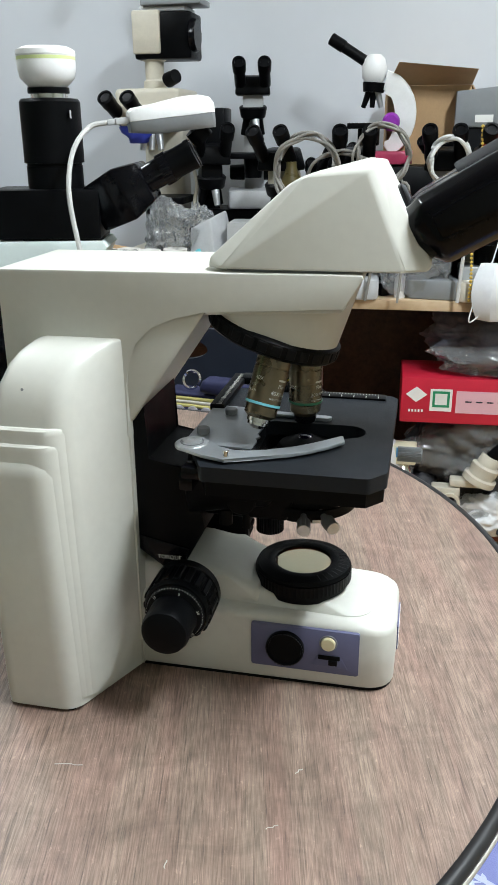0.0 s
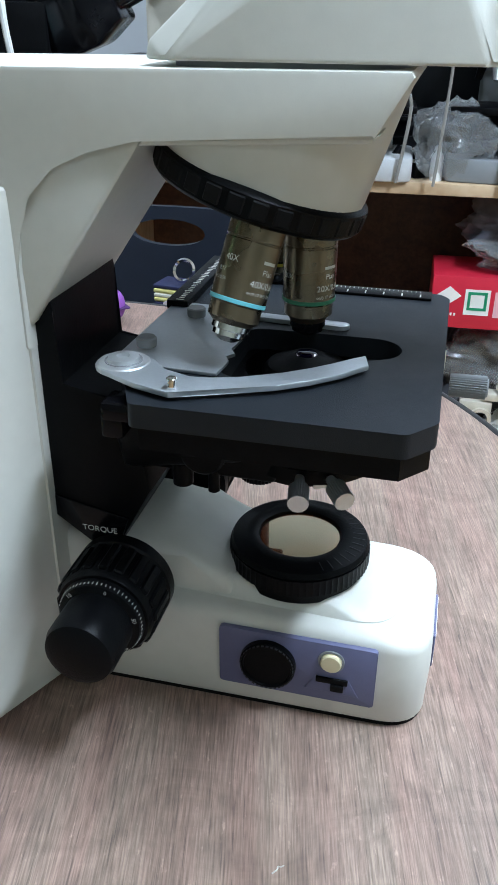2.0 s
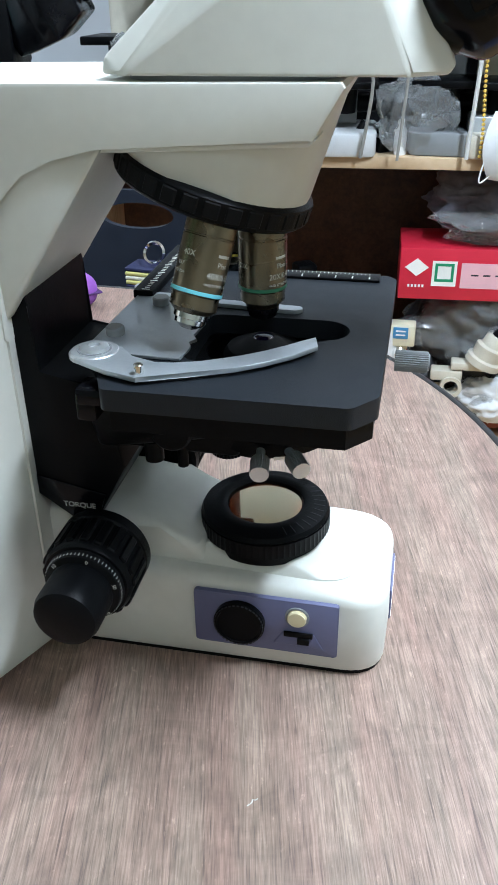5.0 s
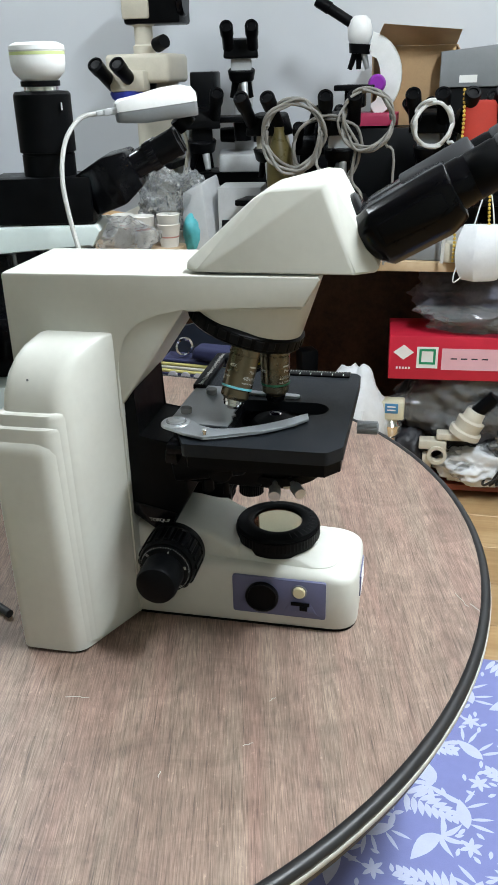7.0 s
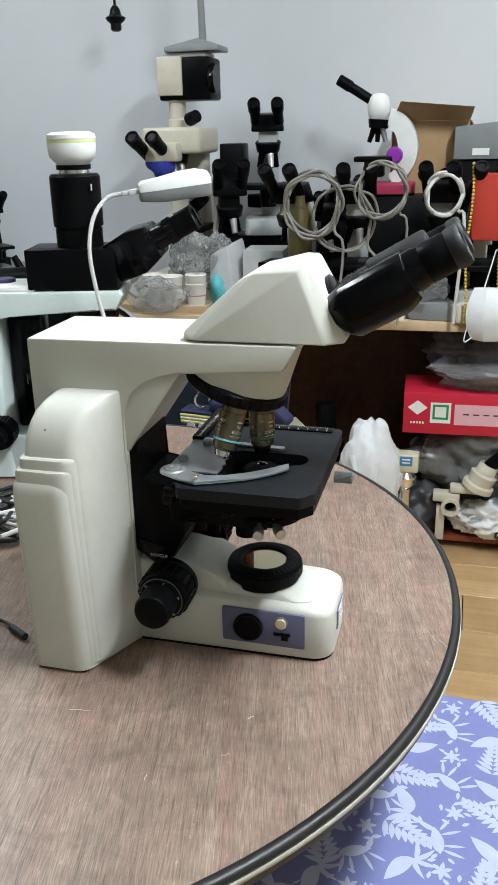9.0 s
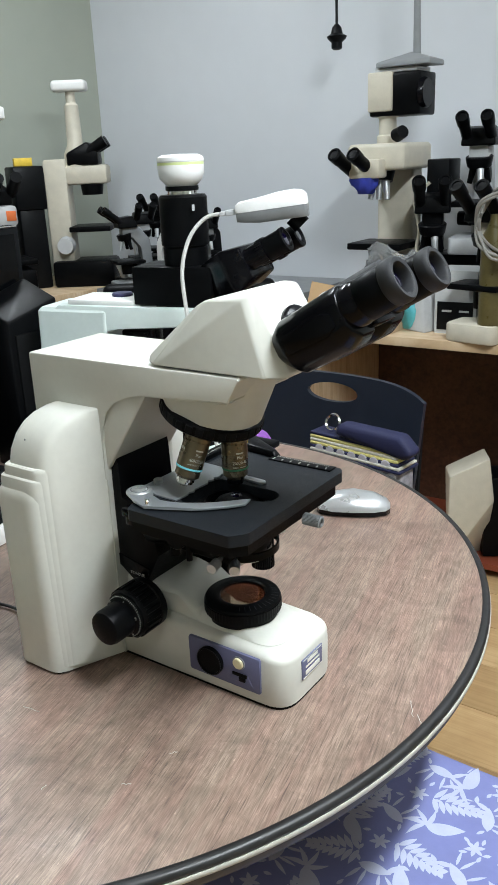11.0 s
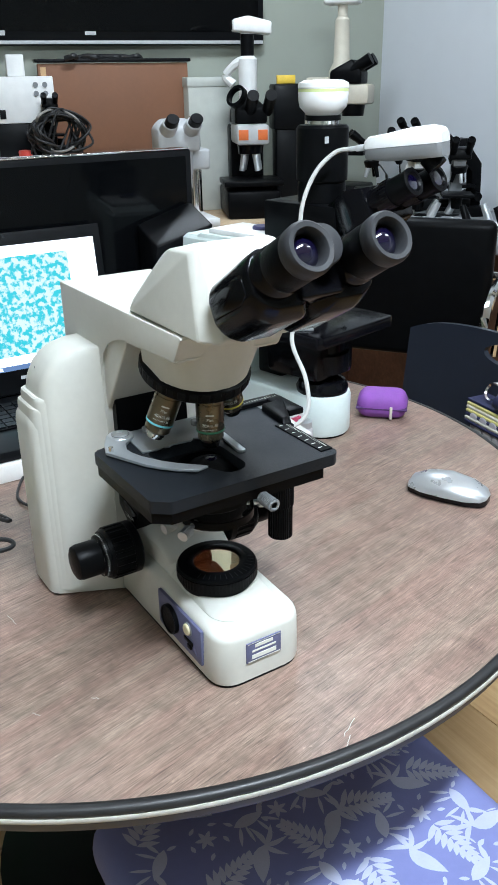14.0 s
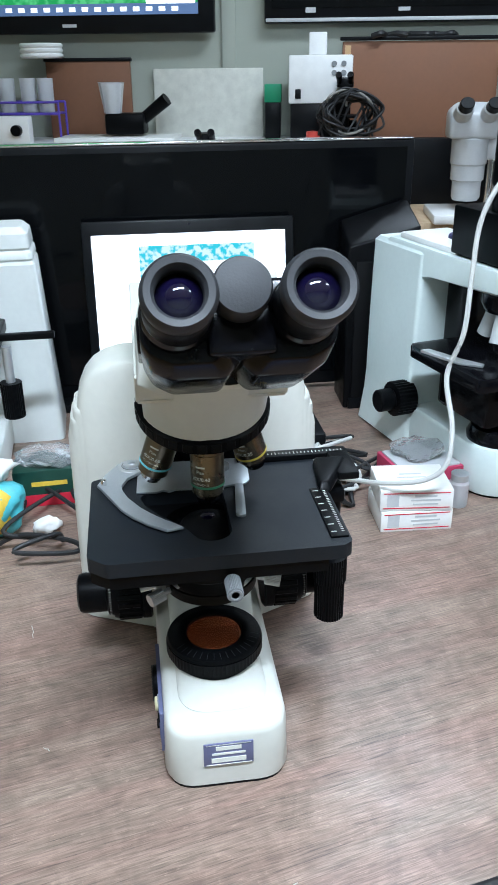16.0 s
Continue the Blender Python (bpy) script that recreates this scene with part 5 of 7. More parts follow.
part("label", crumple(B(), (0.012, 0.004, 0.038), (0.048, 0.050, 0.037), 4, 0.2, 3), YPACK, snk)
part("tissue", crumple(B(), (0.045, 0.085, 0.010), (0.016, 0.022, 0.012), 6, 0.4, 3), PAPER, snk)
part("tissue", crumple(B(), (-0.02, 0.02, 0.075), (0.03, 0.05, 0.02), 9, 0.4, 3), PAPER, snk)

rs = random.Random(11)
for k in range(18):
    x0, y0 = -0.45 + rs.uniform(-0.06, 0.05), rs.uniform(0.12, 0.26)
    if k in (7, 8):
        x0, y0 = -0.36 + rs.uniform(-0.1, 0.04), rs.uniform(-0.22, -0.16)
    pts = [(x0 + rs.uniform(-0.08, 0.08), y0 + rs.uniform(-0.07, 0.07), TABLE + 0.004 + rs.uniform(0, 0.035)) for _ in range(7)]
    pts[0] = (pts[0][0], pts[0][1], TABLE + 0.004)
    pts[-1] = (pts[-1][0], pts[-1][1], TABLE + 0.004)
    tagged(fin("power_cable", cable(B(), pts, 0.0032), BCABLE if k % 3 else CABLE), "loose cable tangled on the table", "cable", "table cables")
bm = cable(B(), [(-0.52, -0.05, TABLE + 0.004), (-0.42, -0.10, TABLE + 0.004), (-0.34, -0.075, TABLE + 0.004), (-0.29, -0.075, TABLE + 0.005), (-0.245, -0.10, TABLE + 0.005)], 0.0022)
cy(bm, (-0.272, -0.085, TABLE + 0.005), (-0.245, -0.10, TABLE + 0.005), 0.0045, n=14)
tagged(fin("power_cable", bm, BCABLE), "black power cable with a moulded plug", "cable", "table cables")

# ---- navy chair and the bag on it ----
chair = thing("plastic_chair", "dark navy plastic folding chair with a handle slot", "chair", at=pose(-0.375, 0.84, 0, 0, 0, -4))
bm = B()
nu, nv = 49, 37
grid = {}
def in_slot(i, j):
    return ((-1 + 2 * (i + 0.5) / (nu - 1)) / 0.27) ** 2 + (((j + 0.5) / (nv - 1) - 0.835) / 0.085) ** 2 < 1


hole = {(i, j) for i in range(nu - 1) for j in range(nv - 1) if in_slot(i, j)}
for side in (0, 1):
    for i in range(nu):
        for j in range(nv):
            u, v = -1 + 2 * i / (nu - 1), j / (nv - 1)
            if 0 < sum((i - a, j - b) in hole for a in (0, 1) for b in (0, 1)) < 4:
                away = math.hypot(u / 0.27, (v - 0.835) / 0.085)
                u, v = u / away, 0.835 + (v - 0.835) / away
            wd = 0.245 + 0.012 * v
            cr = 0.10 * (1 - abs(u) ** 2.6 * 0.55)
            zz = 0.58 + 0.262 * v * (1 - 0.10 * abs(u) ** 5) + 0.006 * u
            yy = -0.055 * (1 - u * u) * -1 + 0.030 * v + (0.012 if side else 0)
            grid[side, i, j] = bm.verts.new((u * wd, yy, zz))
for i in range(nu - 1):
    for j in range(nv - 1):
        if (i, j) in hole:
            continue
        for side in (0, 1):
            bm.faces.new((grid[side, i, j], grid[side, i + 1, j], grid[side, i + 1, j + 1], grid[side, i, j + 1]))
border = {}
inv = {v: k for k, v in grid.items()}
for e in [e for e in bm.edges if len(e.link_faces) == 1]:
    a, b = inv[e.verts[0]], inv[e.verts[1]]
    if a[0] == 0:
        border[(a, b)] = True
for a, b in border:
    bm.faces.new((grid[a], grid[b], grid[1, b[1], b[2]], grid[1, a[1], a[2]]))
part("backrest", bm, NAVY, chair)
part("seat", bx(B(), (0, -0.16, 0.455), (0.44, 0.42, 0.03), 0.012, 3), NAVY, chair)
for s in (-1, 1):
    part("back_leg", cable(B(), [(s * 0.235, 0.10, 0.0), (s * 0.235, 0.04, 0.45), (s * 0.235, 0.055, 0.80)], 0.011), DARKG, chair)
    part("front_leg", cable(B(), [(s * 0.22, -0.36, 0.0), (s * 0.22, -0.16, 0.44)], 0.011), DARKG, chair)
bag = thing("hand_bag", "navy bag with yellow stripes and patterned grey pocket on the chair", "bag", at=pose(-0.229, 0.820, 0.489, 0, 0, -8) @ Matrix.Scale(1.10, 4))
part("pocket", hull(B(), [(x, y, z) for x in (-0.10, 0.10) for y in (-0.045, 0.015) for z in (0.0, 0.20)] + [(x, y, 0.225) for x in (-0.085, 0.085) for y in (-0.03, 0.01)], 0.012), mat("grey_scale_cloth", (0.24, 0.23, 0.26), 0.7, vary=0.4, scale=60), bag)
bm = B()
for r in range(9):
    for c in range(7):
        lathe(bm, [(0.0118, 0), (0.0105, 0.0012), (0, 0.0014)], pose(-0.084 + 0.026 * c + 0.013 * (r % 2), -0.0452, 0.02 + 0.0225 * r, 90, 0, 0), 10)
part("scale_pattern", bm, mat("pale_scale", (0.46, 0.44, 0.47), 0.6), bag)
NAVYC = mat("navy_cloth", (0.014, 0.016, 0.055), 0.7, bump=0.3)
YCLOTH, CCLOTH = mat("yellow_cloth", (0.60, 0.54, 0.20), 0.7), mat("cream_cloth", (0.6, 0.58, 0.5), 0.7)
for k, m_ in enumerate((NAVYC, CCLOTH, NAVYC, YCLOTH, CCLOTH, YCLOTH, NAVYC)):
    part("stripe", bx(B(), (-0.002 * k, -0.016, 0.192 + 0.0062 * k), (0.212 - 0.002 * k, 0.066 - 0.003 * k, 0.0058), 0.002), m_, bag, "yellow stripe" if m_ is YCLOTH else ("cream stripe" if m_ is CCLOTH else "navy stripe"))
part("flap", hull(B(), [(x, y, z) for x, z in ((-0.05, 0.237), (0.11, 0.215), (0.13, 0.232), (0.10, 0.262), (-0.04, 0.262)) for y in (-0.046, -0.008)], 0.010), NAVYC, bag, "folded navy strap")
bm = B()
lathe(bm, [(0.016, -0.003), (0.019, 0), (0.016, 0.003), (0.013, 0)], pose(-0.070, -0.02, 0.252, 65, 0, 0), 20, True)
part("buckle", bm, CHROME, bag)

# ---- cushioned chair at the table's front ----
cush = thing("seat_cushion_chair", "chair seat covered in periwinkle cloth with white leaf prints", "chair", at=pose(0.27, 0.062, 0, 0, 0, -2))
seat = part("seat_cushion", bx(B(), (0, 0, 0.425), (0.66, 0.485, 0.085), 0.036, 5), CLOTH, cush)
bm = B()
rs = random.Random(3)


def leaf(px, py, ang, ln, wd, bend=0.0):
    ln, wd = ln * 0.84, wd * 0.78
    n, pl, pr = 7, [], []
    for k in range(n + 1):
        t = k / n
        w = wd * math.sin(math.pi * t) ** 0.8 * (1 - 0.35 * t)
        x, y = ln * t, bend * ln * t * t
        pl.append((x, y + w)), pr.append((x, y - w))
    poly = pl + pr[::-1][1:-1]
    ca, sa = math.cos(ang), math.sin(ang)
    vs = [bm.verts.new((px + x * ca - y * sa, py + x * sa + y * ca, 0.46755 + 0.000012 * (len(bm.faces) % 37))) for x, y in poly]
    bm.faces.new(vs)


def spot(px, py, a, shape):
    """One printed motif: a fern, a flower, a leaf spray or a prancing shape."""
    if shape == 0:
        for k in range(8):
            t = k / 7
            for s in (-1, 1):
                leaf(px + 0.060 * (t - .5) * math.cos(a), py + 0.060 * (t - .5) * math.sin(a), a + s * (1.0 - 0.5 * t), 0.034 * (1 - 0.55 * t), 0.0062, 0.1 * s)
    elif shape == 1:
        for k in range(6):
            leaf(px, py, a + k * 1.047, 0.017, 0.0045)
        for k in range(5):
            leaf(px + 0.022 * math.cos(k * 1.3), py + 0.022 * math.sin(k * 1.3), a + k, 0.014, 0.004)
    elif shape == 2:
        leaf(px - .02 * math.cos(a), py - .02 * math.sin(a), a, 0.060, 0.017, 0.3)
        for k in range(4):
            leaf(px - .02 * math.cos(a), py - .02 * math.sin(a), a + 1.0 + 0.9 * k, 0.034, 0.006, 0.5)
    else:
        c, s = math.cos(a), math.sin(a)
        for lx, ly, la, ll, lw in ((-0.02, 0, 0.15, 0.052, 0.013), (0.022, 0.004, 1.1, 0.030, 0.006), (0.032, 0.028, 0.1, 0.017, 0.005), (-0.012, -0.004, -1.9, 0.034, 0.004), (-0.004, -0.004, -1.5, 0.034, 0.0035), (0.016, -0.002, -1.2, 0.034, 0.0035), (0.024, 0, -0.6, 0.030, 0.0035), (-0.020, 0.004, 2.4, 0.016, 0.004), (0.034, 0.032, 1.6, 0.018, 0.002)):
            leaf(px + 0.86 * (lx * c - ly * s), py + 0.86 * (lx * s + ly * c), a + la, ll, lw)


for gx in range(11):
    for gy in range(8):
        px, py = -0.265 + 0.053 * gx + rs.uniform(-.008, .008), -0.180 + 0.0525 * gy + rs.uniform(-.008, .008)
        spot(px, py, rs.uniform(0, 6.28) if (gx + gy) % 4 < 3 else rs.uniform(1.2, 1.9), (gx * 3 + gy * 2) % 4)
part("leaf_print", bm, PRINTW, seat, "white leaf and flower print")["kind"] = "stuff"
for sx in (-1, 1):
    for sy in (-1, 1):
        part("leg", cy(B(), (sx * 0.26, sy * 0.18, 0), (sx * 0.24, sy * 0.17, 0.385), 0.013, 0.016, 14), DARKG, cush)


# ---- bench along the back wall ----
BZ = 0.785


def bench_y(x):
    return 1.60 + 0.03 * x


bench = thing("workbench", "maple-topped workbench with a dark wooden carcase crowded with instruments", "workbench", at=pose(0, 0, 0))
bl, br = -0.86, 1.9
part("worktop", prism(B(), [(bl, bench_y(bl)), (br, bench_y(br)), (br, back_y(br) - 0.004), (bl, back_y(bl) - 0.004)], BZ - 0.028, BZ, "z", 0.002), BENCHWOOD, bench)
part("back_panel", prism(B(), [(bl + 0.03, 2.10), (br - 0.03, 2.18), (br - 0.03, 2.195), (bl + 0.03, 2.115)], 0.002, BZ - 0.028, "z"), DARKWOOD, bench)
part("shelf", prism(B(), [(bl + 0.03, bench_y(bl) + 0.08), (br - 0.03, bench_y(br) + 0.08), (br - 0.03, 2.16), (bl + 0.03, 2.09)], 0.03, 0.05, "z"), mat("red_brown_board", (0.22, 0.05, 0.025), 0.5, vary=0.12), bench, "red-brown low shelf")
for x in (bl + 0.015, 0.62, br - 0.015):
    part("side_panel", prism(B(), [(x - 0.012, bench_y(x) + 0.02), (x + 0.012, bench_y(x) + 0.02), (x + 0.012, back_y(x) - 0.02), (x - 0.012, back_y(x) - 0.02)], 0.0, BZ - 0.028, "z"), BENCHWOOD if x < 0 else DARKWOOD, bench)


def bench_scope(x, y, z, turn, label, body, dark, size=1.0, tilt=35, stage_z=0.13, group="", eyes=2, head=None, cover=None):
    """A small upright microscope: foot, limb, stage, turret with objectives and inclined tubes."""
    ob = thing("bench_microscope", label, "microscope", group, pose(x, y, z, 0, 0, turn))
    head = head or dark
    k = size
    part("foot", prism(B(), round_poly([(-0.09 * k, -0.07 * k), (0.10 * k, -0.065 * k), (0.10 * k, 0.065 * k), (-0.09 * k, 0.07 * k)], 0.02 * k, 3), 0, 0.045 * k, "z", 0.006 * k), body, ob)
    part("limb", prism(B(), [(-0.085 * k, 0.03 * k), (-0.040 * k, 0.03 * k), (-0.035 * k, 0.19 * k), (0.0, 0.235 * k), (0.05 * k, 0.245 * k), (0.05 * k, 0.275 * k), (-0.03 * k, 0.275 * k), (-0.075 * k, 0.22 * k)], -0.026 * k, 0.026 * k, "y", 0.005 * k), body, ob)
    part("stage", bx(B(), (0.03 * k, 0, stage_z * k), (0.13 * k, 0.13 * k, 0.014 * k), 0.003 * k), dark, ob)
    part("substage", cy(B(), (0.035 * k, 0, stage_z * k), (0.035 * k, 0, 0.075 * k), 0.026 * k, 0.022 * k, 20), dark, ob)
    for s in (-1, 1):
        part("focus_knob", cy(B(), (-0.05 * k, s * 0.026 * k, 0.085 * k), (-0.05 * k, s * 0.066 * k, 0.085 * k), 0.021 * k, 0.019 * k, 20, 0.002 * k), dark, ob)
    part("turret", cy(B(), (0.035 * k, 0, 0.250 * k), (0.030 * k, 0, 0.222 * k), 0.036 * k, 0.032 * k, 24, 0.003 * k), dark, ob)
    for q in range(3):
        a = radians(20 + 110 * q)
        p = Vector((0.033 * k + 0.017 * k * math.cos(a), 0.017 * k * math.sin(a), 0.226 * k))
        part("objective", cy(B(), p, p + Vector((0.3 * math.cos(a), 0.3 * math.sin(a), -1)) * 0.045 * k, 0.0105 * k, 0.007 * k, 14), dark if q else STEEL, ob)
    part("head", hull(B(), [Vector(p) * k for p in ((-0.02, -0.045, 0.275), (0.07, -0.045, 0.275), (-0.02, 0.045, 0.275), (0.07, 0.045, 0.275), (0.0, -0.036, 0.325), (0.065, -0.040, 0.318), (0.0, 0.036, 0.325), (0.065, 0.040, 0.318))], 0.006 * k), head, ob)
    dd = Vector((math.cos(radians(tilt)), 0, math.sin(radians(tilt))))
    for s in ((-1, 1) if eyes == 2 else (0,)):
        p = Vector((0.055 * k, s * 0.031 * k, 0.300 * k))
        tu = part("eye_tube", cy(B(), p, p + dd * 0.062 * k, 0.0145 * k, 0.0140 * k, 20), head, ob)
        part("eyepiece", lathe(B(), [(0.0165 * k, 0), (0.0170 * k, 0.03 * k), (0.0155 * k, 0.034 * k), (0.011 * k, 0.034 * k), (0.010 * k, 0.031 * k), (0, 0.030 * k)], frame_of(p + dd * 0.06 * k, p + dd * 0.2 * k)[0], 20), BLACK, tu)
    if cover:
        part("cloth_cover", crumple(B(), (0.045 * k, 0, 0.265 * k), (0.05 * k, 0.06 * k, 0.055 * k), 2, 0.25, 3), cover, ob)
    return ob


def coil(name, label, material, c, r, turns, seed, r2=0.005):
    rr = random.Random(seed)
    pts = []
    for k in range(turns * 10 + 1):
        a = 2 * math.pi * k / 10
        q = r * (1 + rr.uniform(-0.12, 0.12))
        pts.append((c[0] + q * math.cos(a), c[1] + 0.012 * math.sin(a * 0.37 + seed) - 0.012 * (k % 3), c[2] + q * 1.08 * math.sin(a)))
    pts += [(c[0] + r * 0.8, c[1] - 0.02, c[2] - r * 0.9), (c[0] + r * 1.15, c[1] - 0.03, max(BZ + 0.006, c[2] - r * 1.5)), (c[0] + r * 0.9, c[1] - 0.03, BZ + r2)]
    return tagged(fin(name, cable(B(), pts, r2, 8, 4), material), label, "cable", "hung cables")


# tall photo microscope with a camera box
tall = thing("photo_microscope", "tall ivory photo microscope with a black camera box on top", "microscope", at=pose(-0.710, 1.90, BZ) @ Matrix.Diagonal((1, 1, 0.966, 1)))
part("foot", bx(B(), (0, 0.02, 0.045), (0.22, 0.28, 0.09), 0.012, 3), IVORY, tall)
part("limb", bx(B(), (0.0, 0.10, 0.30), (0.13, 0.08, 0.46), 0.012, 3), IVORY, tall)
part("stage", bx(B(), (0.01, -0.04, 0.25), (0.19, 0.16, 0.022), 0.004), BLACK, tall)
part("substage", cy(B(), (0, -0.04, 0.24), (0, -0.04, 0.10), 0.035, 0.03, 24), BLACK, tall)
part("arm", bx(B(), (0.0, 0.02, 0.535), (0.20, 0.22, 0.085), 0.014, 3), IVORY, tall)
part("turret", cy(B(), (0, -0.04, 0.50), (0, -0.05, 0.46), 0.045, 0.04, 24), BLACK, tall)
for q in range(3):
    part("objective", cy(B(), (-0.02 + 0.02 * q, -0.05, 0.465), (-0.03 + 0.03 * q, -0.06, 0.40), 0.012, 0.009, 14), STEEL, tall)
part("photo_tube", lathe(B(), [(0.034, 0.57), (0.034, 0.60), (0.028, 0.605), (0.028, 0.655), (0.036, 0.66), (0.036, 0.68)], n=28), IVORY, tall)
part("tube_block", bx(B(), (-0.008, -0.01, 0.735), (0.085, 0.075, 0.12), 0.006), IVORY, tall)
part("camera_box", bx(B(), (0.040, 0.02, 0.725), (0.175, 0.12, 0.130), 0.008), BLACK, tall, "black camera box")
part("box_lid", bx(B(), (0.040, 0.02, 0.798), (0.14, 0.11, 0.014), 0.004), LGREY, tall)
part("winder", cy(B(), (0.12, -0.01, 0.725), (0.14, -0.01, 0.725), 0.05, 0.046, 28, 0.004), BLACKG, tall)
part("antenna_base", hull(B(), [(x, y, z) for x in (-0.02, 0.16) for y in (-0.05, 0.06) for z in (0.806, 0.822)] + [(0.08, 0.0, 0.85)], 0.003), GREYP, tall)
part("antenna_rod", cy(B(), (0.095, 0.0, 0.84), (0.090, 0.0, 1.08), 0.012, 0.009, 14), GREYP, tall)
part("lamp_box", bx(B(), (0.175, 0.05, 0.465), (0.075, 0.10, 0.115), 0.006), DARKG, tall)
part("side_knob", cy(B(), (0.06, -0.06, 0.60), (0.09, -0.08, 0.61), 0.022, 0.020, 18), BLACK, tall)
part("lamp_cord", cable(B(), [(0.15, 0.0, 0.45), (0.11, -0.02, 0.40), (0.13, -0.03, 0.30), (0.12, -0.02, 0.22), (0.15, 0.0, 0.06)], 0.006), IVORY, tall)
for s in (-1, 1):
    et = part("eye_tube", cy(B(), (-0.045 + s * 0.033, -0.08, 0.488), (-0.053 + s * 0.033, -0.17, 0.533), 0.021, 0.020, 20), BLACK, tall)
    part("eyepiece", lathe(B(), [(0.022, 0), (0.023, 0.035), (0.016, 0.038), (0.014, 0.034), (0, 0.033)], frame_of((-0.053 + s * 0.033, -0.165, 0.531), (-0.063 + s * 0.033, -0.26, 0.588))[0], 22), BLACK, et)
part("blue_wrap", crumple(B(), (-0.030, -0.10, 0.465), (0.050, 0.03, 0.055), 5, 0.3, 3), BLUEF, tall, "blue plastic wrapping")
part("connector", bx(B(), (-0.02, -0.10, 0.50), (0.11, 0.06, 0.06), 0.008), IVORY, tall)

# pull switch hanging before the wall
pull = thing("pendant_socket", "black pendant lamp socket hanging by a cord", "pendant", at=pose(-0.939, 1.98, 1.690))
part("socket", lathe(B(), [(0.010, -0.045), (0.018, -0.040), (0.018, -0.022), (0.030, -0.012), (0.034, -0.004), (0.020, 0.004), (0.016, 0.022), (0.008, 0.032), (0, 0.034)], n=24), DARKG, pull)
part("cord", cy(B(), (0, 0, 0.03), (0.0, 0.0, CEIL - 1.690), 0.0045, n=10), DARKG, pull)

# binocular microscope standing on a power supply
psu = thing("power_supply", "grey lamp power supply with a sloping top", "power supply", at=pose(-0.385, 1.78, BZ, 0, 0, 4))
part("case", prism(B(), [(-0.09, 0.0), (0.09, 0.0), (0.09, 0.12), (0.04, 0.19), (-0.09, 0.19)], -0.065, 0.065, "x", 0.004), LGREY, psu)
part("front_panel", bx(B(), (0, -0.0915, 0.055), (0.11, 0.003, 0.085), 0.001), DARKG, psu)
part("label_bar", bx(bx(B(), (-0.025, -0.0934, 0.07), (0.03, 0.001, 0.006)), (0.028, -0.0934, 0.07), (0.03, 0.001, 0.006)), LGREY, psu)
plinth = tagged(fin("equipment_stand", bx(B(), (-0.43, 1.985, BZ + 0.105), (0.26, 0.16, 0.21), 0.006), DARKG), "black instrument case used as a stand", "case")
bench_scope(-0.425, 1.985, BZ + 0.214, -80, "binocular microscope with light head and black tubes", LGREY, BLACK, 1.18, 30, head=BLACK)
hl = thing("wedge_case", "pale grey wedge-shaped case standing among the microscopes", "case", at=pose(-0.50, 1.74, BZ, 0, 0, -20))
part("case", hull(B(), [(-0.05, -0.06, 0), (0.06, -0.06, 0), (-0.05, 0.06, 0), (0.06, 0.06, 0), (-0.05, -0.04, 0.17), (0.02, -0.04, 0.20), (-0.05, 0.05, 0.19), (0.02, 0.05, 0.22)], 0.005), LGREY, hl)

# student microscope on a crate
crate = tagged(fin("equipment_stand", bx(B(), (-0.03, 1.98, BZ + 0.17), (0.34, 0.20, 0.34), 0.006), DARKG), "dark instrument crate under the student microscope", "case")
mono = thing("student_microscope", "white monocular microscope with black inclined tube and purple knob", "microscope", at=pose(-0.035, 1.93, BZ + 0.345, 0, 0, 180))
part("foot", prism(B(), round_poly([(-0.10, -0.06), (0.10, -0.06), (0.10, 0.06), (-0.10, 0.06)], 0.03, 4), 0, 0.035, "z", 0.008), mat("crimson_foot", (0.35, 0.03, 0.08), 0.4), mono)
bm = B()
oc, ic = [], []
for k in range(15):
    a = radians(-70 + 150 * k / 14)
    oc.append((0.0 - 0.105 * math.cos(a), 0.135 + 0.120 * math.sin(a)))
    ic.append((0.0 - 0.045 * math.cos(a), 0.125 + 0.078 * math.sin(a)))
prism(bm, oc + ic[::-1], -0.028, 0.028, "y", 0.006)
part("curved_limb", bm, WHITE, mono)
part("head", lathe(B(), [(0.024, 0.22), (0.034, 0.235), (0.036, 0.262), (0.030, 0.285), (0.018, 0.296), (0, 0.298)], Matrix.Translation((0.022, 0, 0)), 28), WHITE, mono)
tb = part("eye_tube", cy(B(), (0.03, 0, 0.268), (0.112, 0, 0.318), 0.0150, n=20), BLACK, mono)
part("eyepiece", cy(B(), (0.110, 0, 0.317), (0.150, 0, 0.341), 0.0175, 0.0170, 20, 0.002), BLACK, tb)
part("turret", cy(B(), (0.020, 0, 0.222), (0.022, 0, 0.196), 0.034, 0.030, 24), BLACK, mono)
for q in range(3):
    part("objective", cy(B(), (0.010 + 0.012 * q, 0, 0.20), (-0.002 + 0.026 * q, -0.004, 0.155), 0.010, 0.007, 14), BLACK if q else STEEL, mono)
part("stage", bx(B(), (0.03, 0, 0.105), (0.12, 0.11, 0.016), 0.003), BLACK, mono)
part("substage", bx(B(), (0.03, 0, 0.075), (0.06, 0.07, 0.05), 0.005), BLACK, mono)
part("focus_knob", cy(B(), (-0.035, 0.028, 0.115), (-0.035, 0.052, 0.115), 0.026, 0.023, 26, 0.004), mat("purple_plastic", (0.26, 0.03, 0.36), 0.35), mono, "purple focus knob")
ctn = thing("cardboard_carton", "open brown cardboard carton on the bench", "box", at=pose(0.095, 2.06, BZ + 0.34, 0, 0, 6))
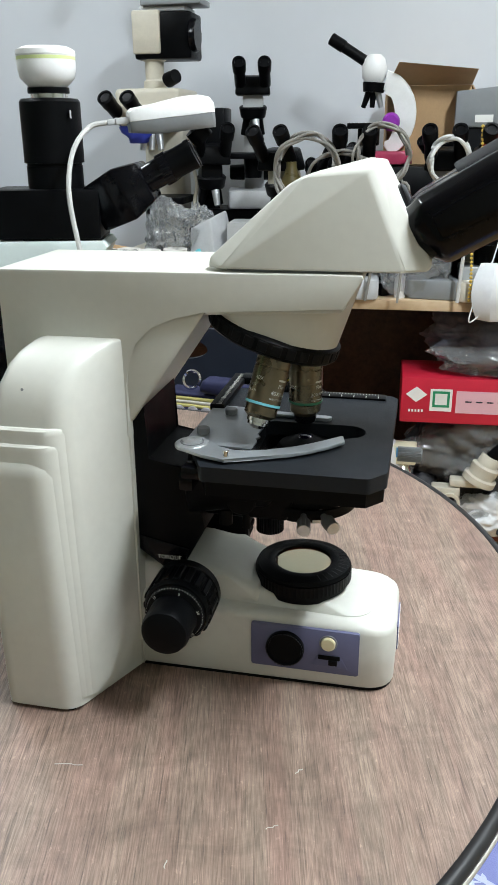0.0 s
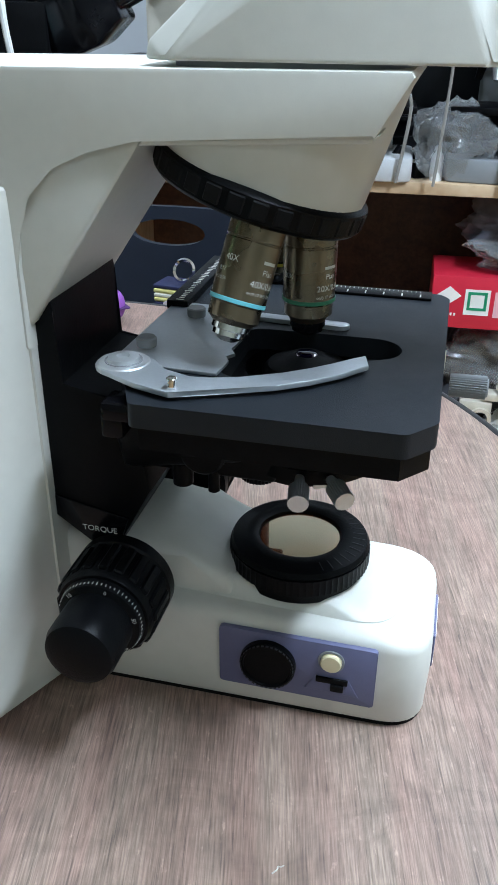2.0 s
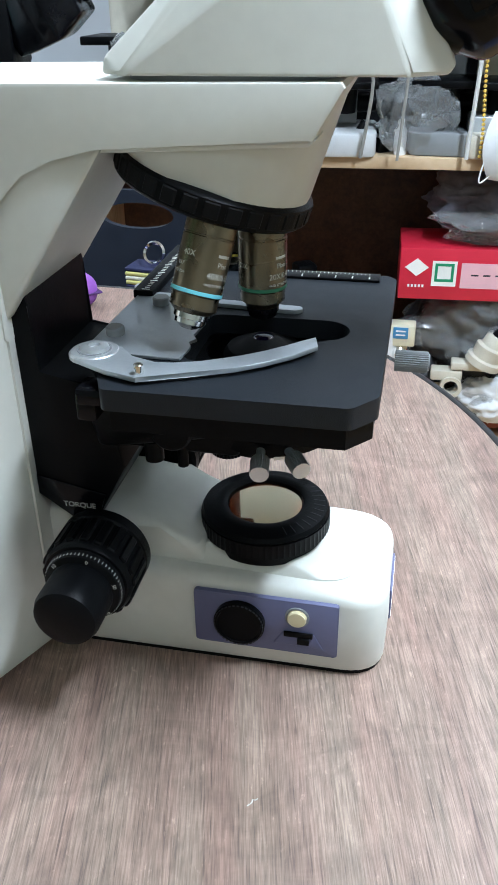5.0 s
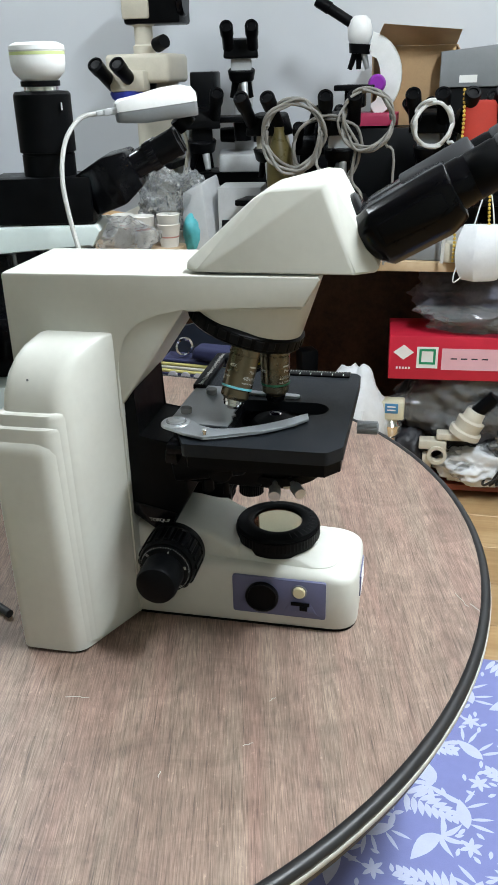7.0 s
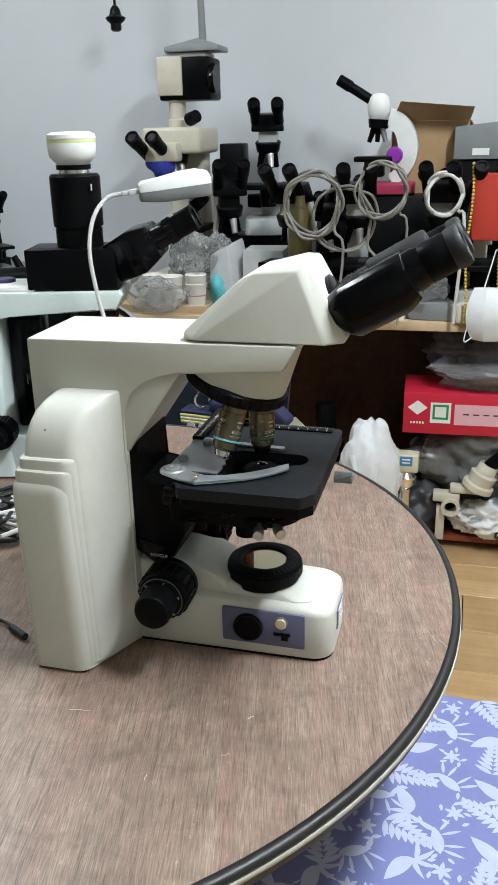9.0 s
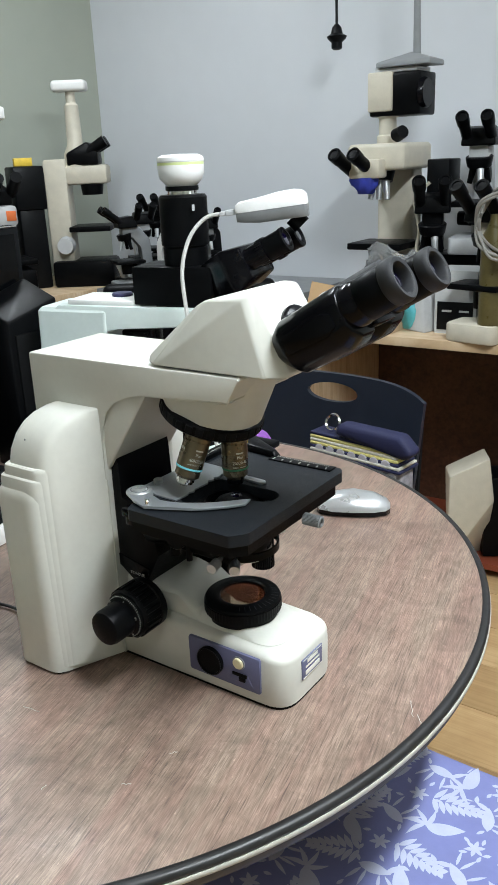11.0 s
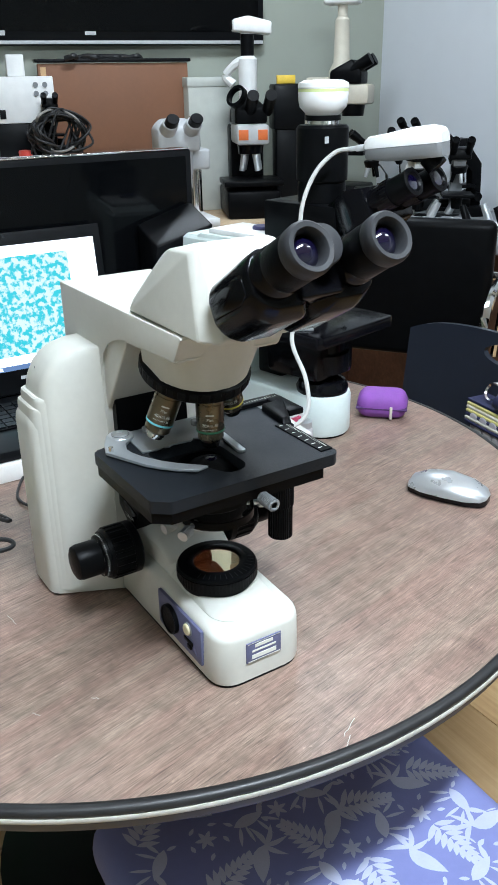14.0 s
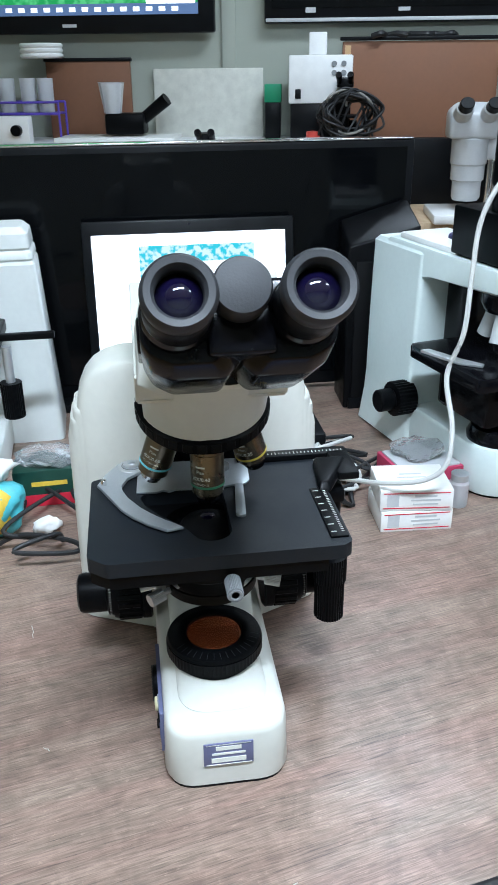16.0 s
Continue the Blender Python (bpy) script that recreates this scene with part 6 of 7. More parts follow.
part("body", bx(B(), (0, 0, 0.11), (0.24, 0.16, 0.22), 0.003), CARD, ctn)
part("flap", hull(B(), [(-0.12, -0.08, 0.22), (0.12, -0.08, 0.22), (-0.10, -0.20, 0.275), (0.12, -0.19, 0.255), (-0.12, -0.08, 0.224), (0.12, -0.08, 0.224)]), CARD, ctn)
part("flap", hull(B(), [(0.12, -0.08, 0.22), (0.12, 0.08, 0.22), (0.20, -0.08, 0.10), (0.20, 0.08, 0.11), (0.124, -0.08, 0.22), (0.124, 0.08, 0.22)]), CARD, ctn)
tagged(fin("equipment_stand", bx(B(), (0.39, 2.03, BZ + 0.222), (0.36, 0.24, 0.444), 0.005), DARKG), "stack of dark cases on the bench", "case")
cse = thing("grey_case", "long grey instrument case with a slanting lid", "case", at=pose(0.40, 2.0, BZ + 0.445, 0, 0, 0))
part("case", prism(B(), [(-0.22, 0.0), (0.30, 0.0), (0.30, 0.145), (-0.22, 0.095)], -0.10, 0.10, "y", 0.004), GREYP, cse)
part("label", bx(B(), (-0.14, -0.102, 0.022), (0.05, 0.002, 0.020)), PAPER, cse)

for x, y, tn, sz in ((-0.20, 1.95, -60, 1.1), (0.20, 1.93, -120, 1.15), (-0.545, 1.90, -70, 1.25), (0.36, 1.80, -90, 1.2), (-0.19, 1.80, -80, 1.0)):
    bench_scope(x, y, BZ, tn, "black microscope half hidden in the crowded bench", BLACK, BLACK, sz, 38, group="hidden microscopes")
# row of old binocular microscopes with coiled cables
row = ((-0.275, 1.70, -100, IVORY, "dusty"), (-0.085, 1.70, -85, LGREY, "grey"), (0.165, 1.74, -95, GREYP, "dark"), (0.275, 1.72, -80, IVORY, "old"))
for x, y, tn, body, adj in row:
    bench_scope(x, y, BZ, tn, adj + " binocular microscope standing in a crowded row", body, BLACK, 1.22, 40, group="row of old microscopes", head=BLACK)
coil("coiled_cable", "thick dull grey cable coiled over an old microscope", CABLE2, (-0.196, 1.57, 1.125), 0.080, 6, 1, 0.0042)
coil("coiled_cable", "dull grey cable loop hanging in front of microscopes", CABLE2, (-0.106, 1.59, 1.085), 0.085, 2, 2, 0.0042)
coil("coiled_cable", "thin dull cable coiled over an old microscope", CABLE2, (-0.002, 1.57, 1.162), 0.066, 6, 3, 0.0036)
coil("coiled_cable", "white cable looped round a microscope", CABLE, (0.17, 1.60, 1.15), 0.050, 3, 4, 0.005)
tagged(fin("equipment_stand", bx(B(), (-0.06, 1.86, BZ + 0.07), (0.56, 0.10, 0.14), 0.006), DARKG), "black instrument tray behind the old microscopes", "case")
am = thing("amber_bottle", "amber glass bottle between the microscopes", "bottle", at=pose(-0.245, 1.615, BZ))
part("bottle", lathe(B(), [(0.035, 0), (0.036, 0.20), (0.034, 0.30), (0.014, 0.345), (0.014, 0.36), (0, 0.36)], n=24), AMBER, am)
rc = thing("beaded_pouch", "red cloth pouch edged with yellow beads hanging on a microscope", "pouch", at=pose(0.287, 1.585, BZ))
part("cloth", hull(B(), [(x, y, z) for x in (-0.040, 0.040) for y in (-0.010, 0.012) for z in (0.24, 0.42)] + [(-0.046, 0, 0.33), (0.046, 0, 0.29)], 0.006), REDF, rc)
for s in (-1, 1):
    bm = B()
    for k in range(44):
        bmesh.ops.create_icosphere(bm, subdivisions=1, radius=0.0048, matrix=Matrix.Translation((s * 0.045 + 0.004 * math.sin(k * 0.2), -0.012, 0.445 - 0.0101 * k)))
    part("bead_string", bm, GOLD, rc)["kind"] = "stuff"
msk = thing("face_mask", "white folded face mask hanging by its loop", "mask", at=pose(0.318, 1.575, 0))
bm = B()
pr = []
for k in range(9):
    t = k / 8
    w = 0.060 * (0.55 + 0.6 * math.sin(math.pi * (0.15 + 0.7 * t)))
    y = -0.018 * math.sin(math.pi * t) - 0.004 * (k % 2)
    pr.append([(-w, y, 0.745 + 0.15 * t), (-w * 0.3, y - 0.026, 0.745 + 0.15 * t), (w * 0.6, y - 0.018, 0.745 + 0.15 * t), (w, y, 0.745 + 0.15 * t), (w * 0.6, y + 0.008, 0.745 + 0.15 * t), (-w * 0.3, y + 0.008, 0.745 + 0.15 * t)])
loft(bm, pr)
part("cloth", bm, BAGW, msk)
part("ear_loop", cable(B(), [(-0.045, -0.01, 0.755), (-0.068, -0.012, 0.74), (-0.06, -0.012, 0.79), (-0.03, -0.01, 0.87), (-0.01, 0.0, 0.95), (0.004, 0.01, 1.0), (0.02, 0.0, 0.95), (0.03, -0.006, 0.885)], 0.002), BAGW, msk)

# cups and clear bag at the bench's end
tray = thing("wooden_tray", "shallow pale wooden tray on the bench", "tray", at=pose(-0.70, 1.66, BZ))
part("tray_base", bx(B(), (0, 0, 0.012), (0.30, 0.10, 0.024), 0.002), BENCHWOOD, tray)
part("tray_rim", bx(B(), (0, 0.055, 0.03), (0.30, 0.012, 0.06), 0.002), IVORY, tray)
for k, (cx, cyy, cz, tl, tw) in enumerate(((-0.735, 1.655, 0.024, 0, 0), (-0.665, 1.635, 0.024, 0, 0), (-0.590, 1.650, 0.0, 0, 0), (-0.590, 1.650, 0.028, 0, 0), (-0.80, 1.66, 0.06, 70, 30))):
    cp = thing("paper_cup", "white paper cup in crinkled wrapping" if k < 4 else "white paper cup lying on its side", "cup", "paper cups", pose(cx, cyy, BZ + cz, tl, 0, tw))
    part("cup", lathe(B(), [(0.0, 0.002), (0.024, 0.0), (0.034, 0.088), (0.0355, 0.090), (0.0335, 0.092), (0.0325, 0.088), (0.023, 0.004), (0, 0.004)], n=28), CUP, cp)
    part("print_band", lathe(B(), [(0.0303, 0.052), (0.0308, 0.0521), (0.0312, 0.0559), (0.0307, 0.056)], n=28, loop=True), mat("faded_print", (0.5, 0.25, 0.22), 0.6), cp)
tagged(fin("clear_bag", crumple(B(), (-0.60, 1.75, BZ + 0.115), (0.115, 0.07, 0.135), 3, 0.45, 5), CLEAR), "crinkled clear plastic bag on the bench", "bag")
tagged(fin("clear_bag", crumple(B(), (-0.70, 1.585, BZ + 0.06), (0.10, 0.03, 0.065), 7, 0.35, 4), CLEAR), "clear film wrapped round paper cups", "bag")
tagged(fin("clear_bag", crumple(B(), (0.09, 1.66, BZ + 0.09), (0.10, 0.05, 0.10), 12, 0.4, 4), CLEAR), "clear plastic bag between the microscopes", "bag")
tagged(fin("blue_packet", crumple(B(), (-0.525, 1.70, BZ + 0.05), (0.035, 0.03, 0.06), 2, 0.3, 3), TEALB), "teal packet behind the paper cups", "packet")
tagged(fin("cardboard_sheet", bx(B(), (0, 0, 0), (0.14, 0.01, 0.11), 0.001, 1, pose(-0.83, 1.72, BZ + 0.066, -14, 12, 25)), CARD), "leaning piece of brown cardboard", "cardboard")
adp = thing("power_adapter", "small white adapter box with dark printing", "adapter", at=pose(0.175, 1.655, BZ, 0, 0, 6))
part("case", bx(B(), (0, 0, 0.021), (0.085, 0.06, 0.034), 0.004), WHITE, adp)
part("foot", bx(B(), (0, 0, 0.003), (0.075, 0.052, 0.006)), DARKG, adp)
part("print_bar", bx(B(), (0.005, -0.0304, 0.024), (0.045, 0.001, 0.012)), LGREY, adp)
adp2 = thing("instrument_box", "grey instrument box with a metal face", "box", at=pose(0.265, 1.68, BZ, 0, 0, 2))
part("case", bx(B(), (0, 0, 0.045), (0.10, 0.09, 0.09), 0.003), STEEL, adp2)
part("knob", cy(B(), (-0.02, -0.045, 0.04), (-0.02, -0.055, 0.04), 0.012, n=16), BLACK, adp2)
sy = thing("white_bottle", "slim white plastic bottle on the bench", "bottle", at=pose(0.06, 1.64, BZ))
part("bottle", lathe(B(), [(0.014, 0), (0.015, 0.003), (0.015, 0.055), (0.008, 0.065), (0.007, 0.08), (0, 0.081)], n=20), WHITE, sy)
for k, (x, y) in enumerate(((-0.05, 1.66), (0.02, 1.68), (0.10, 1.70), (-0.20, 1.66), (0.36, 1.68))):
    sn = thing("instrument_part", "black instrument part lying on the bench", "part", "loose parts", pose(x, y, BZ, 0, 0, 40 * k))
    part("block", bx(B(), (0, 0, 0.018), (0.06, 0.04, 0.036), 0.005), DARKG, sn)
    part("stub", cy(B(), (0.0, 0, 0.034), (0.02, 0.01, 0.07), 0.012, 0.010, 16), BLACK, sn)
    part("ring", lathe(B(), [(0.012, 0.036), (0.015, 0.036), (0.015, 0.040), (0.012, 0.040)], Matrix.Translation((-0.018, 0, 0)), 20, True), STEEL, sn)

# ---- under the bench ----
SH = 0.05
red = thing("red_carton", "long red carton with a pink label and white emblem", "box", at=pose(0.307, 1.735, 0.426, 0, 0, 3))
part("carton", bx(B(), (0, 0, 0.067), (0.46, 0.20, 0.134), 0.002), REDC, red)
part("label", bx(B(), (0.045, -0.1008, 0.066), (0.24, 0.0012, 0.066)), PINK, red, "pink label with dark printing")
part("emblem_panel", bx(B(), (-0.117, -0.1016, 0.070), (0.062, 0.0012, 0.066)), PAPER, red)
gsq = part("green_square", plate_hole(B(), [(-0.024, -0.024), (0.024, -0.024), (0.024, 0.024), (-0.024, 0.024)], [(-0.017, -0.017), (0.017, -0.017), (0.017, 0.017), (-0.017, 0.017)], 0, 0.001), GREENP, red)
gsq.matrix_local = pose(-0.117, -0.1024, 0.073, 90, 0, 0)
part("diamond_mark", prism(B(), [(-0.217, 0.085), (-0.187, 0.062), (-0.157, 0.085), (-0.187, 0.108)], -0.1022, -0.1002, "y"), PAPER, red, "white diamond emblem")
bm = B()
for k in range(5):
    bx(bm, (-0.205 + 0.009 * k, -0.1012, 0.036), (0.005, 0.001, 0.007))
part("print_bars", bm, PAPER, red)
num = lettering("12", 0.026)
num.transform(pose(0.128, -0.1030, 0.064, 90, 0, 0))
part("number", num, DARKINK, red)
part("number_disc", lathe(B(), [(0.019, 0), (0.019, 0.0006), (0, 0.0006)], frame_of((0.128, -0.1014, 0.064), (0.128, -0.2, 0.064))[0], 24), PAPER, red)
part("orange_dot", lathe(B(), [(0.008, 0), (0.008, 0.0012), (0, 0.0012)], frame_of((0.165, -0.1005, 0.014), (0.165, -0.2, 0.014))[0], 14), ORANGE, red)
bm = B()
for k in range(4):
    bx(bm, (-0.04 + 0.03 * k, -0.1018, 0.068), (0.018, 0.0008, 0.004))
part("print_bars", bm, DARKINK, red)
for k, (c, s, sd, m_) in enumerate((((0.34, 1.78, 0.305), (0.24, 0.14, 0.150), 5, CLEAR), ((0.30, 1.80, 0.26), (0.20, 0.12, 0.165), 15, DARKJUNK), ((0.42, 1.735, 0.12), (0.15, 0.09, 0.085), 8, CLEAR), ((0.37, 1.70, 0.115), (0.115, 0.06, 0.070), 9, BAGW), ((0.52, 1.72, 0.20), (0.12, 0.08, 0.10), 19, CLEAR))):
    tagged(fin("plastic_bag", crumple(B(), c, s, sd, 0.35, 5), m_), "crinkled clear plastic bag under the bench" if m_ is CLEAR else ("dark bundle of sundries under the bench" if m_ is DARKJUNK else "white bundle inside a clear bag"), "bag", "bags under the bench")
tagged(fin("bundle_stand", bx(B(), (0.36, 1.86, 0.24), (0.40, 0.12, 0.38), 0.01), DARKG), "dark case standing under the red carton", "case")
tagged(fin("crumpled_cloth", crumple(B(), (0.33, 1.76, 0.655), (0.20, 0.12, 0.095), 21, 0.3, 5), mat("grey_violet_cloth", (0.10, 0.10, 0.13), 0.7, vary=0.5, scale=8, bump=0.4, bump_scale=60)), "grey and violet cloth bundle lying on the red carton", "cloth")
tagged(fin("clear_bag", crumple(B(), (0.36, 1.70, 0.61), (0.20, 0.09, 0.055), 31, 0.4, 4), CLEAR), "clear bag spread over the red carton", "bag")
wb = thing("carrier_bag", "white knotted plastic carrier bag full of things", "bag", at=pose(-0.02, 1.66, SH))
part("bag", crumple(B(), (0, 0, 0.185), (0.110, 0.085, 0.225), 14, 0.17, 5), BAGW, wb)
part("handle", cable(B(), [(-0.05, -0.075, 0.30), (-0.02, -0.095, 0.20), (0.02, -0.09, 0.19), (0.03, -0.07, 0.28)], 0.010), BAGW, wb)
tm = thing("lamp_timer", "ivory timer box with a blue dial on a steel stem", "timer", at=pose(0.098, 1.66, SH))
part("box", bx(B(), (0, 0, 0.265), (0.078, 0.055, 0.060), 0.006), mat("cream_plastic", (0.66, 0.62, 0.46), 0.45), tm)
part("dial", bx(B(), (0, -0.0285, 0.275), (0.040, 0.003, 0.032), 0.001), mat("blue_dial", (0.06, 0.22, 0.42), 0.4), tm)
part("dial_bars", bx(bx(B(), (0, -0.0304, 0.281), (0.026, 0.001, 0.004)), (0, -0.0304, 0.270), (0.026, 0.001, 0.004)), PAPER, tm)
part("stem", lathe(B(), [(0.05, 0), (0.05, 0.02), (0.02, 0.03), (0.018, 0.17), (0.032, 0.19), (0.034, 0.215), (0.02, 0.235)], n=24), CHROME, tm)
tagged(fin("dark_bag", crumple(B(), (0.15, 1.74, 0.13), (0.09, 0.09, 0.10), 41, 0.35, 4), DARKJUNK), "dark bundle of sundries under the bench", "bundle")
bg = thing("microscope_stand", "ivory microscope limb with a black eyepiece tube", "microscope part", at=pose(0.25, 1.66, SH))
part("post", bx(B(), (-0.035, 0, 0.06), (0.028, 0.03, 0.12), 0.004), IVORY, bg)
part("ring", lathe(B(), [(0.020, -0.012), (0.030, -0.012), (0.030, 0.012), (0.020, 0.012)], pose(-0.005, -0.02, 0.125, 90, 0, 0), 28, True), IVORY, bg)
part("arm", bx(bx(B(), (-0.02, 0, 0.155), (0.085, 0.045, 0.030), 0.005), (0.05, 0, 0.185), (0.12, 0.045, 0.022), 0.005), IVORY, bg)
part("head", lathe(B(), [(0.050, 0), (0.050, 0.018), (0.040, 0.022), (0.043, 0.055), (0.032, 0.060), (0.030, 0.085), (0.026, 0.09)], pose(0.072, 0, 0.19, 0, 22, 0), 28), IVORY, bg)
part("eye_tube", cy(B(), (0.10, 0, 0.26), (0.155, -0.01, 0.325), 0.022, 0.020, 20), BLACK, bg)
for k in range(6):
    rr = random.Random(60 + k)
    pts = [(0.50 + rr.uniform(-0.10, 0.10), 1.66 + rr.uniform(-0.03, 0.05), 0.06 + rr.uniform(0, 0.22)) for _ in range(8)]
    pts[0] = (pts[0][0], pts[0][1], SH + 0.004)
    tagged(fin("power_cable", cable(B(), pts, 0.004), BCABLE), "black cable tangled under the bench", "cable", "cables under the bench")
dk = thing("microscope_stand", "dark microscope parts stored under the bench", "microscope part", at=pose(-0.22, 1.80, SH, 0, 0, 30))
part("body", bx(bx(B(), (0, 0, 0.14), (0.16, 0.12, 0.28), 0.01), (0.02, -0.03, 0.34), (0.06, 0.06, 0.14), 0.01), BLACK, dk)
part("knob", cy(B(), (0.05, -0.06, 0.2), (0.05, -0.10, 0.2), 0.03, n=20), BLACKG, dk)
part("wedge", hull(B(), [(-0.20, -0.10, 0.30), (-0.08, -0.10, 0.36), (-0.20, 0.0, 0.30), (-0.08, 0.0, 0.36), (-0.06, -0.10, 0.22), (-0.06, 0.0, 0.22), (-0.20, -0.1, 0.0), (-0.06, 0.0, 0.0)], 0.004), IVORY, dk)

# ---- counter along the left wall ----
CZ = 0.86


def lpos(y, off):
    """A point off metres in front of the left wall."""
    return left_x(y) + off


counter = thing("counter", "pale counter along the greenish wall holding many microscopes", "counter", at=pose(0, 0, 0))
part("worktop", prism(B(), [(lpos(-1.6, 0.005), -1.6), (lpos(1.98, 0.005), 1.98), (lpos(1.98, 0.55), 1.86), (lpos(-1.6, 0.55), -1.72)], CZ - 0.03, CZ, "z", 0.002), BENCHWOOD, counter)
part("front_panel", prism(B(), [(lpos(-1.6, 0.46), -1.7), (lpos(1.9, 0.46), 1.8), (lpos(1.9, 0.48), 1.8), (lpos(-1.6, 0.48), -1.7)], 0, CZ - 0.03, "z"), DARKWOOD, counter)
shelf = thing("raised_shelf", "white raised shelf unit standing on the counter", "shelf", at=pose(0, 0, 0))
part("board", prism(B(), [(lpos(-1.2, 0.02), -1.2), (lpos(0.80, 0.02), 0.80), (lpos(0.80, 0.36), 0.73), (lpos(-1.2, 0.36), -1.27)], 1.062, 1.088, "z", 0.002), WHITE, shelf)
for y in (-1.15, -0.3, 0.64):
    part("upright", prism(B(), [(lpos(y, 0.03), y), (lpos(y, 0.34), y - 0.06), (lpos(y, 0.34), y - 0.04), (lpos(y, 0.03), y + 0.02)], CZ, 1.062, "z"), WHITE, shelf)


def on_wall(y, off, z):
    """A frame whose x points from the left wall into the room and y along the wall."""
    a = math.degrees(math.atan2(1, 0.2125)) - 90
    return pose(lpos(y, off), y, z, 0, 0, a)


tv = thing("wall_television", "large dark television on the greenish wall", "television", "wall televisions", on_wall(1.02, 0.075, 1.80))
part("cabinet", bx(B(), (0, 0, 0), (0.05, 1.16, 0.68), 0.008), DARKG, tv)
part("screen_glass", bx(B(), (0.0265, 0, 0.012), (0.002, 1.11, 0.61)), SCREEN, tv)
part("bottom_trim", bx(B(), (0.024, 0, -0.330), (0.006, 1.15, 0.012), 0.002), LGREY, tv)
part("maker_mark", bx(B(), (0.0275, -0.10, -0.300), (0.001, 0.04, 0.012)), LGREY, tv)
part("sticker", bx(B(), (0.0275, -0.42, -0.300), (0.001, 0.035, 0.016)), LGREY, tv)
part("wall_mount", bx(B(), (-0.05, 0, 0), (0.05, 0.30, 0.30)), DARKG, tv)
tv2 = thing("wall_television", "wall television lit with a green picture and taskbar", "television", "wall televisions", on_wall(-0.22, 0.10, 1.745))
part("cabinet", bx(B(), (0, 0, 0), (0.05, 1.02, 0.62), 0.008), DARKG, tv2)
part("picture", bx(B(), (0.0262, -0.02, 0.03), (0.002, 0.95, 0.50)), CELLSG, tv2, "lit green picture")
part("side_pane", bx(B(), (0.0280, 0.36, 0.03), (0.002, 0.17, 0.50)), PAGE, tv2)
task = part("taskbar", bx(B(), (0.0275, -0.02, -0.235), (0.002, 0.95, 0.035)), TASKBAR, tv2)
for k in range(16):
    part("taskbar_icon", bx(B(), (0.0290, -0.30 + 0.045 * k, -0.235), (0.001, 0.022, 0.014)), PAGE, task)
part("maker_mark", bx(B(), (0.0262, 0.0, -0.285), (0.001, 0.05, 0.010)), LGREY, tv2)
part("wall_mount", bx(B(), (-0.06, 0, 0), (0.07, 0.30, 0.30)), DARKG, tv2)
for y, z0, z1 in ((0.36, 1.25, 2.2), (-0.02, 1.1, 1.50)):
    tagged(fin("wall_cable", cable(B(), [(lpos(y, 0.02), y, z1), (lpos(y + 0.01, 0.025), y + 0.01, (z0 + z1) / 2), (lpos(y + 0.06, 0.03), y + 0.06, z0)], 0.006), BCABLE), "black cable hanging down the wall", "cable")
tagged(fin("wall_duct", bx(B(), (0, 0, 0), (0.05, 0.05, 2.0), 0.004, 2, on_wall(0.335, 0.03, 1.4)), WALLG), "painted cable duct on the wall", "duct")

bb = thing("brown_panel", "large brown hardboard panel with dark top edge leaning on the wall", "panel", at=on_wall(0.985, 0.12, 1.088))
part("board", bx(B(), (0, 0, 0.155), (0.03, 0.56, 0.315), 0.004), BROWNB, bb)
part("top_edge", bx(B(), (0, 0, 0.321), (0.05, 0.58, 0.012), 0.003), DARKG, bb)
part("spiral", bx(B(), (0.016, -0.262, 0.155), (0.004, 0.02, 0.29)), CARD, bb)
tagged(fin("panel_stand", bx(B(), (0, 0, 0), (0.10, 0.54, 0.228), 0.004, 2, on_wall(1.015, 0.12, CZ + 0.114)), DARKG), "dark case carrying the brown panel", "case")
tagged(fin("loose_cable", cable(B(), [(lpos(0.95, 0.12) + 0.02 * math.sin(k * 2.1), 0.80 + 0.028 * k, 1.415 + 0.008 * abs(math.sin(k * 1.7))) for k in range(12)], 0.010), BCABLE), "black cables lying on top of the brown panel", "cable")
bl2 = thing("brown_panel", "smaller brown board leaning against the wall on the shelf", "panel", at=on_wall(-0.175, 0.06, 1.088))
part("board", bx(B(), (0, 0, 0.13), (0.02, 0.31, 0.26), 0.003), BROWNB, bl2)
part("top_edge", bx(B(), (0, 0, 0.265), (0.03, 0.32, 0.012), 0.002), DARKG, bl2)
wbd = thing("white_board", "plain off-white board leaning on the wall", "board", at=on_wall(0.255, 0.05, 1.088))
part("board", bx(B(), (0, 0, 0.115), (0.02, 0.40, 0.235), 0.003), mat("off_white_board", (0.60, 0.60, 0.54), 0.6), wbd)
pbx2 = thing("pale_box", "pale grey cardboard box standing behind the microscopes", "box", at=on_wall(1.317, 0.14, CZ))
part("case", bx(B(), (0, 0, 0.243), (0.12, 0.17, 0.485), 0.004), mat("pale_grey_card", (0.50, 0.52, 0.48), 0.7, vary=0.06), pbx2)
part("lid", bx(B(), (0, 0, 0.471), (0.126, 0.176, 0.034), 0.003), mat("pale_grey_lid", (0.54, 0.56, 0.52), 0.7, vary=0.06), pbx2)
gb = thing("green_bin", "small green-topped black bin beside the board", "bin", at=on_wall(0.475, 0.12, 1.088))
part("bin", bx(B(), (0, 0, 0.06), (0.08, 0.055, 0.12), 0.004), DARKG, gb)
part("lid", bx(B(), (0, 0, 0.15), (0.08, 0.06, 0.06), 0.004), GREENP, gb)
ctl = thing("control_box", "white lamp control box with four small holes", "control box", at=on_wall(0.620, 0.20, 1.088))
part("pedestal", bx(B(), (0, 0, 0.06), (0.12, 0.20, 0.12), 0.004), DARKG, ctl)
